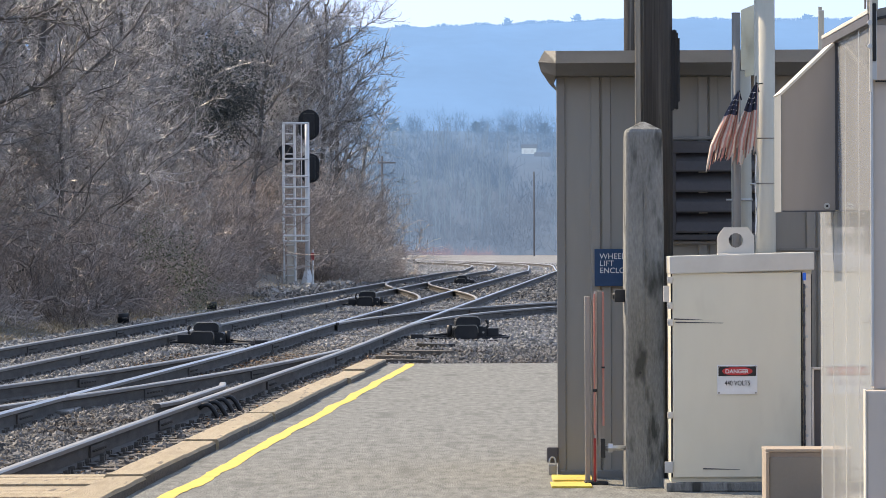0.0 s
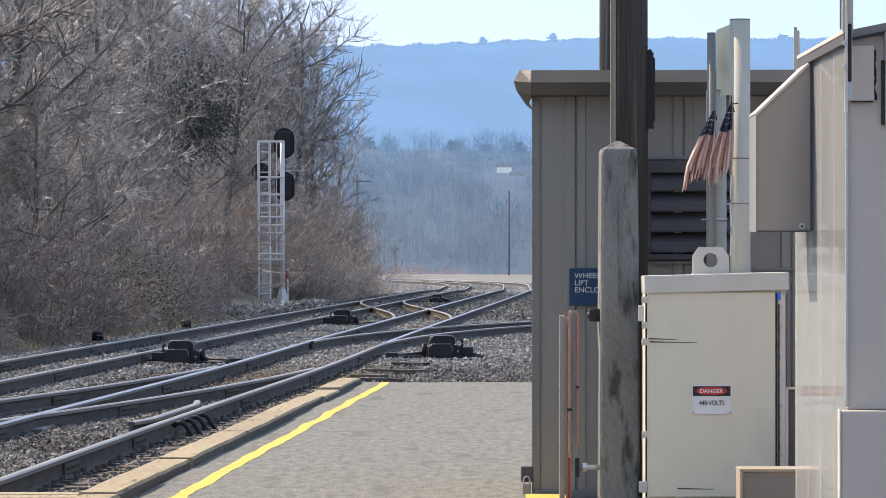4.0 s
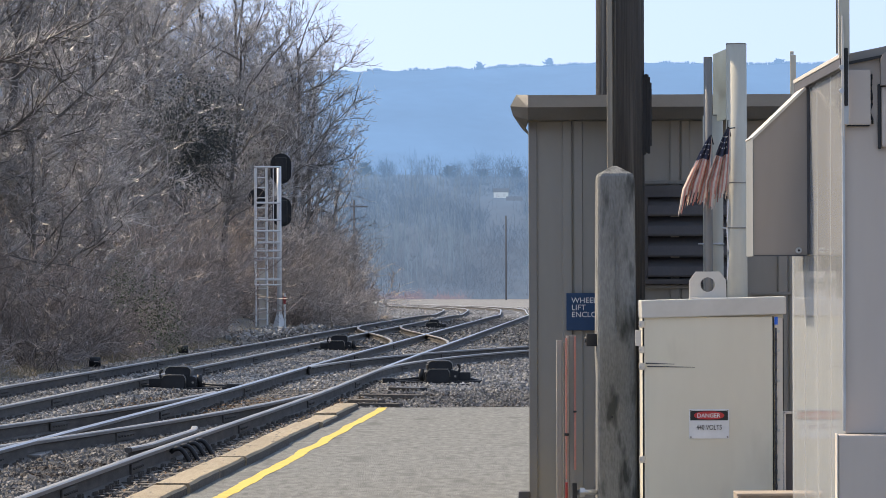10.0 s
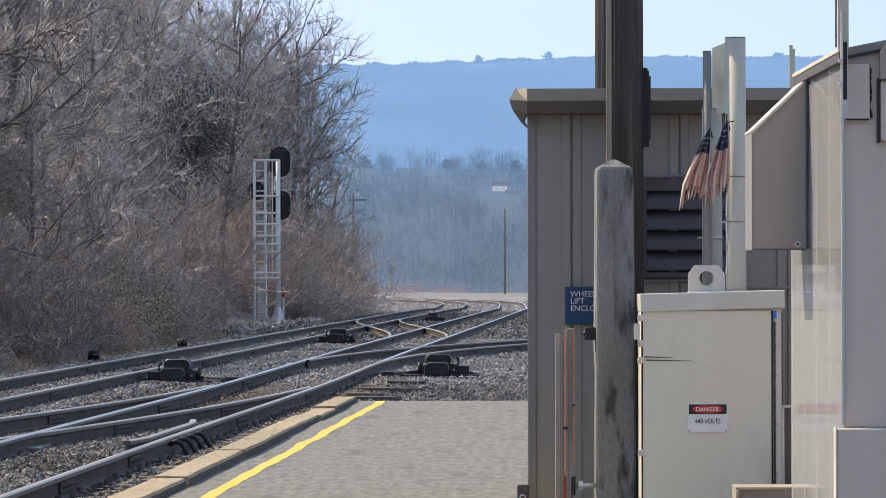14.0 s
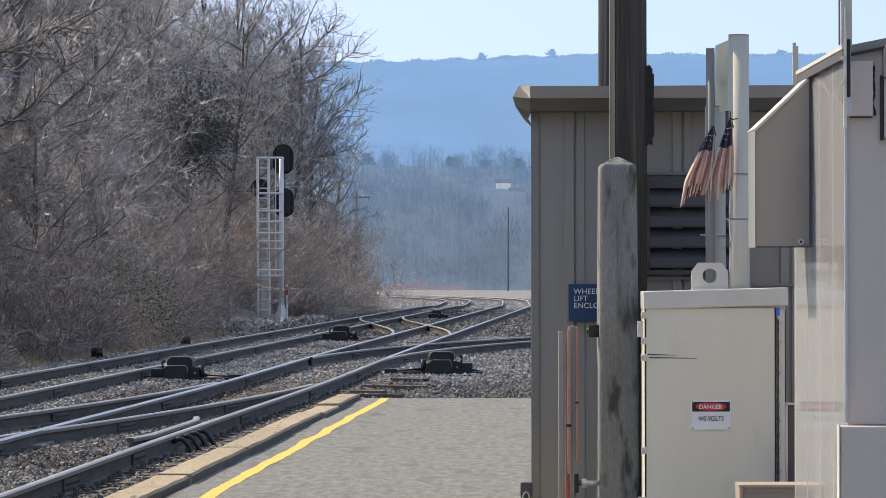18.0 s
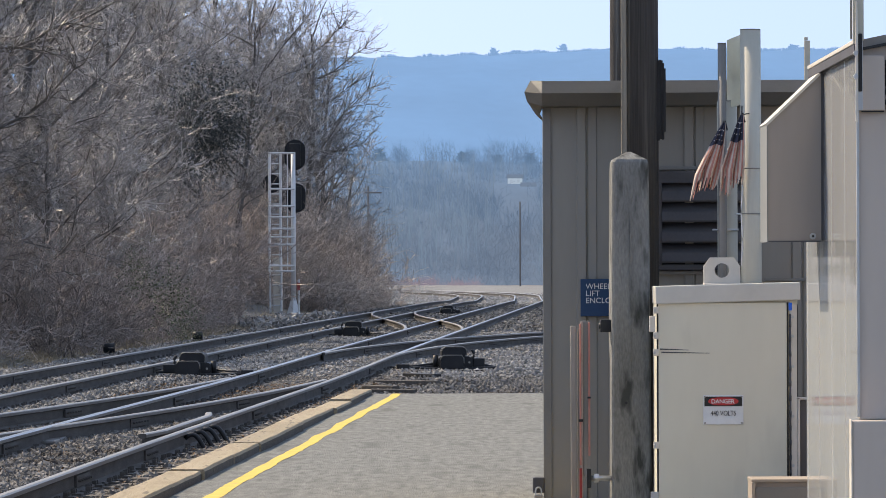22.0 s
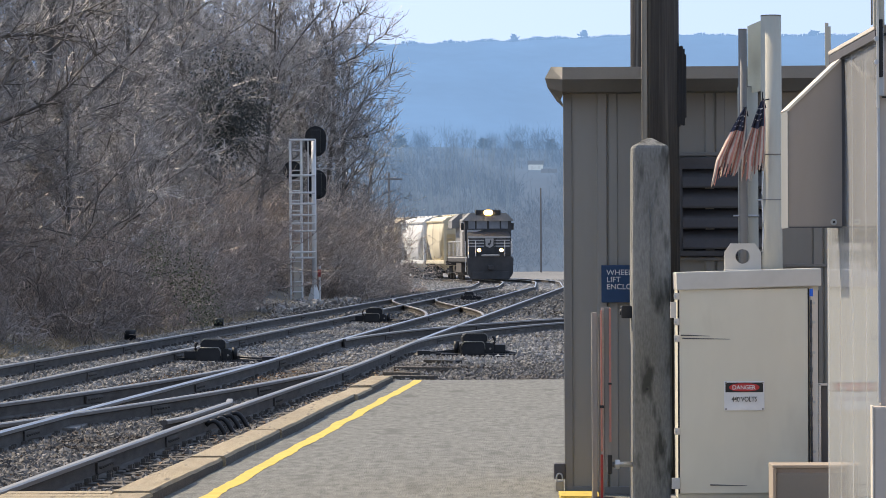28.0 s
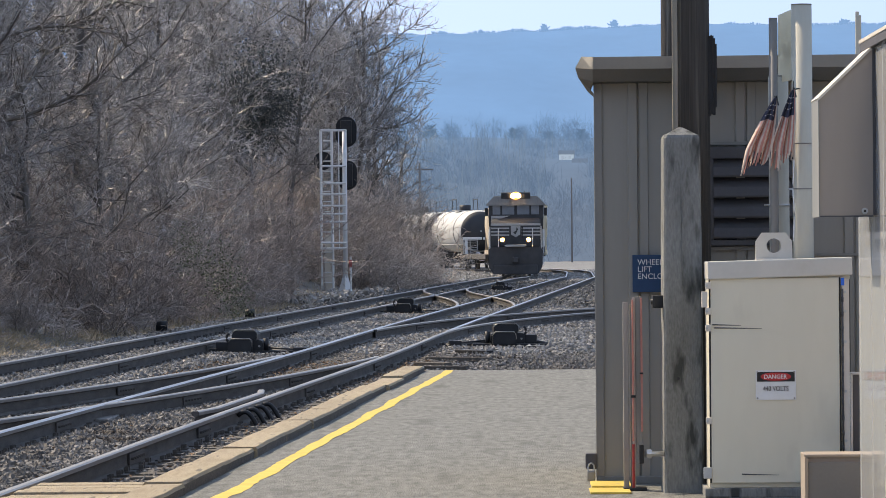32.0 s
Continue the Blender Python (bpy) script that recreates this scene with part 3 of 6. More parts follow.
tagged(new("leaf_litter", me), "brown dead leaves blown against the rails and platform edge", "leaves", kind="stuff")

# ---- platform edge ----
edge = thing("platform_edge", pose(0, 0, 0), "weathered yellowish timber edge along the platform", "platform edge", kind="structure")
rnd = random.Random(8)
y = 24.0
for length in (2.6, 2.5, 2.7, 2.4, 2.6, 2.5, 2.6, 2.4, 2.7, 2.5, 2.6, 2.4, 2.3):
    bm = bmesh.new()
    n = 5
    ring = []
    lift = rnd.uniform(0.055, 0.085)
    push = rnd.uniform(-0.025, 0.025)
    for i in range(n + 1):
        yy = y + 0.012 + (length - 0.024) * i / n
        x = edge_x(yy) + push
        j = [rnd.uniform(-0.006, 0.006) for _ in range(4)]
        ring.append([bm.verts.new(c) for c in ((x + j[0], yy, -0.25), (x + j[0], yy, lift - 0.03), (x + 0.02 + j[1], yy, lift), (x + 0.255 + j[2], yy, lift + j[3] * 0.5), (x + 0.27 + j[2], yy, lift - 0.02), (x + 0.27 + j[2], yy, -0.25))])
    for a, b in zip(ring, ring[1:]):
        for i in range(6):
            # Sides in darker tie wood: creosote, and painted shade away from the sun.
            bm.faces.new((a[i], a[(i + 1) % 6], b[(i + 1) % 6], b[i])).material_index = 1 if i in (0, 4) else 0
    bm.faces.new(ring[0][::-1])
    bm.faces.new(ring[-1])
    bmesh.ops.recalc_face_normals(bm, faces=bm.faces[:])
    part("timber", bm, [M_TIMBER, M_TIE], edge)
    y += length
crossing = thing("crossing_planks", pose(0, 0, 0), "weathered timber crossing planks between rail and platform", "planks", kind="structure")
for i in range(9):
    y = 27.9 + i * 0.34
    part("plank", box(bmesh.new(), main_x(y) + GAUGE + 0.07, edge_x(y) - 0.03, y, y + 0.30 - 0.04 * rnd.random(), -0.2, -0.02 + 0.02 * rnd.random(), 0.01), M_TIMBER, crossing)

bm = bmesh.new()
prev = None
for i in range(420):
    y = 14 + i * (PLAT_END - 0.1 - 14) / 419
    x = edge_x(y) + 0.56 + 0.04 * noise.noise((y * 0.55, 7, 0))
    w = 0.055 + 0.012 * noise.noise((y * 0.9, 1, 5))
    z = 0.003 + 0.004 * noise.noise((0.56, y * 0.4, 2))
    cur = (bm.verts.new((x - w + 0.014 * noise.noise((y * 3.1, 4, 8)), y, z)), bm.verts.new((x + w + 0.014 * noise.noise((y * 3.1, 9, 2)), y, z)))
    if prev:
        bm.faces.new((prev[0], prev[1], cur[1], cur[0]))
    prev = cur
tagged(part("safety_line", bm, M_YELLOW), "worn yellow painted safety line on the platform", "painted line", kind="structure")

# ---- track fittings ----


def switch_machine(m, label, scale=1.0, mirror=1):
    t = thing("switch_machine", m @ Matrix.Scale(scale, 4), label, "switch machine", "switch machines")
    simple("base_plate", M_BLACK, t, -0.62, 0.70, -0.45, 0.45, 0.0, 0.05, 0.01)
    bm = bmesh.new()
    prism(bm, [(-0.31, 0.05), (0.31, 0.05), (0.30, 0.20), (0.25, 0.235), (-0.25, 0.235), (-0.30, 0.20)], "y", -0.36, 0.30)
    bmesh.ops.bevel(bm, geom=bm.edges[:], offset=0.015, segments=2, affect="EDGES")
    part("gear_housing", bm, M_BLACK, t)
    bm = bmesh.new()
    prism(bm, [(-0.24, 0.235), (0.20, 0.235), (0.20, 0.35), (0.15, 0.40), (-0.18, 0.40), (-0.24, 0.35)], "y", -0.30, 0.22)
    bmesh.ops.bevel(bm, geom=bm.edges[:], offset=0.02, segments=2, affect="EDGES")
    part("motor_cover", bm, M_BLACK, t)
    bm = bmesh.new()
    shape = [(-0.28, 0.02), (0.13, 0.02), (0.14, 0.20), (0.10, 0.262), (-0.23, 0.262), (-0.28, 0.20)]
    prism(bm, shape, "y", -0.54, -0.362)
    bmesh.ops.bevel(bm, geom=bm.edges[:], offset=0.018, segments=2, affect="EDGES")
    part("front_cover", bm, M_BLACK, t)
    # Pale strips draw the highlights along the covers' top edges.
    part("cover_rim", sweep(bmesh.new(), [Vector((x, -0.536, z + 0.002)) for x, z in ((0.135, 0.12), (0.132, 0.20), (0.098, 0.258), (-0.225, 0.258), (-0.272, 0.20))], 0.007, 6), M_DULL, t, "pale line for the edge highlight")
    part("cover_rim", sweep(bmesh.new(), [Vector((x, -0.298, z)) for x, z in ((0.198, 0.25), (0.198, 0.35), (0.148, 0.400), (-0.178, 0.400), (-0.236, 0.35))], 0.008, 6), M_DULL, t, "pale line for the edge highlight")
    for k in (-0.24, 0.24):
        part("bolt", tube(bmesh.new(), (k, -0.37, 0.13), (k, -0.35, 0.13), 0.02, 0.02, 6), M_DULL, t)
    part("lever", sweep(bmesh.new(), [Vector((mirror * (0.24 + 0.09 * math.sin(u)), -0.25, 0.18 + 0.09 * (1 - math.cos(u)))) for u in np.linspace(0, 2.6, 9)][::-1], 0.024), M_BLACK, t)
    part("latch", tube(bmesh.new(), (-0.34 * mirror, -0.2, 0.05), (-0.34 * mirror, -0.2, 0.26), 0.045), M_BLACK, t)
    part("throw_rod", tube(bmesh.new(), (-0.3 * mirror, 0.05, 0.1), (-1.15 * mirror, 0.05, 0.02), 0.022), M_BLACK, t)
    part("point_rod", tube(bmesh.new(), (-0.3 * mirror, -0.2, 0.06), (-1.25 * mirror, -0.15, 0.0), 0.026), M_BLACK, t)
    simple("rod_guide", M_BLACK, t, *sorted((-0.80 * mirror, -1.02 * mirror)), -0.22, 0.12, 0.0, 0.10, 0.012)
    part("conduit", tube(bmesh.new(), (0.3 * mirror, -0.1, 0.12), (0.75 * mirror, -0.15, 0.02), 0.03), M_BLACK, t)
    simple("side_box", M_BLACK, t, *sorted((0.31 * mirror, 0.52 * mirror)), -0.25, 0.2, 0.05, 0.2, 0.015)
    return t


switch_machine(pose(-4.34, 75.4, -0.20, 0, 0, -3), "black switch machine with domed cover between the tracks", 0.98, -1)
switch_machine(pose(-2.61, 117.5, -0.20, 0, 0, -2), "black switch machine standing by the crossover", 1.0, -1)
switch_machine(pose(-0.02, 79.5, -0.20, 0, 0, 4), "black switch machine on long ties beside the branch", 1.0, 1)
switch_machine(pose(-0.25, 172, -0.20, 0, 0, 0), "small black switch machine far down the line", 0.85, 1)
t = thing("switch_timbers", pose(0.25, 78.6, -0.2, 0, 0, -3), "pair of dark long ties under a switch machine", "tie")
simple("timber", M_BLACK, t, -1.6, 1.05, -0.15, 0.08, -0.1, 0.015, 0.01)
simple("timber", M_BLACK, t, -1.6, 0.55, 0.75, 0.98, -0.1, 0.015, 0.01)

g = thing("guard_rail", pose(0, 0, 0), "short grey guard rail inside the running rail", "guard rail")
rail("bar", [Vector((main_x(y) + GAUGE - 0.17 - 0.09 * max(0, abs(y - 46.6) - 2.2), y, 0)) for y in np.linspace(43.4, 49.8, 14)], g, False, "scraped pale top", 0.012)
simple("end_block", M_TIE, g, main_x(43.2) + 0.45, main_x(43.2) + 0.64, 43.1, 43.4, -0.19, -0.09, 0.02)
rnd = random.Random(4)
hooks = thing("rail_braces", pose(0, 0, 0), "four black curved steel braces holding the rail", "rail brace")
for i in range(4):
    y = 44.6 + i * 0.75
    x = main_x(y) + GAUGE
    bm = sweep(bmesh.new(), [Vector((x + 0.02 + 0.22 * u, y, -0.085 + 0.06 * math.sin(math.pi * min(1, u * 1.15)) - 0.13 * u * u)) for u in np.linspace(0, 1, 9)], 0.024)
    part("brace", bm, M_BLACK, hooks)
frog = thing("rail_frog", pose(0, 0, 0), "low cast steel frog where two rails cross", "rail frog")
simple("casting", M_HEAD, frog, left_x(46.2) + 0.66, left_x(46.2) + 0.84, 45.3, 47.8, -0.19, -0.13, 0.015)

for x, y, l, a, mat, lab in ((-0.75, 69.5, 1.1, 62, M_TIE, "old split tie"), (-0.9, 64.5, 0.7, 70, M_TIE, "dark length of old timber"), (-0.55, 74.0, 0.9, 35, M_BLACK, "rusted steel bar"),
                             (-1.1, 66.5, 0.6, 50, M_TIE, "broken plank")):
    tagged(part("scrap_timber", box(bmesh.new(), -0.08, 0.08, -l / 2, l / 2, 0, 0.07, 0.012), mat), lab + " lying on the ballast", "scrap").matrix_basis = pose(x, y, -0.21, 0, 0, a)

rnd = random.Random(12)
for y, aside in ((95, 2.3), (112, 2.1)):
    q = far_x(y) - aside
    t = thing("junction_box", pose(q, y, -0.35), "small black trackside junction box on a stub post", "junction box", "junction boxes")
    simple("post", M_BLACK, t, -0.04, 0.04, -0.04, 0.04, 0, 0.2)
    part("box", tube(bmesh.new(), (-0.12, 0, 0.27), (0.12, 0, 0.27), 0.105, 0.105, 14), M_BLACK, t)

# ---- lift enclosure ----
SQUARE = Matrix.Translation((0.589, 30, 0)) @ Matrix.Rotation(-0.0405, 4, "Z") @ Matrix.Translation((-0.589, -30, 0))   # square to the platform
b = thing("lift_enclosure", SQUARE, "taupe ribbed metal wheelchair lift shelter beside the platform", "shed")
simple("wall", M_SIDING, b, 0.589, 3.25, 30.0, 32.4, 0.0, 2.69, 0.006)
x = 0.8025
while x < 3.2:
    for w, d in ((0.073, 0.020), (0.143, 0.011)):
        bm = bmesh.new()
        lo, hi = (x, x + 0.073) if w < 0.1 else (x + 0.073, x + 0.143)
        prism(bm, [(lo, 30.002), (lo + 0.012, 30.0 - d), (hi - 0.008, 30.0 - d), (hi, 30.002)], "z", 0.03, 2.665)
        part("rib", bm, M_SIDING, b)
    x += 0.356
simple("corner_trim", M_TRIM, b, 0.583, 0.64, 29.985, 30.06, 0.02, 2.67, 0.006)
# the eave: bent sheet metal along the front, a cut corner, and its return along the side
FRONT_EAVE = [(29.83, 2.826), (29.75, 2.742), (29.80, 2.660), (30.02, 2.655)]
SIDE_EAVE = [(0.506, 2.833), (0.465, 2.757), (0.483, 2.694), (0.568, 2.612)]


def eave(name, a_end, b_end):
    """Bent strip between two profiles, with a flat top towards the wall."""
    bm = bmesh.new()
    va, vb = [bm.verts.new(c) for c in a_end], [bm.verts.new(c) for c in b_end]
    for i in range(len(va) - 1):
        bm.faces.new((va[i], va[i + 1], vb[i + 1], vb[i]))
    bmesh.ops.solidify(bm, geom=bm.faces[:], thickness=0.004)
    bmesh.ops.recalc_face_normals(bm, faces=bm.faces[:])
    return part(name, bm, M_TRIM, b)


front_end = [(0.584, 30.2, 2.829)] + [(0.584, y, z) for y, z in FRONT_EAVE]
side_end = [(0.60, 30.2, 2.832)] + [(x, 29.93, z) for x, z in SIDE_EAVE]
eave("fascia", front_end, [(3.3, y, z) for _, y, z in front_end])
eave("corner_fascia", side_end, front_end)
eave("side_eave", [(x, 32.6, z) for x, _, z in side_end], side_end)
simple("roof", M_TRIM, b, 0.602, 3.3, 30.2, 32.6, 2.76, 2.824, 0.004)
simple("base_channel", M_TRIM, b, 0.60, 3.2, 29.97, 30.02, 0.0, 0.05, 0.005)
for x0, x1, z0, z1 in ((1.304, 1.97, 2.150, 2.228), (1.304, 1.97, 1.575, 1.612), (1.304, 1.372, 1.612, 2.150), (1.905, 1.97, 1.612, 2.150)):
    simple("louver_frame", M_LOUVER, b, x0, x1, 29.925, 30.03, z0, z1)
# Black sheet put in as the shade between the blades.
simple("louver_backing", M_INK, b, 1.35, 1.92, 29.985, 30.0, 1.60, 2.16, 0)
for i in range(4):
    z = 1.622 + i * 0.135
    part("louver_blade", prism(bmesh.new(), [(29.915, z), (29.912, z + 0.012), (29.925, z + 0.068), (29.980, z + 0.128), (29.984, z + 0.122), (29.932, z + 0.064), (29.920, z + 0.012)], "x", 1.372, 1.905), M_LOUVER, b)
simple("flashing", M_TRIM, b, 1.28, 2.0, 29.97, 30.03, 2.238, 2.262, 0.004)
simple("flashing", M_TRIM, b, 1.28, 2.0, 29.96, 30.03, 1.545, 1.569, 0.004)
simple("mid_rail", M_TRIM, b, 2.05, 2.6, 29.972, 30.02, 1.50, 1.52, 0.003)

s = thing("sign", SQUARE, "dark blue enamel sign lettered in white on the shelter wall", "sign")
simple("panel", M_BLUE, s, 0.8325, 1.205, 29.955, 29.972, 1.27, 1.5175, 0.003)
for i, w in enumerate(("WHEELCHAIR", "LIFT", "ENCLOSURE")):
    letters("lettering", w, 0.052, M_WHITE, s, pose(0.866, 29.9535, 1.452 - i * 0.047, 90, 0, 0))

h = thing("padlocked_hasp", pose(0.545, 29.97, 0.0), "dark steel hasp box with hanging padlock at the shelter foot", "padlock")
simple("plate", M_LOUVER, h, -0.035, 0.045, 0.0, 0.05, 0.10, 0.205, 0.012)
simple("lock_body", M_DULL, h, -0.025, 0.03, -0.035, -0.003, 0.02, 0.09, 0.008)
bm = bmesh.new()
for a0 in range(8):
    a, c = math.pi * a0 / 8, math.pi * (a0 + 1) / 8
    tube(bm, (0.0025 + 0.02 * math.cos(a), -0.018, 0.11 + 0.03 * math.sin(a)), (0.0025 + 0.02 * math.cos(c), -0.018, 0.11 + 0.03 * math.sin(c)), 0.006, 0.006, 6)
for k in (-1, 1):
    tube(bm, (0.0025 + 0.02 * k, -0.018, 0.08), (0.0025 + 0.02 * k, -0.018, 0.11), 0.006, 0.006, 6)
part("shackle", bm, M_GALV, h)

k = thing("yellow_kerb", pose(0, 0, 0), "yellow painted concrete kerb at the foot of the shelter", "kerb")
simple("block", M_YELLOW, k, 0.54, 0.80, 29.3, 29.92, 0, 0.026, 0.006)
simple("strip", M_YELLOW, k, 0.52, 0.78, 28.75, 29.28, 0, 0.014, 0.004)

# ---- barrier boards ----
g = thing("barrier_boards", pose(0, 0, 0), "upright grey boards edged in flaking red and white", "barrier")
simple("grey_board", M_GREYWOOD, g, 0.745, 0.778, 29.18, 29.24, 0, 1.215, 0.003)
simple("grey_board", M_GREYWOOD, g, 0.790, 0.812, 29.20, 29.26, 0, 1.20, 0.003)
simple("white_board", M_FLAGWHITE, g, 0.806, 0.822, 29.15, 29.19, 0.0, 1.245, 0.002)
simple("red_strip", M_FADEDRED, g, 0.800, 0.811, 29.13, 29.155, 0.32, 1.23, 0.002)
simple("red_strip", M_DEEPRED, g, 0.798, 0.813, 29.125, 29.15, 0.02, 0.30, 0.002, "deep red reflective strip")
simple("pale_board", M_GREYWOOD, g, 0.824, 0.868, 29.16, 29.20, 0.25, 1.25, 0.003)
simple("red_strip", M_FADEDRED, g, 0.856, 0.869, 29.14, 29.165, 0.38, 1.24, 0.002)
simple("clip", M_BLACK, g, 0.793, 0.822, 29.12, 29.15, 0.60, 0.617, 0.002)
simple("clip", M_BLACK, g, 0.850, 0.872, 29.13, 29.16, 0.75, 0.762, 0.002)
simple("foot", M_BLACK, g, 0.74, 0.89, 29.1, 29.3, 0, 0.02, 0.004)

# ---- concrete post ----
p = thing("concrete_post", pose(1.117, 28.97, 0, 0, 0, 3.0), "weathered grey concrete post with a pyramid top", "post")
bm = bmesh.new()


def octagon(r, c, z):
    return [(-r + c, -r, z), (r - c, -r, z), (r, -r + c, z), (r, r - c, z), (r - c, r, z), (-r + c, r, z), (-r, r - c, z), (-r, -r + c, z)]


rings = [[bm.verts.new(c) for c in octagon(r, 0.014, z)] for r, z in ((0.1285, 0), (0.126, 0.7), (0.122, 1.5), (0.1165, 2.24), (0.114, 2.266))]
rings.append([bm.verts.new(c) for c in octagon(0.105, 0.012, 2.284)])
rings.append([bm.verts.new(c) for c in octagon(0.012, 0.003, 2.334)])
for a, c in zip(rings, rings[1:]):
    for i in range(8):
        bm.faces.new((a[i], a[(i + 1) % 8], c[(i + 1) % 8], c[i]))
bm.faces.new(rings[-1])
bm.faces.new(rings[0][::-1])
part("shaft", bm, M_CONCRETE, p)
part("bracket", box(bmesh.new(), -0.19, -0.122, -0.05, 0.03, 1.18, 1.26, 0.006), M_BLACK, p, "black steel bracket")
part("bolt", tube(bmesh.new(), (-0.20, -0.02, 1.22), (-0.13, -0.02, 1.22), 0.018), M_BLACK, p)
part("anchor_bolt", tube(bmesh.new(), (-0.26, -0.1, 0.25), (-0.13, -0.1, 0.25), 0.016), M_GALV, p)
part("anchor_nut", tube(bmesh.new(), (-0.24, -0.1, 0.25), (-0.21, -0.1, 0.25), 0.032, 0.032, 6), M_GALV, p)
simple("anchor_plate", M_BLACK, p, -0.29, -0.26, -0.13, -0.07, 0.19, 0.31, 0.004)
part("form_hole", tube(bmesh.new(), (-0.035, -0.130, 0.73), (-0.035, -0.12, 0.73), 0.009), M_INK, p)

part("form_seam", box(bmesh.new(), -0.008, -0.002, -0.1295, -0.118, 0.05, 1.9, 0.001), M_CONCRETE, p)

# ---- wooden poles ----
p = thing("utility_pole", pose(1.203, 29.45, 0), "dark creosoted wooden utility pole with weathered streaks", "utility pole")
part("pole", tube(bmesh.new(), (0, 0, 0), (0.01, 0, 8.5), 0.127, 0.112, 24), M_POLE, p)
rg = random.Random(3)
for i in range(9):      # splintered boards side by side
    x0 = 0.082 + i * 0.0098
    lo, hi = 2.415 + rg.uniform(0, 0.02), 2.958 - 0.004 * max(0, i - 4) + rg.uniform(-0.028, 0.010)
    part("guard_board", box(bmesh.new(), x0, x0 + 0.0105, -0.05 - 0.004 * (i % 3), 0.07, lo if i < 8 else lo + 0.05, hi if i < 8 else hi - 0.06), M_SPLINTER, p, "splintered black board")
# Added pale strip shows the sunlight down the pole's left edge.
part("batten", box(bmesh.new(), -0.121, -0.086, -0.125, -0.075, 0, 8.2, 0.004), M_SUNEDGE, p, "pale strip for the sunlit edge of the pole")
p = thing("utility_pole", pose(1.375, 36, 0), "dark wooden utility pole standing behind the shelter", "utility pole")
part("pole", tube(bmesh.new(), (0, 0, 0), (0, 0, 8.5), 0.142, 0.128, 24), M_POLE, p)

# ---- electrical cabinet ----
c = thing("electrical_cabinet", pose(1.2594, 28.3, 0), "putty-coloured steel electrical cabinet with hinged door", "cabinet")
simple("body", M_CABINET, c, 0.0, 0.884, 0.012, 0.46, 0.06, 1.44, 0.004)
simple("plinth", M_CONCRETE, c, -0.03, 0.92, -0.02, 0.5, 0, 0.06, 0.01)
door = simple("door", M_CABINET, c, 0.012, 0.815, -0.012, 0.010, 0.09, 1.372, 0.006)
bm = box(bmesh.new(), -0.006, 0.898, -0.03, 0.49, -0.062, 0.050, 0.008)
cap = part("cap", bm, M_LID, c, "pale sheet-metal rain cap")
cap.matrix_basis = pose(0, 0, 1.436, 0, -1.5, 0)
cap.location.z = 1.425
simple("side_flange", M_CAP, c, 0.832, 0.884, -0.006, 0.012, 0.09, 1.36, 0.003)
simple("door_gap", M_INK, c, 0.8155, 0.8245, -0.004, 0.011, 0.09, 1.372, 0.001)
simple("door_gap", M_INK, c, 0.002, 0.0115, -0.004, 0.011, 0.09, 1.372, 0.001)
part("hinge", tube(bmesh.new(), (0.836, -0.010, 0.12), (0.836, -0.010, 1.30), 0.006, 0.006, 8), M_LOUVER, c)
for z in np.linspace(0.2, 1.22, 12):
    part("hinge_knuckle", tube(bmesh.new(), (0.836, -0.010, z), (0.836, -0.010, z + 0.03), 0.0075, 0.0075, 8), M_LOUVER, c)
simple("flange_edge", M_INK, c, 0.8785, 0.8845, -0.008, -0.004, 0.09, 1.36, 0.001)
for z in (0.35, 0.66, 0.97, 1.16, 1.28):
    part("bolt", tube(bmesh.new(), (0.852, -0.012, z), (0.852, 0.0, z), 0.009, 0.011, 8), M_GALV, c)
for z in (1.325, 1.165, 1.06, 0.48):
    l = simple("latch", M_CAP, c, -0.022, 0.014, -0.03, 0.0, z - 0.02, z + 0.022, 0.004)
    part("latch_screw", tube(bmesh.new(), (-0.014, -0.04, z), (-0.014, -0.028, z), 0.008, 0.008, 8), M_GALV, l)
simple("padlock_plate", M_CAP, c, -0.045, -0.008, -0.02, 0.01, 1.19, 1.29, 0.004)
simple("hasp", M_GALV, c, -0.04, 0.012, -0.035, 0.0, 0.12, 0.19, 0.004)
simple("blue_tape", M_TAG, c, 0.825, 0.846, -0.037, -0.03, 1.322, 1.37, 0.001, "bright blue tape tag")
for x0, x1, z, d in ((0.02, 0.20, 1.082, 0.0), (0.03, 0.33, 1.062, 0.001), (0.20, 0.43, 0.145, 0)):
    bm = bmesh.new()
    tube(bm, (x0, -0.0125, z), (x1, -0.0125, z - 0.006), 0.005, 0.0015, 5)
    part("scratch", bm, M_LOUVER, door, "dark scrape in the paint")
eye = bmesh.new()
outer = [(-0.115, 0.0), (0.115, 0.0), (0.115, 0.115), (0.075, 0.17), (-0.075, 0.17), (-0.115, 0.115)]


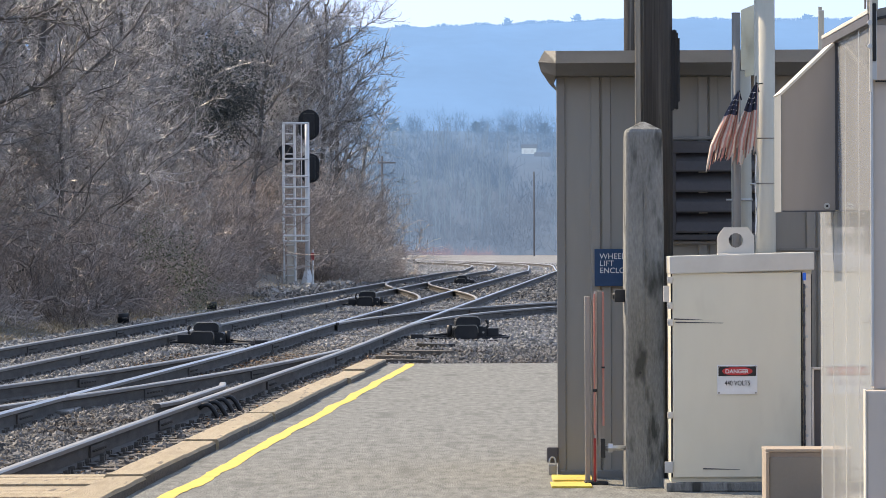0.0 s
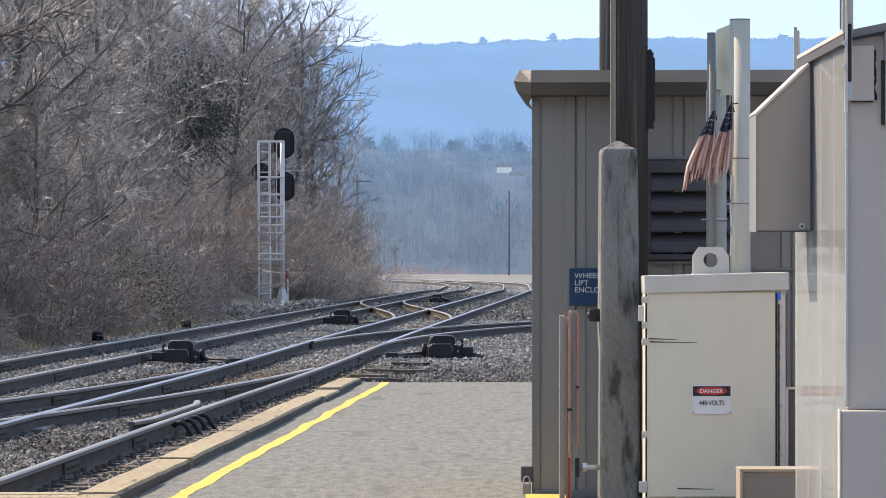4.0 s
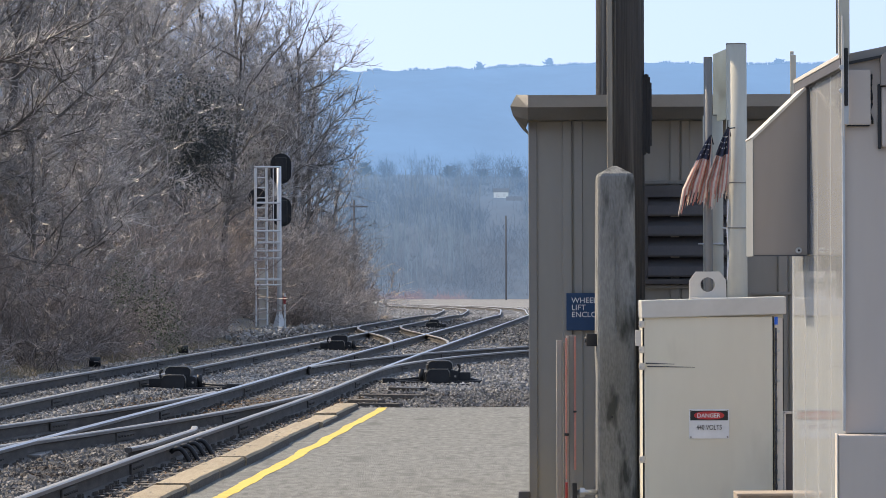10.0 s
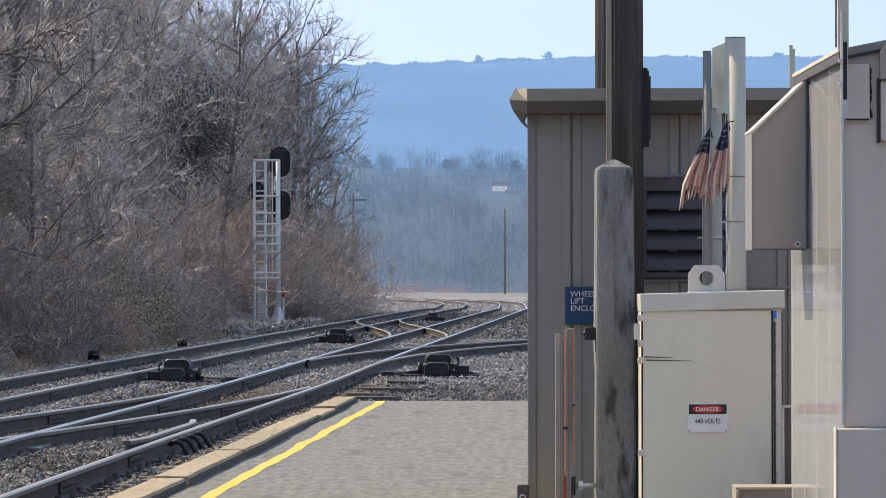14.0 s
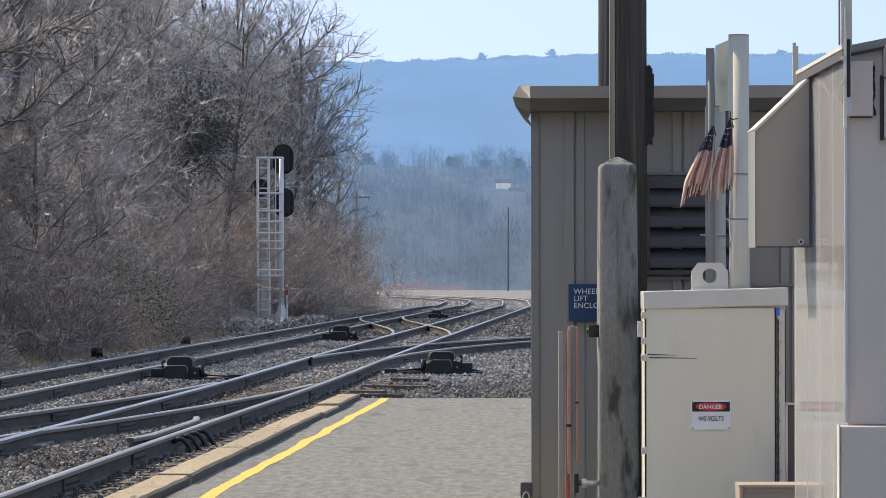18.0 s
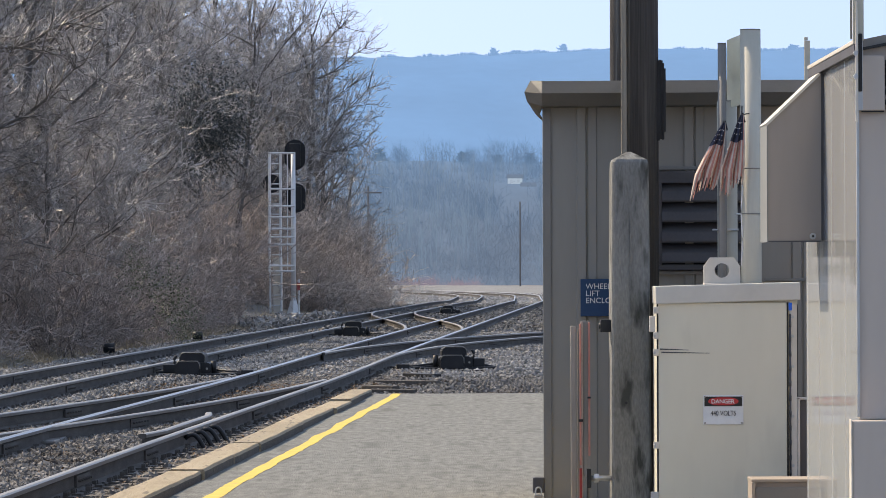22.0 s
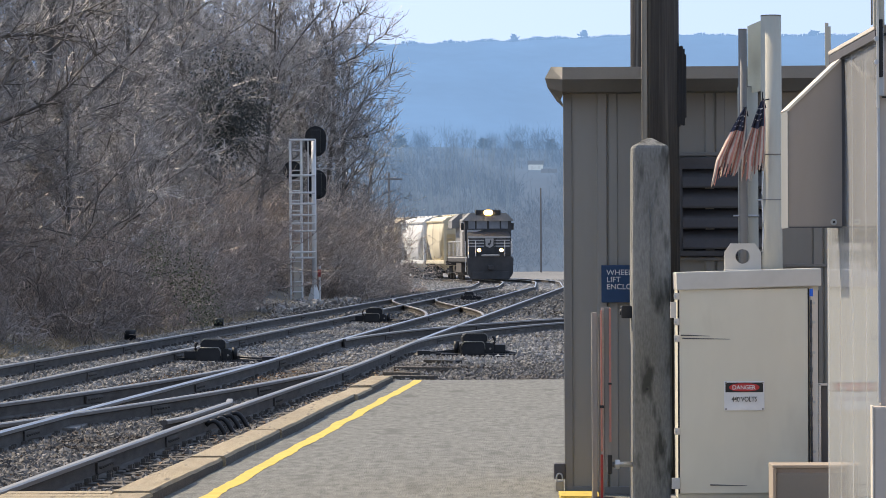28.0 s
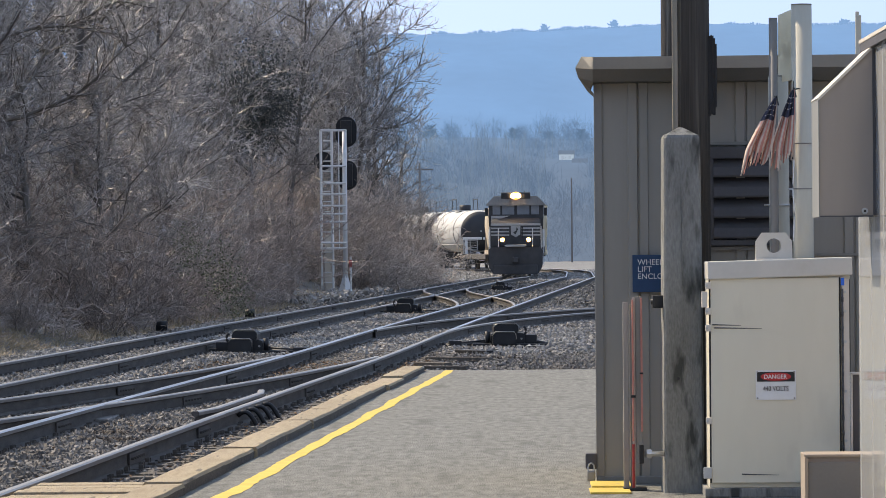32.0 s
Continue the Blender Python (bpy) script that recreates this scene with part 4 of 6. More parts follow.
def ringed(bm, outer, cx, cz, r, y0, y1, n=20):
    """A plate with a round hole: the outline is sampled by angle."""
    def hit(a):
        d = Vector((math.cos(a), math.sin(a)))
        best = None
        for (x0, z0), (x1, z1) in zip(outer, outer[1:] + outer[:1]):
            ex, ez = x1 - x0, z1 - z0
            den = d.x * ez - d.y * ex
            if abs(den) < 1e-9:
                continue
            t = ((x0 - cx) * ez - (z0 - cz) * ex) / den
            u = ((x0 - cx) * d.y - (z0 - cz) * d.x) / den
            if t > 0 and -1e-6 <= u <= 1 + 1e-6 and (best is None or t < best):
                best = t
        return (cx + d.x * best, cz + d.y * best)
    corner = sorted({math.atan2(z - cz, x - cx) % (2 * math.pi) for x, z in outer} | {2 * math.pi * i / n for i in range(n)})
    loops = []
    for y in (y0, y1):
        loops.append(([bm.verts.new((hit(a)[0], y, hit(a)[1])) for a in corner], [bm.verts.new((cx + r * math.cos(a), y, cz + r * math.sin(a))) for a in corner]))
    m = len(corner)
    for i in range(m):
        j = (i + 1) % m
        (o0, i0), (o1, i1) = loops
        for q in ((o0[i], o0[j], i0[j], i0[i]), (o1[i], i1[i], i1[j], o1[j]), (o0[i], o1[i], o1[j], o0[j]), (i0[i], i0[j], i1[j], i1[i])):
            bm.faces.new(q)
    bmesh.ops.recalc_face_normals(bm, faces=bm.faces[:])
    return bm


lug = part("lifting_eye", ringed(eye, outer, 0, 0.088, 0.046, 0.10, 0.135), M_LID, c, "pierced steel lifting eye")
lug.matrix_basis = pose(0.417, 0, 1.485)
simple("eye_foot", M_CAP, c, 0.30, 0.54, 0.06, 0.18, 1.478, 1.492, 0.003)

d = thing("warning_sign", pose(1.675, 28.283, 0.7015), "white danger sign with red oval on the cabinet door", "sign")
simple("panel", M_WHITE, d, -0.1256, 0.1256, -0.002, 0.004, -0.092, 0.092, 0.0015)
simple("border", M_INK, d, -0.118, 0.118, -0.0035, -0.002, 0.022, 0.083, 0.0005)
bm = bmesh.new()
prism(bm, [(0.095 * math.copysign(abs(math.cos(a)) ** 0.7, math.cos(a)), 0.053 + 0.025 * math.sin(a)) for a in np.linspace(0, 2 * math.pi, 28, endpoint=False)], "y", -0.005, -0.0035)
part("oval", bm, M_RED, d)
letters("lettering", "DANGER", 0.036, M_WHITE, d, pose(-0.076, -0.0062, 0.0405, 90, 0, 0), bold=0.0006)
letters("lettering", "440 VOLTS", 0.040, M_INK, d, pose(-0.080, -0.0045, -0.036, 90, 0, 0) @ Matrix.Diagonal((0.84, 1.1, 1, 1)))
for x, z in ((-0.115, 0.082), (0.115, 0.082), (-0.115, -0.082), (0.115, -0.082)):
    part("screw", tube(bmesh.new(), (x, -0.006, z), (x, -0.001, z), 0.006, 0.006, 8), M_DULL, d)

# ---- pipes of the lift, with flags ----
for x, y, r, top, lab in ((1.736, 28.99, 0.0275, 3.026, "slim taupe steel upright"), (1.775, 29.13, 0.065, 2.66, "grey steel pipe with a bleached sheet-metal sleeve at its top"), (1.909, 28.85, 0.0655, 3.106, "stout galvanised steel pipe with seam rings")):
    q = thing("steel_pipe", pose(x, y, 0), lab, "pipe", "lift pipes")
    part("shaft", tube(bmesh.new(), (-0.015 if r > 0.03 else -0.018, 0, 0), (-0.02, 0, top), r, r, 28), M_PIPE if r > 0.03 else M_TRIM, q)
    part("end_cap", tube(bmesh.new(), (-0.02, 0, top), (-0.02, 0, top + 0.006), r * 1.02, r * 0.98, 28), M_TRIM, q)
    if top == 2.66:
        # a curved sheet wrapped round the pipe, cut on the slant
        bm = bmesh.new()
        rows = []
        for k in range(25):
            w = math.pi * (1.225 + 0.235 * k / 24)
            cx, cy = 0.10 + 0.16 * math.cos(w), 0.066 + 0.16 * math.sin(w)
            rows.append((bm.verts.new((cx, cy, 2.622 + 0.20 * cx)), bm.verts.new((cx, cy, 3.062 + 0.40 * cx))))
        for u, v in zip(rows, rows[1:]):
            bm.faces.new((u[0], v[0], v[1], u[1]))
        bmesh.ops.solidify(bm, geom=bm.faces[:], thickness=0.003)
        bmesh.ops.recalc_face_normals(bm, faces=bm.faces[:])
        part("sleeve", bm, M_PLATE, q, "sun-bleached cream sleeve")
        for dx, z, w, h in ((0.012, 2.80, 0.012, 0.075), (0.030, 2.74, 0.010, 0.09), (0.048, 2.78, 0.008, 0.11), (0.062, 2.92, 0.006, 0.06)):
            simple("faded_mark", M_PIPE, q, dx, dx + w, -0.092 + 0.42 * (0.072 - dx), -0.080 + 0.42 * (0.072 - dx), z, z + h, 0)
    if top == 3.106:
        for z in (2.218, 1.930):
            part("seam_ring", tube(bmesh.new(), (-0.018, 0, z), (-0.018, 0, z + 0.008), r * 1.03, r * 1.03, 28), M_TRIM, q)
        part("band_screw", tube(bmesh.new(), (-0.115, -0.02, 1.932), (-0.05, -0.02, 1.932), 0.006, 0.006, 8), M_GALV, q)
for x, y, z0, z1, mat, lab in ((1.826, 28.775, 2.12, 2.62, M_INK, "black cord hanging beside the pipes"), (1.826, 28.775, 1.60, 2.115, M_WHITE, "white cord tied off below the black one"), (1.704, 29.086, 1.62, 2.05, M_WHITE, "short white cord hanging from a clamp")):
    cord = tagged(part("cord", sweep(bmesh.new(), [Vector((0.004 * math.sin(u * 9 + x * 20), 0, z0 + (z1 - z0) * u)) for u in np.linspace(0, 1, 12)], 0.0045, 6), mat), lab, "cord", "cords")
    cord.matrix_basis = pose(x, y, 0)
q = thing("hose_clamp", pose(1.758, 29.13, 1.826), "small steel clamp screwed round the grey pipe", "clamp")
part("band", tube(bmesh.new(), (0, 0, 0), (0, 0, 0.015), 0.069, 0.069, 20), M_GALV, q)
part("screw", tube(bmesh.new(), (-0.10, -0.03, 0.008), (-0.04, -0.05, 0.008), 0.006, 0.006, 8), M_GALV, q)


def flag(m, lean, width, drop, canton, seed, grip, label):
    """A small tattered flag that hangs from its stick: stripes run down it, the star field is at the top."""
    t = thing("flag", m, label, "flag", "flags")
    rg = random.Random(seed)
    bm = bmesh.new()
    nx, nz = 26, 30
    vs = []
    for j in range(nz + 1):
        v = j / nz
        row = []
        for i in range(nx + 1):
            u = i / nx
            spread = 0.10 + 0.90 * min(1, v * 1.5) ** 0.8
            x = (u - 0.78) * width * spread + lean * v ** 1.15
            y = 0.022 * math.sin(u * 15 + 2.2 * v + seed) * min(1, v * 2 + 0.15) + 0.012 * math.sin(u * 31 + 5 * v) * v
            z = -drop * v * (1 - 0.16 * u * v) - 0.02 * math.sin(u * 9 + seed) * v
            row.append(bm.verts.new((x, y, z)))
        vs.append(row)
    fringe = [nz - rg.randint(0, 7) if i % 3 else nz - rg.randint(0, 2) for i in range(nx)]
    for j in range(nz):
        for i in range(nx):
            if j >= fringe[i]:
                continue
            f = bm.faces.new((vs[j][i], vs[j][i + 1], vs[j + 1][i + 1], vs[j + 1][i]))
            f.smooth = True
            blue = j / nz < canton and i < nx * 0.86
            f.material_index = 2 if blue else (0 if (i // 2) % 2 else 1)
    bmesh.ops.delete(bm, geom=[w for w in bm.verts if not w.link_faces], context="VERTS")
    bmesh.ops.solidify(bm, geom=bm.faces[:], thickness=0.0015)
    part("cloth", bm, [M_FLAGRED, M_FLAGWHITE, M_FLAGBLUE], t)
    star = bmesh.new()
    for j in range(3, int(nz * canton), 2):
        for i in range(2 + 2 * ((j // 2) % 2), int(nx * 0.84), 5):
            c0 = vs_pos(width, lean, drop, seed, i / nx, j / nz)
            bmesh.ops.create_circle(star, cap_ends=True, segments=5, radius=0.0036, matrix=Matrix.Translation(c0 + Vector((0, -0.006, 0))) @ Matrix.Rotation(math.pi / 2, 4, "X"))
    part("stars", star, M_WHITE, t)
    part("stick", tube(bmesh.new(), (0.015, 0.01, -0.05), (0.0, 0.01, 0.012), 0.005, 0.005, 6), M_BLACK, t)
    part("tie_wire", tube(bmesh.new(), (0, 0.005, 0.0), grip, 0.004, 0.004, 6), M_BLACK, t)
    return t


def vs_pos(width, lean, drop, seed, u, v):
    spread = 0.10 + 0.90 * min(1, v * 1.5) ** 0.8
    return Vector(((u - 0.78) * width * spread + lean * v ** 1.15, 0.022 * math.sin(u * 15 + 2.2 * v + seed) * min(1, v * 2 + 0.15) + 0.012 * math.sin(u * 31 + 5 * v) * v,
                   -drop * v * (1 - 0.16 * u * v) - 0.02 * math.sin(u * 9 + seed) * v))


FLAG_A, FLAG_B = (1.730, 28.90, 2.518), (1.831, 28.72, 2.563)
flag_a = flag(pose(*FLAG_A), -0.085, 0.170, 0.49, 0.30, 1.0, (-0.012, 0.09, 0.01), "small frayed striped flag bleached pink, hanging from a pipe")
flag_b = flag(pose(*FLAG_B), -0.035, 0.150, 0.53, 0.33, 4.0, (0.05, 0.08, 0.01), "small tattered striped flag with dark blue star field")

# ---- equipment shed ----
NEARER = Matrix.Translation((0, 0, EYE)) @ Matrix.Scale(0.8898, 4) @ Matrix.Translation((0, 0, -EYE))
e = thing("equipment_shed", NEARER, "tan steel equipment shed with a glossy ribbed side wall", "shed")
part("front_panel", prism(bmesh.new(), [(2.272, 0.74), (4.6, 0.74), (4.6, 3.26), (2.272, 2.805)], "y", 25.4, 25.46), M_TAN, e)
bm = bmesh.new()
pts = []
for i in range(4):
    y = 25.47 + 0.94 * i
    pts += [(2.273, y), (2.272, y + 0.30), (2.272, y + 0.55), (2.2735, y + 0.86), (2.2715, y + 0.88), (2.2715, y + 0.92)]
pts.append((2.272, 29.24))
prism(bm, pts + [(2.40, 29.24), (2.40, 25.47)], "z", -0.2, 2.80)
part("side_wall", bm, M_PANEL, e, "glossy pale ribbed plastic wall")
simple("rear_panel", M_TAN, e, 2.40, 4.6, 29.14, 29.24, -0.2, 2.80, 0.008)
part("roof", prism(bmesh.new(), [(2.250, 2.802), (4.7, 3.292), (4.7, 3.352), (2.250, 2.862)], "y", 25.37, 28.66), M_TRIM, e)
simple("roof_edge", M_CAP, e, 2.238, 2.249, 25.36, 28.66, 2.845, 2.868, 0.003, "pale folded roof edge")
simple("gutter_strip", M_LOUVER, e, 2.243, 2.2495, 25.36, 28.66, 2.79, 2.844, 0.002)
simple("corner_strip", M_GALV, e, 2.256, 2.271, 25.375, 25.42, 0.75, 2.6, 0.004)
simple("base_box", M_TAN, e, 2.212, 4.6, 25.2, 25.39, -0.2, 0.735, 0.012)
simple("base_edge", M_CAP, e, 2.204, 2.211, 25.19, 25.32, -0.2, 0.742, 0.002)
br = simple("corner_bracket", M_TAN, e, 2.285, 2.415, 25.36, 25.40, 2.47, 2.78, 0.006)
rg = random.Random(2)
crack = [Vector((2.421 + rg.uniform(-0.006, 0.006), 25.392, 2.475 + 0.028 * k)) for k in range(11)]
part("torn_seam", sweep(bmesh.new(), crack, 0.0065, 5), M_INK, e, "dark torn seam")
simple("bracket_edge", M_INK, br, 2.285, 2.41, 25.37, 25.399, 2.462, 2.470, 0.001)
simple("door_seal", M_INK, e, 2.456, 2.475, 25.37, 25.40, 2.335, 2.70, 0.006)
simple("hatch", M_TAN, e, 2.476, 2.9, 25.36, 25.41, 2.345, 2.683, 0.01)
part("hatch_hood", prism(bmesh.new(), [(2.470, 2.690), (2.470, 2.838), (2.482, 2.866), (2.508, 2.884), (2.9, 2.94), (2.9, 2.690)], "y", 25.32, 25.40), M_HOOD, e, "brown folded hood over the hatch")
# Black strip draws the shadow line along the roof trim's lower edge.
part("top_rail", prism(bmesh.new(), [(2.272, 2.806), (4.6, 3.27), (4.6, 3.285), (2.272, 2.821)], "y", 25.35, 25.40), M_INK, e)
mast = thing("antenna_mast", NEARER, "flat grey steel bar bolted to the shed corner", "mast")
simple("bar", M_PIPE, mast, 2.232, 2.294, 25.32, 25.345, 2.86, 5.2, 0.004)
simple("lower_bar", M_GALV, mast, 2.250, 2.288, 25.32, 25.344, 2.47, 2.858, 0.004)
simple("back_bar", M_TRIM, mast, 2.220, 2.231, 25.35, 25.36, 2.87, 5.2, 0.002)
simple("strap", M_BLACK, mast, 2.262, 2.283, 25.30, 25.318, 2.575, 2.90, 0.006)
part("tongue", prism(bmesh.new(), [(2.243, 2.41), (2.259, 2.40), (2.260, 2.9), (2.256, 3.075), (2.248, 3.082), (2.246, 2.9)], "y", 25.295, 25.312), M_CAP, mast, "bright bent steel tongue")
for z in (2.66, 2.79):
    part("bolt", tube(bmesh.new(), (2.246, 25.28, z), (2.246, 25.32, z), 0.015, 0.015, 6), M_GALV, mast)
rod = thing("vent_rod", pose(2.42, 31.0, 2.825), "flat grey steel bar rising behind the shed roof", "rod")
part("stem", box(bmesh.new(), -0.021, 0.019, -0.01, 0.01, 0, 0.32, 0.004), M_PIPE, rod)
part("tip", box(bmesh.new(), -0.021, 0.004, -0.008, 0.008, 0.321, 0.345, 0.004), M_PIPE, rod)

hood = thing("vent_hood", Matrix.Translation((0, 0, EYE)) @ Matrix.Scale(0.988, 4) @ Matrix.Translation((0, 0, -EYE)), "tan sheet-metal vent hood with a sloping sunlit top", "vent hood")
HOOD_FRONT, HOOD_BACK = 25.05, 25.60
# Darker front, paler lid and side: the fall of light put into colour.
bm = bmesh.new()
prism(bm, [(1.735, 1.738), (2.030, 1.738), (2.030, 2.662), (2.022, 2.662), (1.735, 2.392)], "y", HOOD_FRONT, HOOD_BACK)
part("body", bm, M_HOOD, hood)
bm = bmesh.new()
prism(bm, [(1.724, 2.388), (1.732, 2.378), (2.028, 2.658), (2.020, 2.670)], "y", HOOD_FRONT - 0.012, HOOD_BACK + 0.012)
part("sloped_top", bm, M_CAP, hood, "sloping lid in a bright sunlit tone")
simple("outer_side", M_HOODLIT, hood, 1.7295, 1.7345, HOOD_FRONT - 0.006, HOOD_BACK + 0.004, 1.732, 2.383, 0.001, "hood side in a pale sunlit tone")
simple("end_flange", M_LOUVER, hood, 2.031, 2.046, HOOD_FRONT - 0.004, HOOD_FRONT + 0.3, 1.742, 2.668, 0.002)
simple("lower_edge", M_LOUVER, hood, 1.736, 2.028, HOOD_FRONT - 0.005, HOOD_FRONT - 0.001, 1.732, 1.740, 0.001)
part("screw", tube(bmesh.new(), (1.983, HOOD_FRONT - 0.012, 1.764), (1.983, HOOD_FRONT, 1.764), 0.016, 0.018, 12), M_GALV, hood)
part("screw_slot", tube(bmesh.new(), (1.983, HOOD_FRONT - 0.014, 1.764), (1.983, HOOD_FRONT - 0.012, 1.764), 0.007, 0.007, 8), M_INK, hood)

l = thing("ramp_box", pose(0, 0, 0), "low brown steel box, its top lip in a sunlit tone, beside the cabinet", "box")
simple("front", M_HOOD, l, 1.783, 2.38, 27.2, 27.24, 0, 0.30, 0.004)
simple("inset_panel", M_TRIM, l, 1.80, 2.16, 27.185, 27.2, 0.0, 0.27, 0.003)
# Lighter tan carries the sunlight on the top and side.
simple("top", M_TANLIT, l, 1.777, 2.39, 27.18, 27.56, 0.30, 0.318, 0.004)
simple("side", M_TANLIT, l, 1.779, 1.799, 27.17, 27.55, 0, 0.299, 0.004)
st = thing("steel_angle", pose(0, 0, 0), "upright steel angle with a bright edge", "steel angle")
simple("bright_leg", M_GALV, st, 2.118, 2.132, 27.98, 28.02, 0, 0.785, 0.002)
simple("dark_leg", M_LOUVER, st, 2.134, 2.172, 28.0, 28.03, 0, 0.77, 0.002)
simple("top_lip", M_GALV, st, 2.118, 2.176, 27.98, 28.03, 0.772, 0.787, 0.002)

# ---- railway signal ----
sg = thing("railway_signal", pose(-5.90, 165, -0.28), "white ladder-framed railway signal mast with black light heads", "railway signal")
H = 6.08


def bar(name, a, b, r, mat=M_WHITE, parent=None, n=6):
    return part(name, tube(bmesh.new(), a, b, r, r, n), mat, parent or sg)


bar("mast", (0, 0, 0), (0, 0, H), 0.085, n=14)
base = bmesh.new()
tube(base, (0, 0, 0), (0, 0, 0.75), 0.30, 0.09, 4)
part("base_casting", base, M_WHITE, sg)
for x, y in ((-0.86, -0.3), (-0.86, 0.15), (-0.46, -0.3), (-0.46, 0.15)):
    bar("ladder_rail", (x, y, 1.75 if y < 0 else 0.2), (x, y, H), 0.040)
bar("ladder_rail", (-0.20, -0.3, 1.75), (-0.20, -0.3, H), 0.02)
for i in range(15):
    z = 0.5 + i * 0.37
    bar("rung", (-0.80, 0.13, z), (-0.46, 0.13, z), 0.026)
for z in (1.75, 1.95, 2.72, 3.0, 3.30, 3.72, 4.12, 4.75, H - 0.03):
    bar("cage_hoop", (-0.88, -0.3, z), (0.06, -0.3, z), 0.045)
    bar("cage_tie", (-0.88, -0.3, z), (-0.88, 0.17, z), 0.022)
    bar("cage_tie", (0, -0.3, z), (0, 0.1, z), 0.022)
for zc, h, w, x0 in ((6.0, 1.12, 0.77, 0.06), (4.42, 1.08, 0.72, 0.09)):
    bm = bmesh.new()
    out = []
    for k in range(24):
        a = 2 * math.pi * k / 24
        out.append((x0 + w / 2 * math.cos(a), zc + (h / 2 - w / 2) * (1 if math.sin(a) >= 0 else -1) + w / 2 * math.sin(a)))
    prism(bm, out, "y", 0.20, 0.24)
    head = part("target", bm, M_BLACK, sg, "black oblong signal backboard")
    for dz in (-0.25, 0.0, 0.25):
        part("hood", tube(bmesh.new(), (x0, 0.24, zc + dz), (x0, 0.50, zc + dz), 0.12, 0.12, 14), M_BLACK, head)
    simple("lamp_case", M_BLACK, head, x0 - 0.2, x0 + 0.2, 0.02, 0.2, zc - 0.42, zc + 0.42, 0.03)
side_head = part("side_target", tube(bmesh.new(), (-0.80, 0.25, 4.95), (-0.80, 0.30, 4.95), 0.34, 0.34, 18), M_BLACK, sg, "round black backboard of the lower head")
simple("control_box", M_CAP, sg, -0.76, -0.42, 0.2, 0.55, 0.1, 2.25, 0.02, "grey upright control case")
bar("side_post", (0.20, -0.1, 0), (0.20, -0.1, 1.45), 0.03)
simple("red_tag", M_DEEPRED, sg, 0.14, 0.24, -0.16, -0.13, 1.05, 1.32, 0.005)
simple("footing", M_CONCRETE, sg, -0.95, 0.4, -0.45, 0.6, -0.4, 0.05, 0.02)

# ---- bare trees and brush ----


class Sticks:
    """Collects tapered three- or four-sided sticks into one mesh."""

    def __init__(self):
        self.v, self.f = [], []

    def add(self, a, b, r0, r1, n=3):
        d = (b - a)
        if d.length < 1e-5:
            return
        d.normalize()
        s = d.orthogonal().normalized()
        t = d.cross(s)
        i = len(self.v)
        for c, r in ((a, r0), (b, r1)):
            for k in range(n):
                w = 2 * math.pi * k / n
                self.v.append(c + s * (r * math.cos(w)) + t * (r * math.sin(w)))
        for k in range(n):
            self.f.append((i + k, i + (k + 1) % n, i + n + (k + 1) % n, i + n + k))

    def mesh(self, name, mat):
        me = bpy.data.meshes.new(name)
        me.from_pydata([tuple(v) for v in self.v], [], self.f)
        me.materials.append(mat)
        return me


def turned(d, rg, amount):
    return (d + Vector((rg.gauss(0, amount), rg.gauss(0, amount), rg.gauss(0, amount)))).normalized()


def limb(acc, rg, a, d, length, r0, r1, segs, wander, droop=0.0, n=4):
    """A wandering tapered limb. Returns its points with their directions."""
    pts = [(a, d)]
    for i in range(segs):
        d = turned(d, rg, wander)
        d.z += droop
        d.normalize()
        b = a + d * (length / segs)
        acc.add(a, b, r0 + (r1 - r0) * i / segs, r0 + (r1 - r0) * (i + 1) / segs, n)
        a = b
        pts.append((a, d))
    return pts


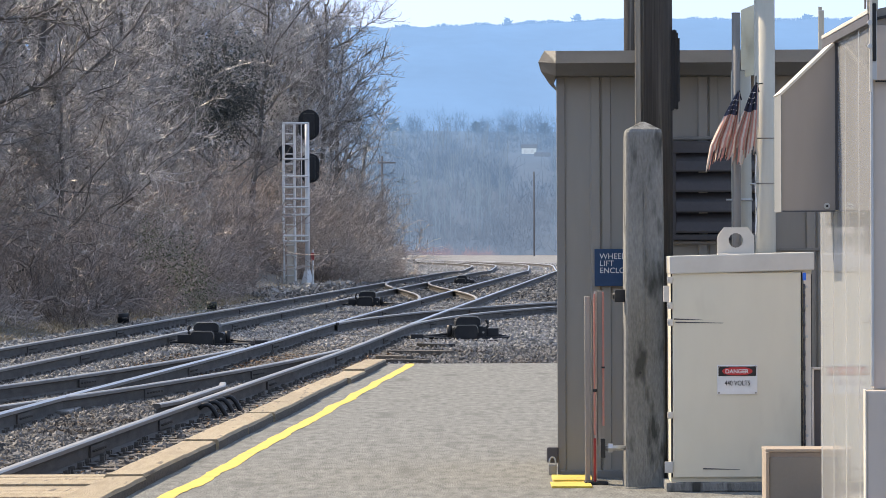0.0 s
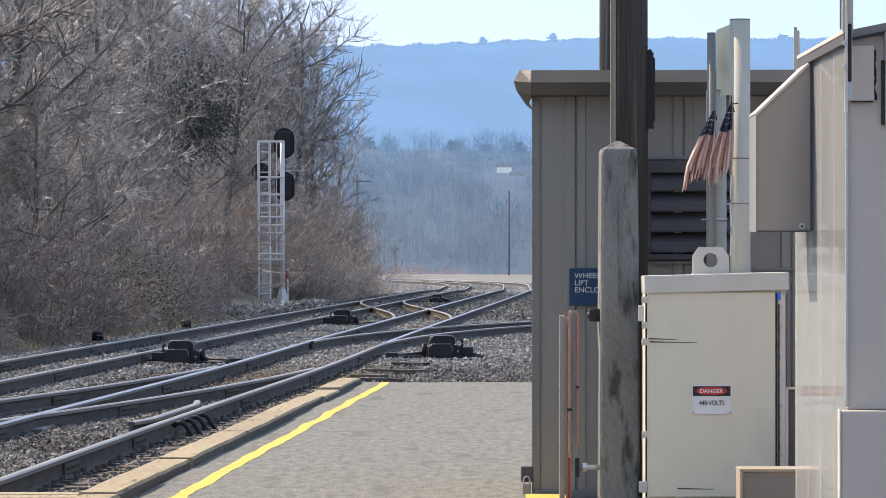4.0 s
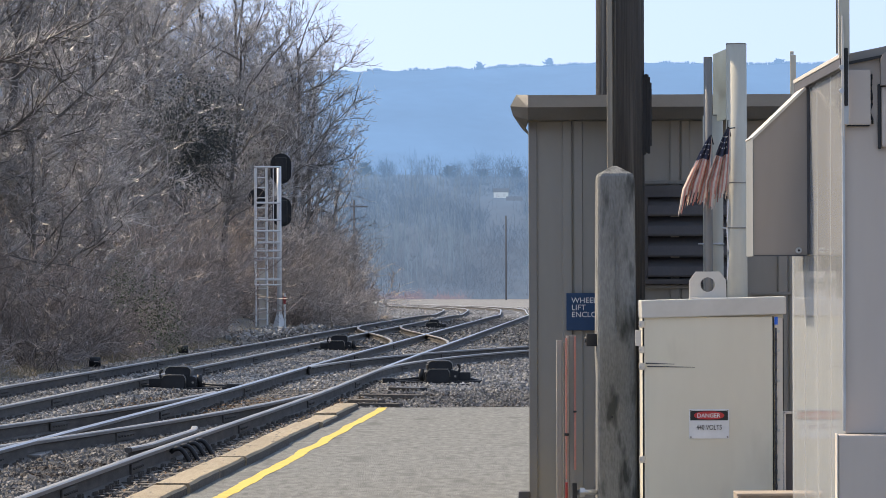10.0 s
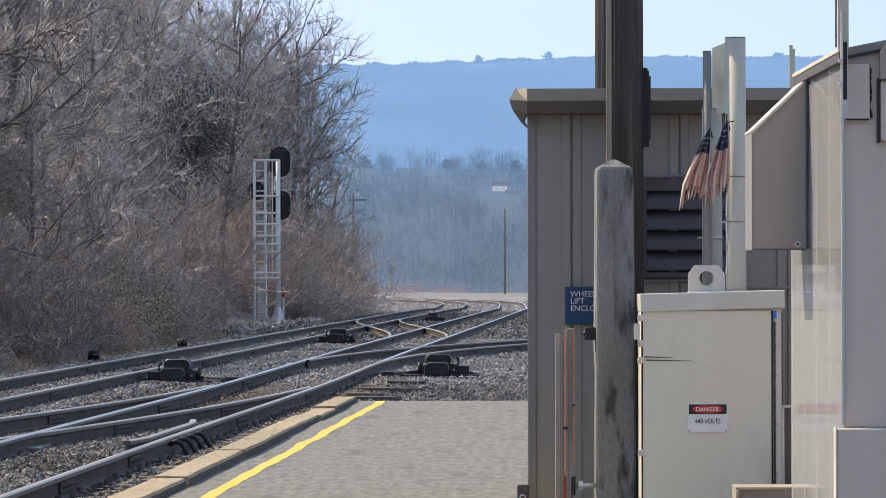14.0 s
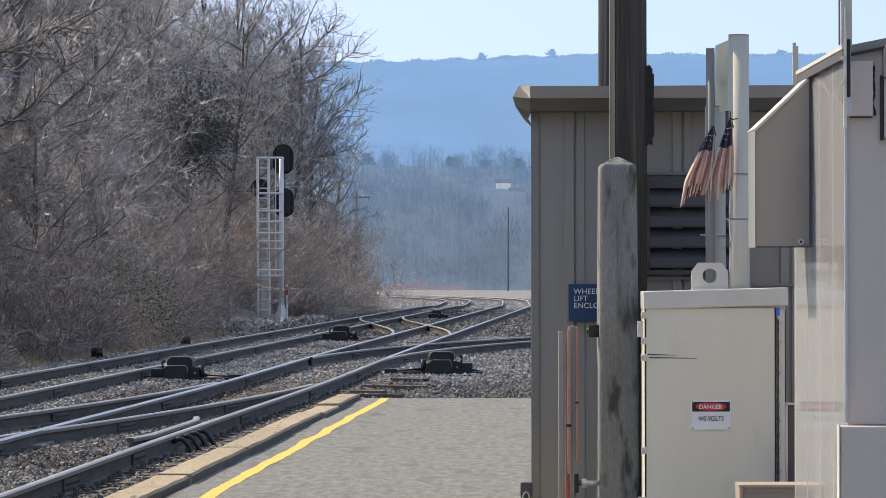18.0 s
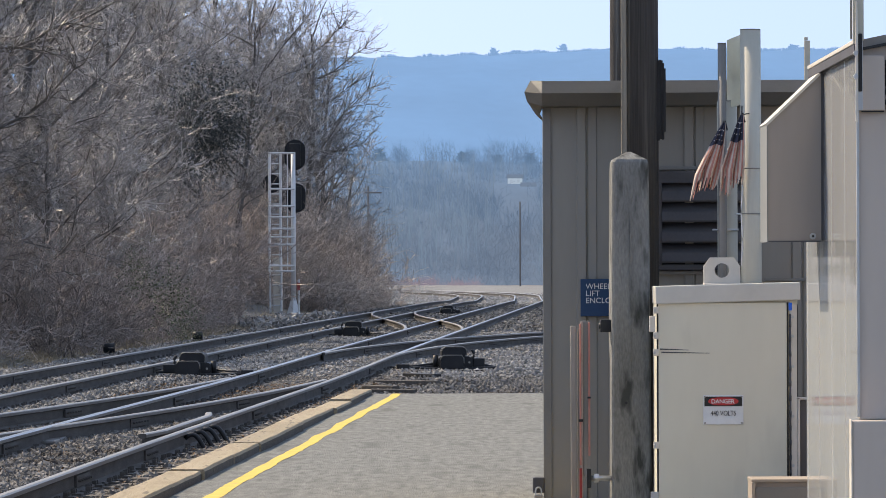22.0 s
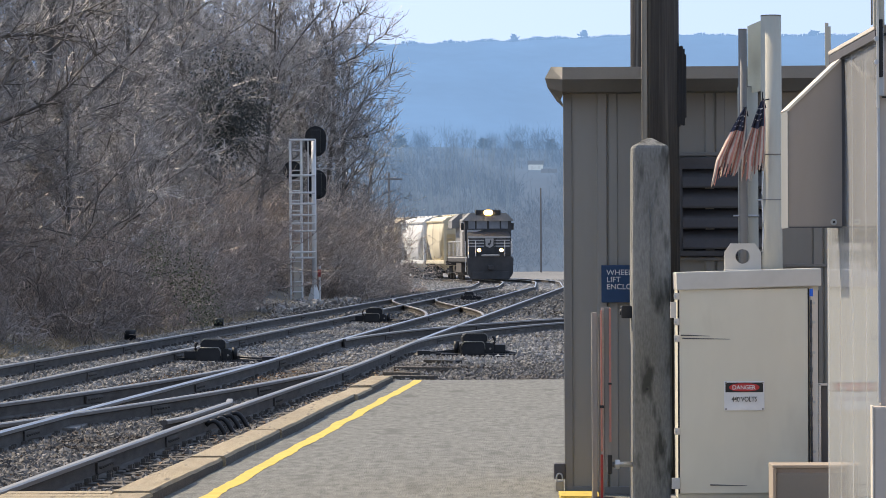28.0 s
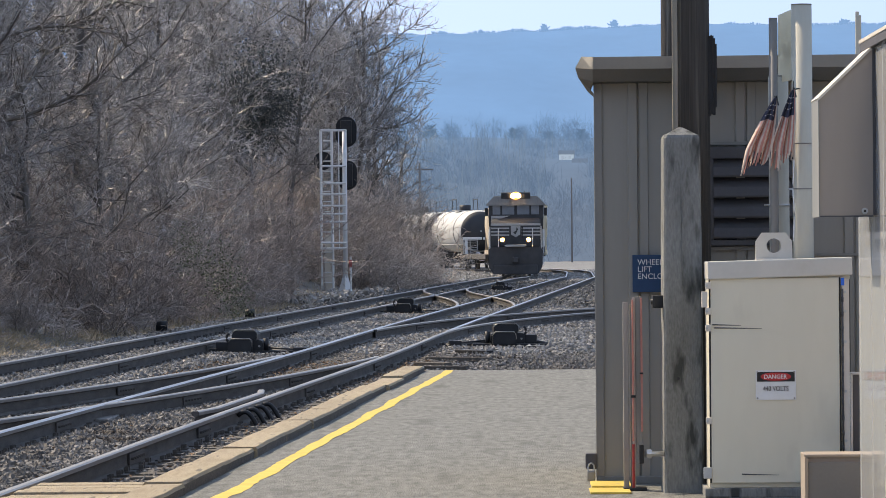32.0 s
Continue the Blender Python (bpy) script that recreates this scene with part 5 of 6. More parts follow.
def tree_meshes(seed, height, limbs, subs, twigs, fine, first=0.15, lean=0.0, up=0.55):
    rg = random.Random(seed)
    bole, wood, crown = Sticks(), Sticks(), Sticks()
    trunk = limb(bole, rg, Vector((0, 0, -0.5)), Vector((lean, 0, 1)).normalized(), height * 0.86, 0.011 * height + 0.03, 0.03, 9, 0.07, 0.04, 8)
    for i in range(limbs):
        f = first + (1 - first) * (i + rg.random()) / limbs
        k = min(len(trunk) - 2, int(f * (len(trunk) - 1)))
        p = trunk[k][0].lerp(trunk[k + 1][0], rg.random())
        az = rg.uniform(0, 2 * math.pi)
        d = Vector((math.cos(az), math.sin(az), rg.uniform(0.25, 1.1) * up * 1.6)).normalized()
        ln = height * rg.uniform(0.24, 0.46) * (1.08 - 0.55 * f)
        r = 0.012 * ln + 0.012
        lp = limb(wood, rg, p, d, ln, r, 0.014, 5, 0.16, 0.06, 4)
        for j in range(subs):
            q, qd = lp[rg.randint(1, 5)]
            sd = turned(qd, rg, 0.55)
            sd.z += 0.15
            sp = limb(wood if j % 3 == 0 else crown, rg, q, sd.normalized(), ln * rg.uniform(0.3, 0.6), 0.012, 0.007, 3, 0.2, 0.05, 3)
            for m in range(twigs):
                u, ud = sp[rg.randint(0, 3)]
                td = turned(ud, rg, 0.6)
                td.z += 0.12
                tl = rg.uniform(0.35, 0.85) * (0.45 + 0.05 * height)
                tp = limb(wood if m % 4 == 1 else crown, rg, u, td.normalized(), tl, 0.0085, 0.006, 3, 0.26, 0.05, 3)
                for o in range(fine):
                    w, wd = tp[rg.randint(0, 3)]
                    fd = turned(wd, rg, 0.6)
                    fl = rg.uniform(0.06, 0.19)
                    c = w + fd * fl
                    crown.add(w, c, 0.0085, 0.007, 3)
                    fd = turned(fd, rg, 0.35)
                    fd.z += 0.35
                    crown.add(c, c + fd.normalized() * fl, 0.007, 0.004, 3)
    return bole.mesh("trunk", M_BARK), wood.mesh("scaffold", M_BARK), crown.mesh("crown", M_TWIG)


def shrub_meshes(seed, height, stems, subs, twigs, mat):
    rg = random.Random(seed)
    crown, wood = Sticks(), Sticks()
    for i in range(stems):
        az, out = rg.uniform(0, 2 * math.pi), rg.random()
        a = Vector((math.cos(az) * out * 0.9, math.sin(az) * out * 0.9, -0.4))
        d = Vector((math.cos(az) * out * 0.55, math.sin(az) * out * 0.55, 1)).normalized()
        lp = limb(wood, rg, a, d, height * rg.uniform(0.5, 1.05), 0.014, 0.006, 6, 0.24, -0.02, 3)
        for j in range(subs):
            q, qd = lp[rg.randint(1, 5)]
            sp = limb(crown, rg, q, turned(qd, rg, 0.6), height * rg.uniform(0.10, 0.28), 0.0085, 0.0055, 3, 0.32, -0.02, 3)
            for m in range(twigs):
                u, ud = sp[rg.randint(0, 3)]
                fd, fl = turned(ud, rg, 0.7), rg.uniform(0.06, 0.2)
                crown.add(u, u + fd * fl, 0.007, 0.0055, 3)
                crown.add(u + fd * fl, u + fd * fl + turned(fd, rg, 0.5) * fl, 0.0055, 0.003, 3)
    return wood.mesh("core", mat), crown.mesh("crown", mat)


def plant(kind, meshes, m, label, category, group):
    t = thing(kind, m, label, category, group)
    for me in meshes:
        kind = me.name.split(".")[0]
        o = new(kind, me)
        o.parent = t
        if kind != "trunk":
            tagged(o, kind="stuff")
    return t


def ground_at(x, y):
    return ground_height(x, y)


TREES = [tree_meshes(11, 11.0, 17, 7, 7, 8), tree_meshes(12, 12.5, 18, 7, 7, 8, 0.22), tree_meshes(13, 9.0, 16, 7, 7, 8, 0.10, 0.12), tree_meshes(14, 13.5, 17, 8, 6, 6, 0.34, 0.03, 0.9), tree_meshes(15, 7.0, 15, 7, 7, 8, 0.06)]
rnd = random.Random(31)
TREE_LABELS = ["bare grey deciduous tree with a tangled crown of twigs", "tall leafless tree with upswept grey branches", "leaning leafless tree thick with fine twigs", "tall slender bare tree with open crown", "low bushy leafless tree beside the tracks"]
OPEN = [tree_meshes(16, 12.0, 14, 6, 5, 4, 0.36, 0.05, 0.75), tree_meshes(17, 8.5, 11, 5, 4, 3, 0.2, 0.1, 0.7)]
TREES += OPEN + [tree_meshes(18, 15.0, 12, 4, 4, 3, 0.40, 0.02, 1.7)]
TREE_LABELS += ["open-crowned bare tree at the end of the wood", "slim bare sapling with few branches", "tall straight bare tree with upright dark stems"]
spots = []
for y, back, k in ((84, 2.5, 4), (90, 4.5, 0), (97, 2.4, 2), (103, 5.0, 1), (108, 2.3, 4), (114, 4.0, 3), (120, 3.4, 2), (126, 5.5, 1), (131, 3.6, 4), (137, 5.2, 0), (143, 4.0, 2), (149, 6.0, 3), (155, 5.2, 0),
                   (161, 6.4, 1), (167, 5.0, 2), (172, 3.4, 3), (178, 3.2, 4), (186, 3.2, 3), (191, 3.6, 0), (195, 3.0, 3), (198, 4.6, 5), (202, 2.2, 5), (207, 2.8, 5), (210, 2.2, 6), (93, 8.0, 3), (106, 9.0, 1), (118, 9.0, 0), (132, 9.5, 3), (146, 10.0, 1), (160, 10.5, 0), (176, 11.0, 3), (188, 9.0, 1),
                   (112, 14.0, 1), (134, 15.0, 3), (156, 16.0, 1), (178, 16.0, 0), (200, 8.5, 3), (92, 3.4, 1), (100, 7.0, 3), (199, 6.2, 5), (204, 4.4, 5), (183, 8.6, 2), (170, 8.0, 0), (150, 8.2, 7), (153, 8.8, 7), (158, 8.0, 7), (163, 9.0, 7), (166, 8.3, 7), (173, 9.2, 7), (179, 8.1, 7)):
    k = 7 if back >= 8 else k
    x = far_x(y) - 2.9 - back
    k2 = 0.86 + 0.26 * rnd.random()
    spots.append((x, y))
    plant("tree", TREES[k], pose(x, y, ground_at(x, y), 0, 0, rnd.uniform(0, 360)) @ Matrix.Scale(k2, 4), TREE_LABELS[k], "tree", "trackside trees")

for x, y, k, s in ((-11.4, 184, 0, 1.3), (-12.6, 192, 1, 1.3), (-13.6, 200, 1, 1.3), (-14.6, 186, 0, 1.4), (-7.6, 196, 5, 1.15), (-7.0, 201, 7, 0.9), (-8.6, 192, 7, 1.0)):
    plant("tree", TREES[k], pose(x, y, ground_at(x, y), 0, 0, y * 13) @ Matrix.Scale(s, 4), TREE_LABELS[k], "tree", "trackside trees")


def reaching_tree(x, y, height, reaches, seed, label):
    """A tree with a few long limbs that reach to given points."""
    rg = random.Random(seed)
    bole, wood, crown = Sticks(), Sticks(), Sticks()
    limb(bole, rg, Vector((0, 0, -0.5)), Vector((0, 0, 1)), height, 0.16, 0.05, 8, 0.05, 0.05, 8)
    for z0, dx, dy, dz, r in reaches:
        a, d = Vector((0, 0, z0)), Vector((dx, dy, dz))
        pts = limb(wood, rg, a, d.normalized(), d.length, r, 0.014, 9, 0.13, 0.02, 5)
        for i in range(26):
            q, qd = pts[rg.randint(2, 9)]
            sp = limb(wood, rg, q, turned(qd, rg, 0.6), rg.uniform(0.5, 1.5), 0.018, 0.008, 4, 0.22, 0.05, 3)
            for j in range(5):
                u, ud = sp[rg.randint(1, 4)]
                tp = limb(crown, rg, u, turned(ud, rg, 0.6), rg.uniform(0.2, 0.6), 0.009, 0.005, 3, 0.25, 0.04, 3)
    plant("tree", (bole.mesh("trunk", M_BARK), wood.mesh("scaffold", M_BARK), crown.mesh("crown", M_TWIG)), pose(x, y, ground_at(x, y)), label, "tree", "trackside trees")


reaching_tree(-11.4, 95, 10, ((3.6, 3.7, -0.5, 2.5, 0.055), (4.0, 4.0, -0.6, 0.5, 0.05), (5.2, 3.2, 0.3, 2.0, 0.04)), 41, "bare tree with long dark crooked limbs")
reaching_tree(-6.4, 194, 12, ((6.3, 2.4, 0.2, 0.8, 0.05), (6.9, 3.0, 0.2, 1.9, 0.045), (9.5, 3.1, 0.2, 0.6, 0.05), (3.6, 2.2, -0.3, 2.4, 0.05), (10.6, 2.2, 0.2, 1.0, 0.04), (8.2, 2.3, 0.2, 0.4, 0.035)), 42, "bare tree reaching thin open branches over the line")
SHRUBS = [shrub_meshes(21, 3.6, 22, 9, 6, M_BRUSH), shrub_meshes(22, 2.6, 26, 9, 6, M_BRUSH), shrub_meshes(23, 4.6, 22, 11, 7, M_BRUSH), shrub_meshes(24, 1.7, 30, 8, 5, M_BRUSH), shrub_meshes(25, 5.4, 46, 14, 8, M_BRUSH), shrub_meshes(26, 8.5, 44, 17, 9, M_TWIG), shrub_meshes(27, 6.5, 40, 17, 9, M_TWIG)]


def recoloured(meshes, mat):
    out = []
    for me in meshes:
        c = me.copy()
        c.name = me.name.split(".")[0]
        c.materials[0] = mat
        out.append(c)
    return tuple(out)


# Same shrubs in the darker tone, to tame the full sun by colour.
DARK_SHRUBS = [recoloured(m, M_DARKBRUSH) for m in SHRUBS[:4]]
SHRUB_LABELS = ["grey leafless thicket on the bank", "brown dry undergrowth at the trackside", "tall grey leafless thicket among the trees", "low brown brush at the foot of the bank", "dense tall leafless thicket at the wood's end", "tall tangled grey saplings leaning towards the line", "leaning grey saplings thick with fine twigs"]
for i in range(118):
    y = 82 + 127 * (i + rnd.random()) / 118
    front = i % 2
    back = rnd.uniform(0.2, 1.8) if front else rnd.uniform(1.8, 6.5)
    if 148 < y < 172 and back < 3.4:
        back += 3.0
    elif 118 < y <= 148 and back < 1.2:
        back += 1.2
    k = rnd.choice((1, 3, 1, 0)) if front else rnd.choice((0, 2, 2, 1))
    x = far_x(y) - 3.0 - back
    m = pose(x, y, ground_at(x, y), 0, 0, rnd.uniform(0, 360)) @ Matrix.Scale(rnd.uniform(0.8, 1.25), 4)
    if y > 93 or x < -9.6:
        plant("shrub", DARK_SHRUBS[k] if y < 176 else SHRUBS[k], m, SHRUB_LABELS[k], "shrub", "trackside brush")

for y, back, k, sc in ((184, 2.2, 2, 1.1), (188, 1.0, 0, 1.1), (192, 2.0, 2, 1.0), (196, 0.9, 2, 0.95), (200, 2.0, 2, 0.7), (202, 1.7, 2, 0.55), (205, 2.4, 2, 0.6), (207, 2.3, 1, 1.1), (209, 2.8, 0, 0.6), (199, 1.8, 2, 0.65), (204, 2.9, 2, 0.7), (197, 2.4, 2, 1.0), (206, 2.5, 4, 0.52), (203, 2.4, 4, 0.58), (200, 2.5, 4, 0.68), (197, 1.9, 4, 0.95), (205, 3.4, 4, 0.75), (201, 3.5, 4, 0.85), (194, 1.7, 4, 0.9), (191, 2.6, 4, 0.85), (195, 2.9, 4, 0.8), (199, 1.5, 4, 0.5), (202, 1.5, 4, 0.42), (205, 1.7, 4, 0.40), (207, 2.0, 4, 0.42), (188, 1.9, 4, 0.8), (184, 1.6, 4, 0.75), (176, 3.4, 2, 1.1), (180, 1.4, 0, 1.1)):
    x = far_x(y) - 3.0 - back
    plant("shrub", SHRUBS[k], pose(x, y, ground_at(x, y), 0, 0, rnd.uniform(0, 360)) @ Matrix.Scale(sc, 4), SHRUB_LABELS[k], "shrub", "trackside brush")

for i in range(12):
    y = 172 + i * 2.8
    x = far_x(y) - 3.0 - 2.2 - 4.0 * ((i * 7) % 12) / 12
    plant("shrub", SHRUBS[2], pose(x, y, ground_at(x, y), 0, 0, i * 77 + 190) @ Matrix.Scale(1.15, 4), SHRUB_LABELS[2], "shrub", "trackside brush")

# leaning saplings that close the wood behind and between the trees
rnd = random.Random(52)
for i in range(48):
    y = 84 + 124 * (i + rnd.random()) / 48
    back = (5.0, 8.0, 11.5)[i % 3] + rnd.uniform(0, 2.5)
    x = far_x(y) - 3.0 - back
    k = 5 if i % 3 else 6
    m = pose(x, y, ground_at(x, y), rnd.uniform(-6, 6), rnd.uniform(4, 20), 0) @ pose(0, 0, 0, 0, 0, rnd.uniform(0, 360)) @ Matrix.Scale(rnd.uniform(0.85, 1.2) * (0.78 if y > 125 else 1.1 if back > 9 else 1.0), 4)
    plant("sapling_thicket", SHRUBS[k], m, SHRUB_LABELS[k], "shrub", "sapling thickets")

# evergreen ivy and briar in the brush
def leaf_clump(seed, n, size, spread, mat):
    rg = np.random.default_rng(seed)
    c = rg.normal(0, 1, (n, 3)) * np.array(spread)
    v, f = [], []
    for p in c:
        a = rg.normal(size=3)
        a /= np.linalg.norm(a)
        b = np.cross(a, rg.normal(size=3))
        b /= np.linalg.norm(b)
        s = size * rg.uniform(0.5, 1.2)
        i = len(v)
        v += [tuple(p - a * s), tuple(p + b * s * 0.5 + np.cross(a, b) * s * 0.15), tuple(p + a * s), tuple(p - b * s * 0.5)]
        f += [(i, i + 1, i + 2), (i, i + 2, i + 3)]
    me = bpy.data.meshes.new("leaves")
    me.from_pydata(v, [], f)
    me.materials.append(mat)
    return me


IVY = leaf_clump(3, 700, 0.07, (0.5, 0.5, 0.75), M_LEAF)
VINE = leaf_clump(8, 4200, 0.055, (0.75, 0.75, 0.7), M_VINE)
for x, y, z, s, lab in ((-6.6, 104, 0.9, 0.55, "green briar climbing in the dry brush"), (-6.3, 106, 0.3, 0.45, "green briar climbing in the dry brush"), (-6.9, 98, 1.5, 0.4, "green briar climbing in the dry brush")):
    plant("ivy", [IVY], pose(x, y, z, 0, 0, y * 7) @ Matrix.Scale(s, 4), lab, "ivy", "ivy")

for x, y, z, s, lab in ((-8.15, 148, 6.9, 1.0, "dark evergreen vine smothering a tree crown"), (-8.75, 148.5, 6.2, 0.8, "dark evergreen vine hanging among bare branches"), (-7.55, 147.5, 6.1, 0.75, "dark evergreen vine hanging among bare branches"), (-8.3, 148, 5.4, 0.7, "dark evergreen vine trailing down a trunk")):
    plant("vine", [VINE], pose(x, y, z, 0, 12, y * 31) @ Matrix.Scale(s, 4), lab, "vine", "vines")

# dead grass and fallen sticks along the bank
straw = Sticks()
rg = random.Random(77)
for i in range(9000):
    y = 78 + 140 * rg.random() ** 1.4
    x = far_x(y) - 2.3 - abs(rg.gauss(0, 0.8)) - (0.5 if y > 90 else rg.random() * 2.5)
    z = ground_at(x, y)
    a = Vector((x, y, z - 0.03))
    straw.add(a, a + Vector((rg.gauss(0, 0.12), rg.gauss(0, 0.12), rg.uniform(0.04, 0.20))), 0.012, 0.003)
for i in range(3600):
    x, y = rg.uniform(-13, -6.4), rg.uniform(82, 94)
    if x > far_x(y) - 2.4:
        continue
    a = Vector((x, y, ground_at(x, y) - 0.02))
    straw.add(a, a + Vector((rg.gauss(0, 0.10), rg.gauss(0, 0.10), rg.uniform(0.02, 0.09))), 0.014, 0.004)
tagged(new("dead_grass", straw.mesh("dead_grass", M_STRAW)), "straw-coloured dead grass along the bank", "grass", kind="stuff")
for i in range(16):
    y = rg.uniform(82, 190)
    x = far_x(y) - rg.uniform(2.0, 3.2)
    st2 = Sticks()
    limb(st2, rg, Vector((0, 0, 0)), Vector((rg.uniform(-1, 1), rg.uniform(-1, 1), rg.uniform(0, 0.5))).normalized(), rg.uniform(0.4, 0.9), 0.022, 0.010, 4, 0.2, 0, 5)
    o = tagged(new("fallen_branch", st2.mesh("fallen_branch", M_STRAW if i % 2 else M_BARK)), "bleached fallen branch on the bank", "branch", "fallen branches")
    o.matrix_basis = pose(x, y, ground_at(x, y) + 0.05)
for i in range(10):
    y = 84 + i * 12.5 + rg.uniform(-3, 3)
    x = far_x(y) - rg.uniform(2.0, 2.7)
    tagged(part("scrap_timber", box(bmesh.new(), -0.1, 0.1, -0.4, 0.4, 0, 0.16, 0.02), M_TIE), "dark old tie end lying on the bank", "scrap").matrix_basis = pose(x, y, ground_at(x, y), 0, 0, rg.uniform(0, 180))

# ---- distance: wooded slope, ridge, poles, house ----


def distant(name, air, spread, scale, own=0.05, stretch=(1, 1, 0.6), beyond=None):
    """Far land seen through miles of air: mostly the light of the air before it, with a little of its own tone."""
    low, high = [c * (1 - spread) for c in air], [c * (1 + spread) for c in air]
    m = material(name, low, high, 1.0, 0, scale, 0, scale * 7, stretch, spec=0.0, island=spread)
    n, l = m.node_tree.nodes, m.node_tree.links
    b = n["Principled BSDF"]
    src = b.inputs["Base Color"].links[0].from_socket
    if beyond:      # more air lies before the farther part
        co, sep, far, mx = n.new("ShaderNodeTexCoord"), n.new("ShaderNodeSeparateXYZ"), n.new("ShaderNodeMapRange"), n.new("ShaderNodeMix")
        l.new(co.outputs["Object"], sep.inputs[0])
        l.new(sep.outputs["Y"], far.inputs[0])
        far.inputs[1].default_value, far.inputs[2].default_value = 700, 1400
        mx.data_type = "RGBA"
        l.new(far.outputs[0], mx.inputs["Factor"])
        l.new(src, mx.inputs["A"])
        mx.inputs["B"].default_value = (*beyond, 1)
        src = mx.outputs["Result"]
    # Haze is painted in: this glow stands for the air's blue light.
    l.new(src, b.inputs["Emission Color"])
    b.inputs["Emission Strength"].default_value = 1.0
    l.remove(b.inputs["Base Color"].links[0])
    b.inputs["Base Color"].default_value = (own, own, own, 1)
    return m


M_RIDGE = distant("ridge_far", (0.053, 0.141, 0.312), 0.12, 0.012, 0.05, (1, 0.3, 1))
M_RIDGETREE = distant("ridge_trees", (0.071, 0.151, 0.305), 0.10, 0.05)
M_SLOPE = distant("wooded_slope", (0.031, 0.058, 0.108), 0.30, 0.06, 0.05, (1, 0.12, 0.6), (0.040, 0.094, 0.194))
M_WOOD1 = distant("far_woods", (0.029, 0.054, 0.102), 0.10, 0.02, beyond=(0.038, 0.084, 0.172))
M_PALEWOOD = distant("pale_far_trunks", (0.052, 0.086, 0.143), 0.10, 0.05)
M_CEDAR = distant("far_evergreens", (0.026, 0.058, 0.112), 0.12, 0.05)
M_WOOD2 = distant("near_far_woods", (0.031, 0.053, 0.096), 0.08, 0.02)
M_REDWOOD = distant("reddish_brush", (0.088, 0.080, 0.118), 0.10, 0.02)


def ridge_top(x):
    return 167 + x * 0.016 + 5 * noise.noise((x * 0.004, 0, 3)) + 1.6 * noise.noise((x * 0.05, 2, 3))


bm = bmesh.new()
xs = [-2600 + i * 12 for i in range(434)]
prev = None
for y, f in ((1500, 0.0), (2100, 0.22), (2700, 0.5), (3200, 0.82), (3500, 1.0), (3600, 1.0), (4200, 0.6)):
    row = [bm.verts.new((x, y + 40 * noise.noise((x * 0.01, y * 0.01, 0)), -2 + f * ridge_top(x) + (8 * noise.noise((x * 0.008, y * 0.008, 7)) if 0 < f < 1 else 0))) for x in xs]
    if prev:
        for i in range(len(xs) - 1):
            bm.faces.new((prev[i], prev[i + 1], row[i + 1], row[i])).smooth = True
    prev = row
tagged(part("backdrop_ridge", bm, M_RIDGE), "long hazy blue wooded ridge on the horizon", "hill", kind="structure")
far_trees = Sticks()
rg = random.Random(9)
for i in range(9000):
    x = rg.uniform(-420, 520)
    z = ridge_top(x) - 4
    h = 4.6 + 2.4 * noise.noise((x * 0.07, 3, 0)) + 1.3 * noise.noise((x * 0.4, 6, 0)) + rg.uniform(0, 0.9)
    far_trees.add(Vector((x, 3540, z)), Vector((x + rg.gauss(0, 0.8), 3540, z + h)), 0.45, 0.12)
for cx, hh in ((31, 4.8), (86, 5.6), (265, 3)):
    for i in range(70):
        x = cx + rg.gauss(0, 1.7)
        z = ridge_top(cx) + rg.uniform(-2, hh * (1 - abs(x - cx) / 8))
        far_trees.add(Vector((x, 3538, z)), Vector((x + rg.gauss(0, 1.2), 3538, z + rg.uniform(0.3, 2))), 0.9, 0.3)
tagged(new("ridge_trees", far_trees.mesh("ridge_trees", M_RIDGETREE)), "ragged line of bare trees along the ridge", "trees", kind="stuff")


def slope_top(x, f):
    return -1 + f * (33 + 4.0 * noise.noise((x * 0.012, 1, 1)))


bm = bmesh.new()
xs = [-500 + i * 8 for i in range(126)]
prev = None
for y, f in ((470, 0.0), (600, 0.10), (800, 0.36), (1000, 0.64), (1200, 0.9), (1300, 1.0), (1420, 0.9)):
    row = [bm.verts.new((x, y, slope_top(x, f))) for x in xs]
    if prev:
        for i in range(len(xs) - 1):
            bm.faces.new((prev[i], prev[i + 1], row[i + 1], row[i])).smooth = True
    prev = row
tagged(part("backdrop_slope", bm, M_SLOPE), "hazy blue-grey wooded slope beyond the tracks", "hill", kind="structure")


def far_wood(name, mat, count, y0, y1, h, r, label, seed, x_of, strokes=85):
    acc = Sticks()
    rg = random.Random(seed)
    for i in range(count):
        y = rg.uniform(y0, y1)
        x = x_of(rg, y)
        if 0.009 < x / y < 0.0185 and 740 < y < 1005:
            continue
        f = max(0.0, min(1.0, (y - 470) / 830)) ** 1.25
        z = slope_top(x, f) - 1.0
        hh = h * rg.uniform(0.6, 1.2)
        a = Vector((x, y, z))
        acc.add(a, a + Vector((rg.gauss(0, 0.5), 0, hh)), r * 1.5, r * 0.6)
        for k in range(strokes):
            q = a + Vector((rg.gauss(0, 0.16 * hh), rg.gauss(0, 0.5), hh * rg.uniform(0.08, 0.72)))
            acc.add(q, q + Vector((rg.gauss(0, 0.12), rg.gauss(0, 0.08), rg.uniform(0.06, 0.30))) * hh, r, r * 0.4)
    tagged(new(name, acc.mesh(name, mat)), label, "woods", kind="stuff")


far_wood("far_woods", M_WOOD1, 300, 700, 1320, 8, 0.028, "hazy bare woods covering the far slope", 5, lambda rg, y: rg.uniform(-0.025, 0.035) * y)
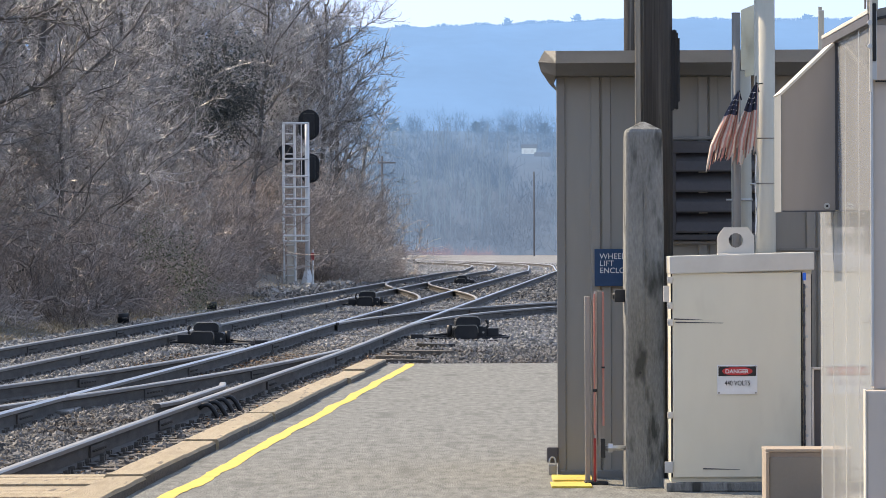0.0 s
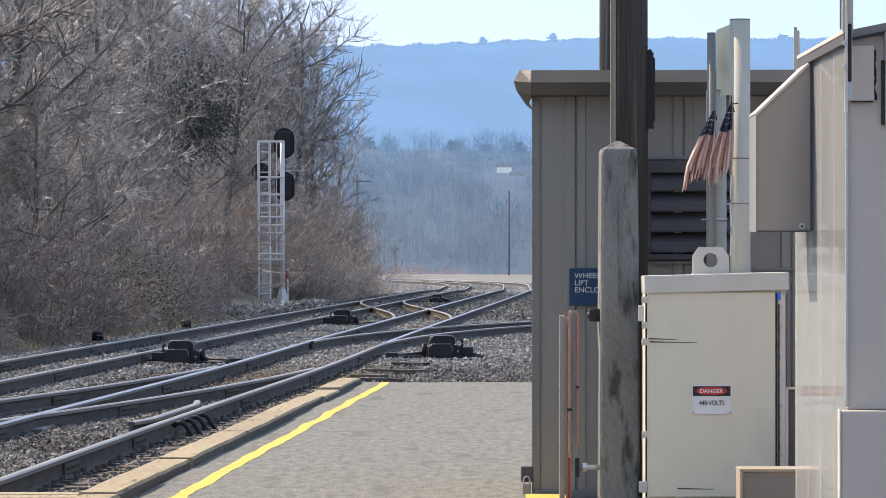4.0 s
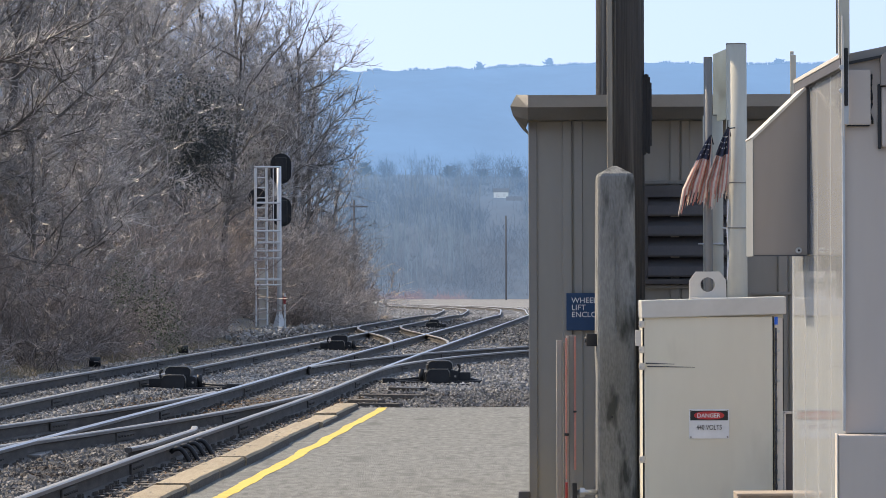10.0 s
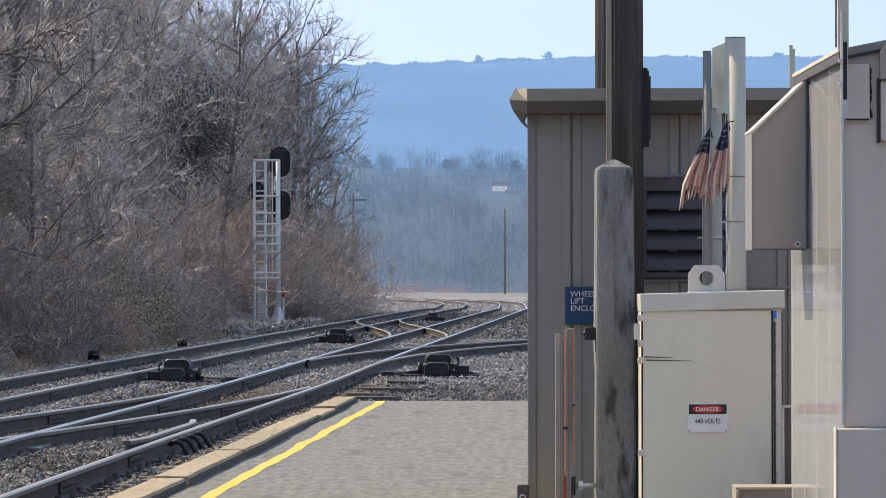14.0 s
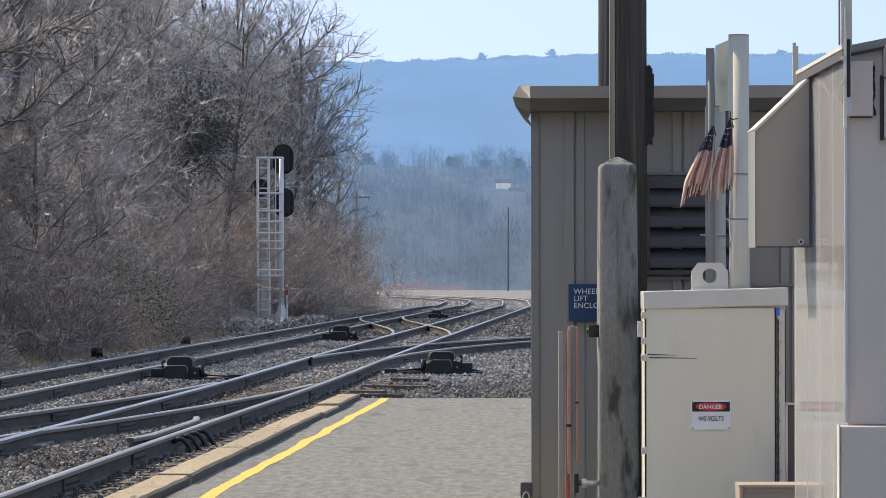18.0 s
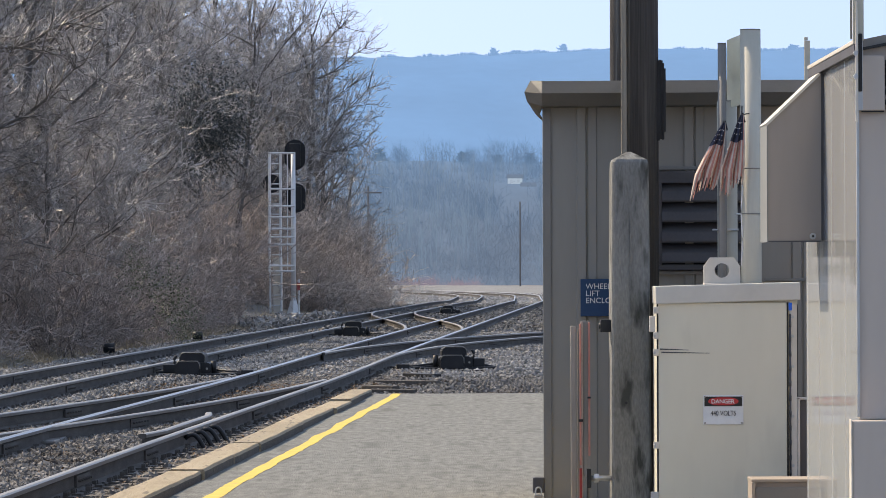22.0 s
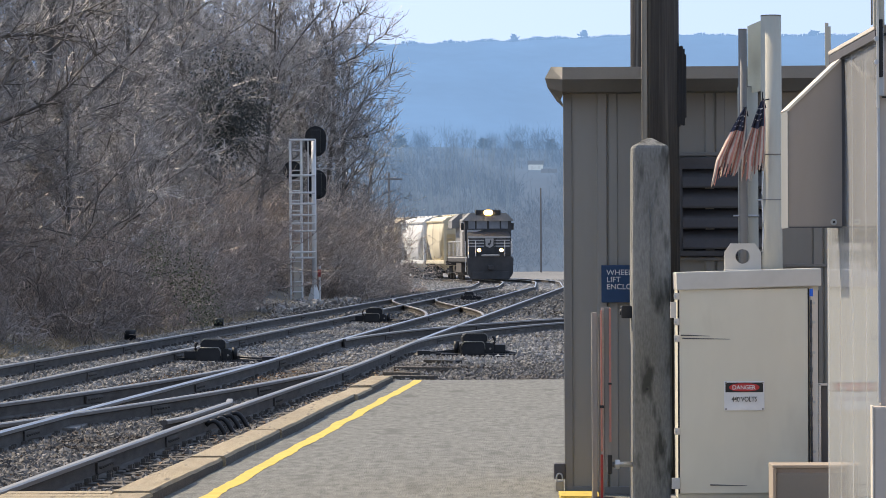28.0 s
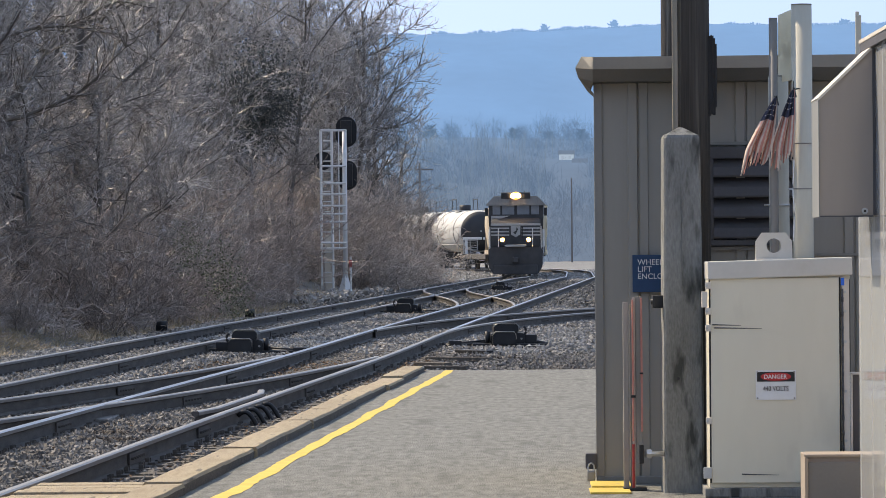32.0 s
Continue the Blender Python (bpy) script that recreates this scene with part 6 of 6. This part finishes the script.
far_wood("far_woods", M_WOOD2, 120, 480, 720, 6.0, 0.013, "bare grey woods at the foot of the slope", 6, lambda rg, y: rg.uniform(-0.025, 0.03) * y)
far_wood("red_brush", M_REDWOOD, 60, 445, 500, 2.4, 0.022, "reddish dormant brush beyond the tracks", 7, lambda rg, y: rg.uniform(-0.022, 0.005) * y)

acc = Sticks()
rg = random.Random(63)
for i in range(420):    # thin pale trunks that stand out of the haze
    y = rg.uniform(520, 1150)
    x = rg.uniform(-0.024, 0.033) * y
    if 0.009 < x / y < 0.0185 and y < 1005:
        continue
    z = slope_top(x, max(0.0, min(1.0, (y - 470) / 830)) ** 1.25) - 0.5
    a = Vector((x, y, z))
    h = rg.uniform(4, 9)
    b = a + Vector((rg.gauss(0, 0.4), 0, h))
    acc.add(a, b, 0.075, 0.03)
    for k in range(7):
        q = a.lerp(b, rg.uniform(0.3, 0.95))
        acc.add(q, q + Vector((rg.gauss(0, 0.7), 0, rg.uniform(0.5, 2.2))), 0.03, 0.012)
tagged(new("pale_trunks", acc.mesh("pale_trunks", M_PALEWOOD)), "thin pale trunks standing in the hazy woods", "woods", kind="stuff")
acc = Sticks()
for cx, w, zc, h in ((2.5, 4.5, 34, 5), (21.5, 3.4, 33.5, 5), (29, 5, 34, 5), (-22, 5, 35, 5), (12.0, 3.0, 34, 4), (36, 6, 33, 5)):
    for i in range(240):
        u, v = rg.gauss(0, 0.4), rg.uniform(0, 1)
        q = Vector((cx + u * w * (1.05 - v), 1290, zc - 5 + v * h))
        acc.add(q, q + Vector((rg.gauss(0, 0.9), 0, rg.uniform(0.2, 0.9))), 0.22, 0.08)
tagged(new("far_evergreens", acc.mesh("far_evergreens", M_CEDAR)), "dark evergreens among the bare trees on the slope", "woods", kind="stuff")

M_FARWALL = distant("hazed_white_wall", (0.128, 0.183, 0.265), 0.10, 1.0)
M_FARPANE = distant("hazed_pane", (0.11, 0.155, 0.23), 0.06, 1.0)
hs = thing("house", pose(13.35, 1000, 20.0) @ Matrix.Scale(0.62, 4), "small white house among the far trees", "house")
simple("wall", M_FARWALL, hs, -2.6, 2.6, 0, 5, -3, 2.0, 0.02)
part("roof", prism(bmesh.new(), [(-0.4, 1.9), (2.5, 3.4), (5.4, 1.9)], "x", -2.9, 2.9), M_SLOPE, hs, "grey gabled roof")
for x in (-1.4, 1.2):
    simple("window", M_FARPANE, hs, x - 0.45, x + 0.45, -0.06, 0, 0.3, 1.4, 0)
hs = thing("house", pose(16.0, 980, 17.2) @ Matrix.Scale(0.7, 4), "pale house half hidden by bare trees", "house")
simple("wall", M_FARWALL, hs, -2.2, 2.2, 0, 5, -3, 2.6, 0.02)
part("roof", prism(bmesh.new(), [(-0.4, 2.5), (2.5, 3.9), (5.4, 2.5)], "x", -2.5, 2.5), M_SLOPE, hs, "grey gabled roof")

M_FARPOLE = distant("hazed_pole", (0.019, 0.023, 0.034), 0.2, 1.0)
for x, y, h in ((6.2, 430, 8.2), (-5.75, 300, 7.4)):
    p = thing("line_pole", pose(x, y, -0.4), "thin weathered trackside line pole", "utility pole", "line poles")
    part("pole", tube(bmesh.new(), (0, 0, 0), (0, 0, h), 0.085, 0.065, 10), M_FARPOLE, p)
    if h < 7.5:
        part("crossarm", box(bmesh.new(), -0.3, 0.9, -0.05, 0.05, h - 0.5, h - 0.40, 0.01), M_FARPOLE, p)

# ---- the train ----
# Each vehicle stands in its own space: x to its side, nose towards -y (at y = 0), z up from the rail tops.


def wheelset(t, y, r=0.48):
    for x in (-0.75, 0.75):
        w = part("wheel", tube(bmesh.new(), (x - 0.065, y, r), (x + 0.065, y, r), r, r, 20), M_BOGIE, t)
    part("axle", tube(bmesh.new(), (-0.7, y, r), (0.7, y, r), 0.08, 0.08, 8), M_BOGIE, t)


def bogie(t, y, axles, r=0.48):
    half = axles[-1] + 0.5
    for x in (-1.02, 1.02):
        bm = bmesh.new()
        prism(bm, [(y - half, 0.42), (y - half + 0.3, 0.62), (y - 0.5, 0.80), (y + 0.5, 0.80), (y + half - 0.3, 0.62), (y + half, 0.42), (y + half - 0.4, 0.36), (y + 0.3, 0.30), (y - 0.3, 0.30), (y - half + 0.4, 0.36)], "x", x - 0.07, x + 0.07)
        f = part("side_frame", bm, M_BOGIE, t)
        for a in axles:
            part("axle_box", box(bmesh.new(), x - 0.12, x + 0.12, y + a - 0.16, y + a + 0.16, r - 0.14, r + 0.16, 0.02), M_BOGIE, f)
    simple("bolster", M_BOGIE, t, -1.0, 1.0, y - 0.25, y + 0.25, 0.62, 0.95, 0.02)
    for a in axles:
        wheelset(t, y + a, r)


def rod(t, a, b, r=0.02, mat=None, name="handrail"):
    return part(name, tube(bmesh.new(), a, b, r, r, 6), mat or M_HOPWHITE, t)


def locomotive():
    t = thing("locomotive", pose(0, 0, 0), "black diesel freight locomotive with white striped nose and lit headlights", "locomotive")
    simple("underframe", M_LOCO, t, -1.5, 1.5, 0.7, 21.9, 1.25, 1.62, 0.03)
    bm = bmesh.new()
    prism(bm, [(-1.25, 0.14), (1.25, 0.14), (1.48, 0.5), (1.52, 1.45), (1.3, 1.62), (-1.3, 1.62), (-1.52, 1.45), (-1.48, 0.5)], "y", 0.25, 0.75)
    part("pilot", bm, M_LOCO, t)
    simple("plow", M_LOCO, t, -1.22, 1.22, 0.12, 0.26, 0.10, 0.62, 0.06)
    simple("anticlimber", M_LOCOGREY, t, -0.55, 0.55, 0.02, 0.25, 1.62, 1.74, 0.03)
    simple("coupler", M_LOCO, t, -0.15, 0.15, -0.35, 0.3, 0.75, 1.05, 0.04)
    simple("walkway_lip", M_LOCOGREY, t, -0.60, 0.60, 0.0, 0.03, 1.66, 1.72, 0.004, "pale worn lip")
    # nose with bevelled brow
    bm = bmesh.new()
    prism(bm, [(1.05, 1.60), (1.0, 2.85), (1.35, 3.05), (2.55, 3.28), (2.55, 1.60)], "x", -1.38, 1.38)
    bmesh.ops.bevel(bm, geom=bm.edges[:], offset=0.06, segments=2, affect="EDGES")
    nose = part("nose", bm, M_LOCO, t)
    simple("nose_band", M_LOCOGREY, nose, -1.38, 1.38, 0.985, 1.02, 2.80, 2.92, 0.004, "broad white band")
    for z in (2.66, 2.47, 2.28):
        for a, b in ((-1.36, -0.36), (0.34, 1.36)):
            simple("nose_stripe", M_LOCOGREY, nose, a, b, 1.005, 1.035, z - 0.045, z + 0.035, 0.003)
    bm = bmesh.new()
    prism(bm, [(-0.27, 2.78), (0.27, 2.78), (0.25, 2.30), (0.0, 2.16), (-0.25, 2.30)], "y", 0.975, 1.03)
    part("nose_emblem", bm, M_LOCOGREY, nose, "plain pale shield")
    bm = bmesh.new()
    prism(bm, [(-0.14, 2.42), (0.02, 2.52), (0.06, 2.72), (0.13, 2.60), (0.08, 2.46), (-0.02, 2.30)], "y", 0.962, 0.976)
    part("emblem_mark", bm, M_LOCO, nose)
    simple("nose_door_gap", M_INK, nose, 0.36, 0.40, 0.985, 1.0, 2.1, 2.78, 0)
    # cab
    bm = bmesh.new()
    prism(bm, [(-1.52, 1.6), (1.52, 1.6), (1.52, 3.95), (1.15, 4.42), (-1.15, 4.42), (-1.52, 3.95)], "y", 2.3, 5.0)
    cab = part("cab", bm, M_LOCO, t)
    for a, b in ((-1.30, -0.86), (0.86, 1.30), (-0.76, -0.08), (0.08, 0.76)):
        simple("windshield", M_CABGLASS, cab, a, b, 2.26, 2.31, 3.42, 3.95, 0.02)
    for x in (-1.53, 1.53):
        simple("side_window", M_CABGLASS, cab, x - 0.012, x + 0.012, 3.1, 4.6, 3.2, 3.85, 0.01)
    bm = bmesh.new()
    prism(bm, [(-1.38, 3.04), (-1.38, 3.36), (-0.30, 3.36)], "y", 2.20, 2.30)
    # Pale triangle: sun on the brow, put into the colour.
    part("brow_panel", bm, M_LOCOGREY, cab, "pale sunlit brow panel")
    part("cab_roof", prism(bmesh.new(), [(-1.66, 3.93), (1.66, 3.93), (1.66, 3.98), (1.2, 4.45), (-1.2, 4.45), (-1.66, 3.98)], "y", 2.12, 5.1), M_LOCOLIT, cab, "roof in a sunlit grey tone")
    simple("headlight_box", M_LOCO, cab, -0.82, 0.82, 2.05, 2.9, 4.30, 4.66, 0.04)
    for x in (-0.62, 0.62):
        simple("number_board", M_INK, cab, x - 0.17, x + 0.17, 2.03, 2.05, 4.36, 4.58, 0.004)
    for x in (-0.13, 0.13):
        part("headlight", tube(bmesh.new(), (x, 1.99, 4.47), (x, 2.06, 4.47), 0.13, 0.13, 16), M_LAMP, t, "lit amber headlight")
    # Added glowing discs, here and at the ditch lights, draw the lamps' halo.
    part("reflector", tube(bmesh.new(), (0, 2.02, 4.47), (0, 2.045, 4.47), 0.22, 0.22, 24), M_HALO, t, "amber glow disc for the halo of the lamp")
    for x in (-0.73, 0.73):
        case = simple("ditch_light_case", M_LOCO, t, x - 0.15, x + 0.15, 0.26, 0.5, 1.86, 2.16, 0.03)
        part("ditch_light", tube(bmesh.new(), (x, 0.20, 2.01), (x, 0.27, 2.01), 0.105, 0.105, 16), M_DITCH, t, "lit amber ditch light")
        part("reflector", tube(bmesh.new(), (x, 0.235, 2.01), (x, 0.255, 2.01), 0.125, 0.125, 20), M_HALO, t, "amber glow disc for the halo of the lamp")
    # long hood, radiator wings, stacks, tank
    # Hood, radiator and cases carry their sunlight in the pale grey.
    simple("hood", M_LOCOLIT, t, -0.98, 0.98, 5.0, 21.2, 1.6, 4.15, 0.06)
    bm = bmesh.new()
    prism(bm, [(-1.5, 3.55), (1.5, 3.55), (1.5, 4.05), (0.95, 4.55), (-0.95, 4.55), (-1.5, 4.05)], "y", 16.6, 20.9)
    part("radiator", bm, M_LOCOLIT, t)
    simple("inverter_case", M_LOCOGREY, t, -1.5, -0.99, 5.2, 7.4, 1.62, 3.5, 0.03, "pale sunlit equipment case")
    simple("blower_case", M_LOCOLIT, t, -1.2, 1.2, 7.6, 10.2, 3.7, 4.42, 0.04)
    simple("exhaust", M_BOGIE, t, -0.5, 0.5, 12.0, 13.2, 4.15, 4.5, 0.03)
    for y0 in (8.2, 10.4, 12.6, 14.8):
        simple("hood_door", M_LOCOLIT, t, -1.0, -0.975, y0, y0 + 1.9, 1.75, 3.6, 0.008)
    simple("side_stripe", M_LOCOGREY, t, -1.505, -1.495, 0.8, 21.8, 1.50, 1.58, 0.002)
    simple("side_lettering", M_LOCOGREY, t, -1.012, -1.002, 8.5, 15.5, 2.55, 3.25, 0.002, "pale block lettering reduced to a bar")
    tk = bmesh.new()
    prism(tk, [(-1.4, 0.55), (-1.1, 0.35), (1.1, 0.35), (1.4, 0.55), (1.4, 1.2), (-1.4, 1.2)], "y", 8.2, 13.8)
    part("fuel_tank", tk, M_BOGIE, t)
    for s in (-1, 1):
        rod(t, (1.46 * s, 5.0, 2.62), (1.46 * s, 21.6, 2.62))
        for k in range(12):
            rod(t, (1.46 * s, 5.1 + k * 1.5, 1.6), (1.46 * s, 5.1 + k * 1.5, 2.62), 0.018)
        rod(t, (1.42 * s, 0.32, 1.5), (1.42 * s, 0.32, 2.75))
        rod(t, (0.95 * s, 0.32, 1.5), (0.95 * s, 0.32, 2.65))
        rod(t, (1.5 * s, 2.2, 0.6), (1.5 * s, 2.2, 2.6), 0.03)
        for k in range(4):
            simple("step", M_LOCOGREY, t, *sorted((1.12 * s, 1.50 * s)), 0.8, 1.3, 0.35 + 0.3 * k, 0.38 + 0.3 * k, 0.005)
        simple("mirror", M_LOCO, t, *sorted((1.56 * s, 1.74 * s)), 2.9, 2.95, 3.35, 3.8, 0.01)
    rod(t, (0.5, 2.4, 4.42), (0.5, 2.4, 4.75), 0.02, M_LOCO, "horn")
    simple("antenna", M_LOCO, t, -0.3, 0.3, 3.4, 4.2, 4.42, 4.58, 0.03)
    for y in (4.0, 18.0):
        bogie(t, y, (-1.85, 0.0, 1.85), 0.53)
    return t


def hopper(mat, label):
    t = thing("hopper_car", pose(0, 0, 0), label, "freight car", "hopper cars")
    n, L = 15, 11.6
    bm = bmesh.new()
    prof = [(0.0, 4.50), (0.75, 4.46), (1.30, 4.32), (1.50, 4.05), (1.60, 3.4), (1.60, 2.4), (1.52, 1.55), (1.35, 1.20), (0.0, 1.15)]
    ring = [(x, z) for x, z in prof] + [(-x, z) for x, z in prof[-2:0:-1]]
    rows = []
    for y, bottom in ((0.9, 3.2), (1.2, 2.9), (3.2, 1.2), (L - 3.2, 1.2), (L - 1.2, 2.9), (L - 0.9, 3.2)):
        rows.append([bm.verts.new((x * (0.98 if y in (0.9, L - 0.9) else 1), y, max(z, bottom))) for x, z in ring])
    for a, b in zip(rows, rows[1:]):
        for i in range(len(ring)):
            bm.faces.new((a[i], a[(i + 1) % len(ring)], b[(i + 1) % len(ring)], b[i])).smooth = True
    bm.faces.new(rows[0])
    bm.faces.new(rows[-1])
    bmesh.ops.remove_doubles(bm, verts=bm.verts[:], dist=0.0005)
    bmesh.ops.recalc_face_normals(bm, faces=bm.faces[:])
    part("body", bm, mat, t)
    for s in (-1, 1):
        bm = bmesh.new()
        prism(bm, [(1.44, 3.98), (1.60, 4.02), (1.62, 4.12), (1.44, 4.16)], "y", 0.5, L - 0.5)
        if s < 0:
            bmesh.ops.scale(bm, vec=(-1, 1, 1), verts=bm.verts[:])
        part("top_chord", bm, mat, t)
        simple("side_sill", mat, t, *sorted((1.34 * s, 1.58 * s)), 0.2, L - 0.2, 1.08, 1.34, 0.02)
        for y in (0.55, L - 0.55):
            simple("end_post", mat, t, *sorted((1.36 * s, 1.54 * s)), y - 0.08, y + 0.08, 1.1, 4.05, 0.01)
        for k in range(9):
            rod(t, (1.36 * s, 0.32, 1.2 + k * 0.33), (0.95 * s, 0.32, 1.2 + k * 0.33), 0.02, M_LOCOGREY, "ladder_rung")
    simple("roof_walk", M_GALV, t, -0.45, 0.45, 0.2, L - 0.2, 4.56, 4.60, 0.004)
    for k in range(5):
        simple("hatch", mat, t, -0.5, 0.5, 1.3 + k * 1.9, 2.5 + k * 1.9, 4.46, 4.57, 0.03)
    for k in range(3):
        y = L / 2 + (k - 1) * 2.6
        bm = bmesh.new()
        v = [bm.verts.new(c) for c in ((-1.3, y - 1.25, 1.2), (1.3, y - 1.25, 1.2), (1.3, y + 1.25, 1.2), (-1.3, y + 1.25, 1.2), (-0.4, y - 0.4, 0.45), (0.4, y - 0.4, 0.45), (0.4, y + 0.4, 0.45), (-0.4, y + 0.4, 0.45))]
        for q in ((0, 1, 5, 4), (1, 2, 6, 5), (2, 3, 7, 6), (3, 0, 4, 7), (4, 5, 6, 7)):
            bm.faces.new([v[i] for i in q])
        part("outlet", bm, mat, t)
    for y in (0.0, L):
        simple("end_sill", M_BOGIE, t, -1.45, 1.45, y - 0.05 if y else 0.0, y + 0.25 if not y else y, 1.0, 1.3, 0.02)
        simple("coupler", M_BOGIE, t, -0.15, 0.15, y - 0.5, y + 0.5, 0.75, 1.05, 0.03)
    simple("centre_sill", M_BOGIE, t, -0.3, 0.3, 0, L, 0.8, 1.15, 0.01)
    for y in (1.9, L - 1.9):
        bogie(t, y, (-0.9, 0.9))
    return t


def tank_car(label, dark_end=True):
    t = thing("tank_car", pose(0, 0, 0), label, "freight car", "tank cars")
    L, R, zc = 16.4, 1.52, 2.72
    bm = bmesh.new()
    n = 36
    rows = []
    for y, r in ((0.75, 0.05), (0.82, 0.75), (1.0, 1.18), (1.25, 1.42), (1.5, R), (L - 1.5, R), (L - 1.25, 1.42), (L - 1.0, 1.18), (L - 0.82, 0.75), (L - 0.75, 0.05)):
        rows.append([bm.verts.new((r * math.cos(2 * math.pi * i / n), y, zc + r * math.sin(2 * math.pi * i / n))) for i in range(n)])
    for k, (a, b) in enumerate(zip(rows, rows[1:])):
        for i in range(n):
            f = bm.faces.new((a[i], a[(i + 1) % n], b[(i + 1) % n], b[i]))
            f.smooth = True
            f.material_index = 1 if k in (0, 1, 2) and dark_end else 0
    bm.faces.new(rows[0])
    bm.faces.new(rows[-1])
    bmesh.ops.recalc_face_normals(bm, faces=bm.faces[:])
    part("tank", bm, [M_TANK, M_TANKDARK], t)
    for y in (4.2, L - 4.2):
        part("band", tube(bmesh.new(), (0, y - 0.12, zc), (0, y + 0.12, zc), R + 0.015, R + 0.015, n), M_TANKDARK, t, "black strap round the tank")
    part("dome", tube(bmesh.new(), (0, L / 2, zc + R - 0.1), (0, L / 2, zc + R + 0.42), 0.42, 0.42, 18), M_TANKDARK, t, "black valve dome")
    simple("top_walk", M_LOCOGREY, t, -0.8, 0.8, L / 2 - 1.1, L / 2 + 1.1, zc + R, zc + R + 0.05, 0.01)
    for s in (-1, 1):
        for y in (L / 2 - 1.05, L / 2 + 1.05):
            rod(t, (0.78 * s, y, zc + R), (0.78 * s, y, zc + R + 0.85), 0.025, M_LOCO)
        rod(t, (0.78 * s, L / 2 - 1.05, zc + R + 0.85), (0.78 * s, L / 2 + 1.05, zc + R + 0.85), 0.025, M_LOCO)
        rod(t, (1.48 * s, 0.4, 1.75), (1.48 * s, L - 0.4, 1.75), 0.03, M_LOCOGREY)
        simple("running_board", M_LOCOGREY, t, *sorted((0.9 * s, 1.5 * s)), 0.1, 2.4, 1.02, 1.10, 0.01)
        for y in (2.2, L - 2.2):
            simple("saddle", M_BOGIE, t, *sorted((0.2 * s, 1.2 * s)), y - 0.4, y + 0.4, 1.0, 1.75, 0.05)
        for k in range(7):
            rod(t, (1.40 * s, 0.18, 1.05 + 0.01 * k + k * 0.16), (0.35 * s, 0.18, 1.05 + k * 0.16), 0.022, M_LOCOGREY, "ladder_rung")
        simple("end_beam", M_HOPWHITE, t, *sorted((0.05 * s, 1.45 * s)), 0.08, 0.2, 2.1, 2.28, 0.02)
        simple("corner_post", M_HOPWHITE, t, *sorted((1.1 * s, 1.3 * s)), 0.05, 0.16, 0.75, 2.1, 0.02)
        for x in (1.38, 0.9, 0.38):
            rod(t, (x * s, 0.18, 0.95), (x * s, 0.18, 2.12), 0.028, M_LOCOGREY, "end_rail")
    for y in (0.0, L):
        simple("end_sill", M_BOGIE, t, -1.5, 1.5, y if not y else y - 0.3, y + 0.3 if not y else y, 0.85, 1.08, 0.02)
        simple("coupler", M_BOGIE, t, -0.15, 0.15, y - 0.5, y + 0.5, 0.72, 1.0, 0.03)
    for y in (2.2, L - 2.2):
        bogie(t, y, (-0.9, 0.9))
    return t


def flat_car():
    t = thing("flat_car", pose(0, 0, 0), "low dark empty flat car coupled between hopper and tank", "freight car")
    L = 14.5
    for k in range(29):
        simple("deck_plank", M_TIE, t, -1.4, 1.4, k * 0.5 + 0.01, k * 0.5 + 0.49, 1.0, 1.07, 0)
    for s in (-1, 1):
        simple("side_sill", M_BOGIE, t, *sorted((1.25 * s, 1.45 * s)), 0, L, 0.72, 1.06, 0.02)
    simple("centre_sill", M_BOGIE, t, -0.3, 0.3, 0, L, 0.65, 1.0, 0.01)
    for y in (0.0, L):
        simple("coupler", M_BOGIE, t, -0.15, 0.15, y - 0.5, y + 0.5, 0.72, 1.0, 0.03)
    for y in (2.2, L - 2.2):
        bogie(t, y, (-0.9, 0.9))
    return t


loco = locomotive()
first_hopper = hopper(M_HOPCREAM, "cream covered hopper car with bulging sides")
first_tank = tank_car("white tank car with black bands and a dark end")
TRAIN = [(loco, 22.6, 4.0, 18.0), (first_hopper, 12.55, 1.9, 9.7), (hopper(M_HOPWHITE, "white covered hopper car with bulging sides"), 12.55, 1.9, 9.7), (hopper(M_HOPTAN, "rust-streaked tan covered hopper car"), 12.55, 1.9, 9.7),
         (flat_car(), 15.5, 2.2, 12.3), (first_tank, 17.6, 2.2, 14.2)]
for i in range(5):
    TRAIN.append((copy_thing(first_tank, pose(0, 0, 0)), 17.6, 2.2, 14.2))
NOSE, SPEED = 48.4, 10.99     # where the nose stands at the end of the shot, metres past the start of the bend; metres a second


def on_track(s_nose, front, rear):
    """Pose of a vehicle whose nose is s_nose along the far track, standing on its two bogies."""
    a, _ = far_line(s_nose + front)
    b, _ = far_line(s_nose + rear)
    d = (b - a).normalized()
    p = a - d * front
    return Matrix.Translation(p) @ Matrix.Rotation(math.atan2(-d.x, d.y), 4, "Z")


def motions():
    at = 0.0
    for car, pitch, front, rear in TRAIN:
        walk(car, [(t, on_track(NOSE + SPEED * (32 - t) + at, front, rear)) for t in range(33)])
        at += pitch
    # the flags stir in the wind
    for f, place, sway, phase in ((flag_a, FLAG_A, 1.6, 0.0), (flag_b, FLAG_B, 1.2, 1.3)):
        walk(f, [(t * 0.5, pose(*place, 1.5 * math.sin(t * 0.9 + phase), sway * math.sin(t * 0.61 + phase) + 0.5 * math.sin(t * 1.7), 2 * math.sin(t * 0.8))) for t in range(65)])


motions()
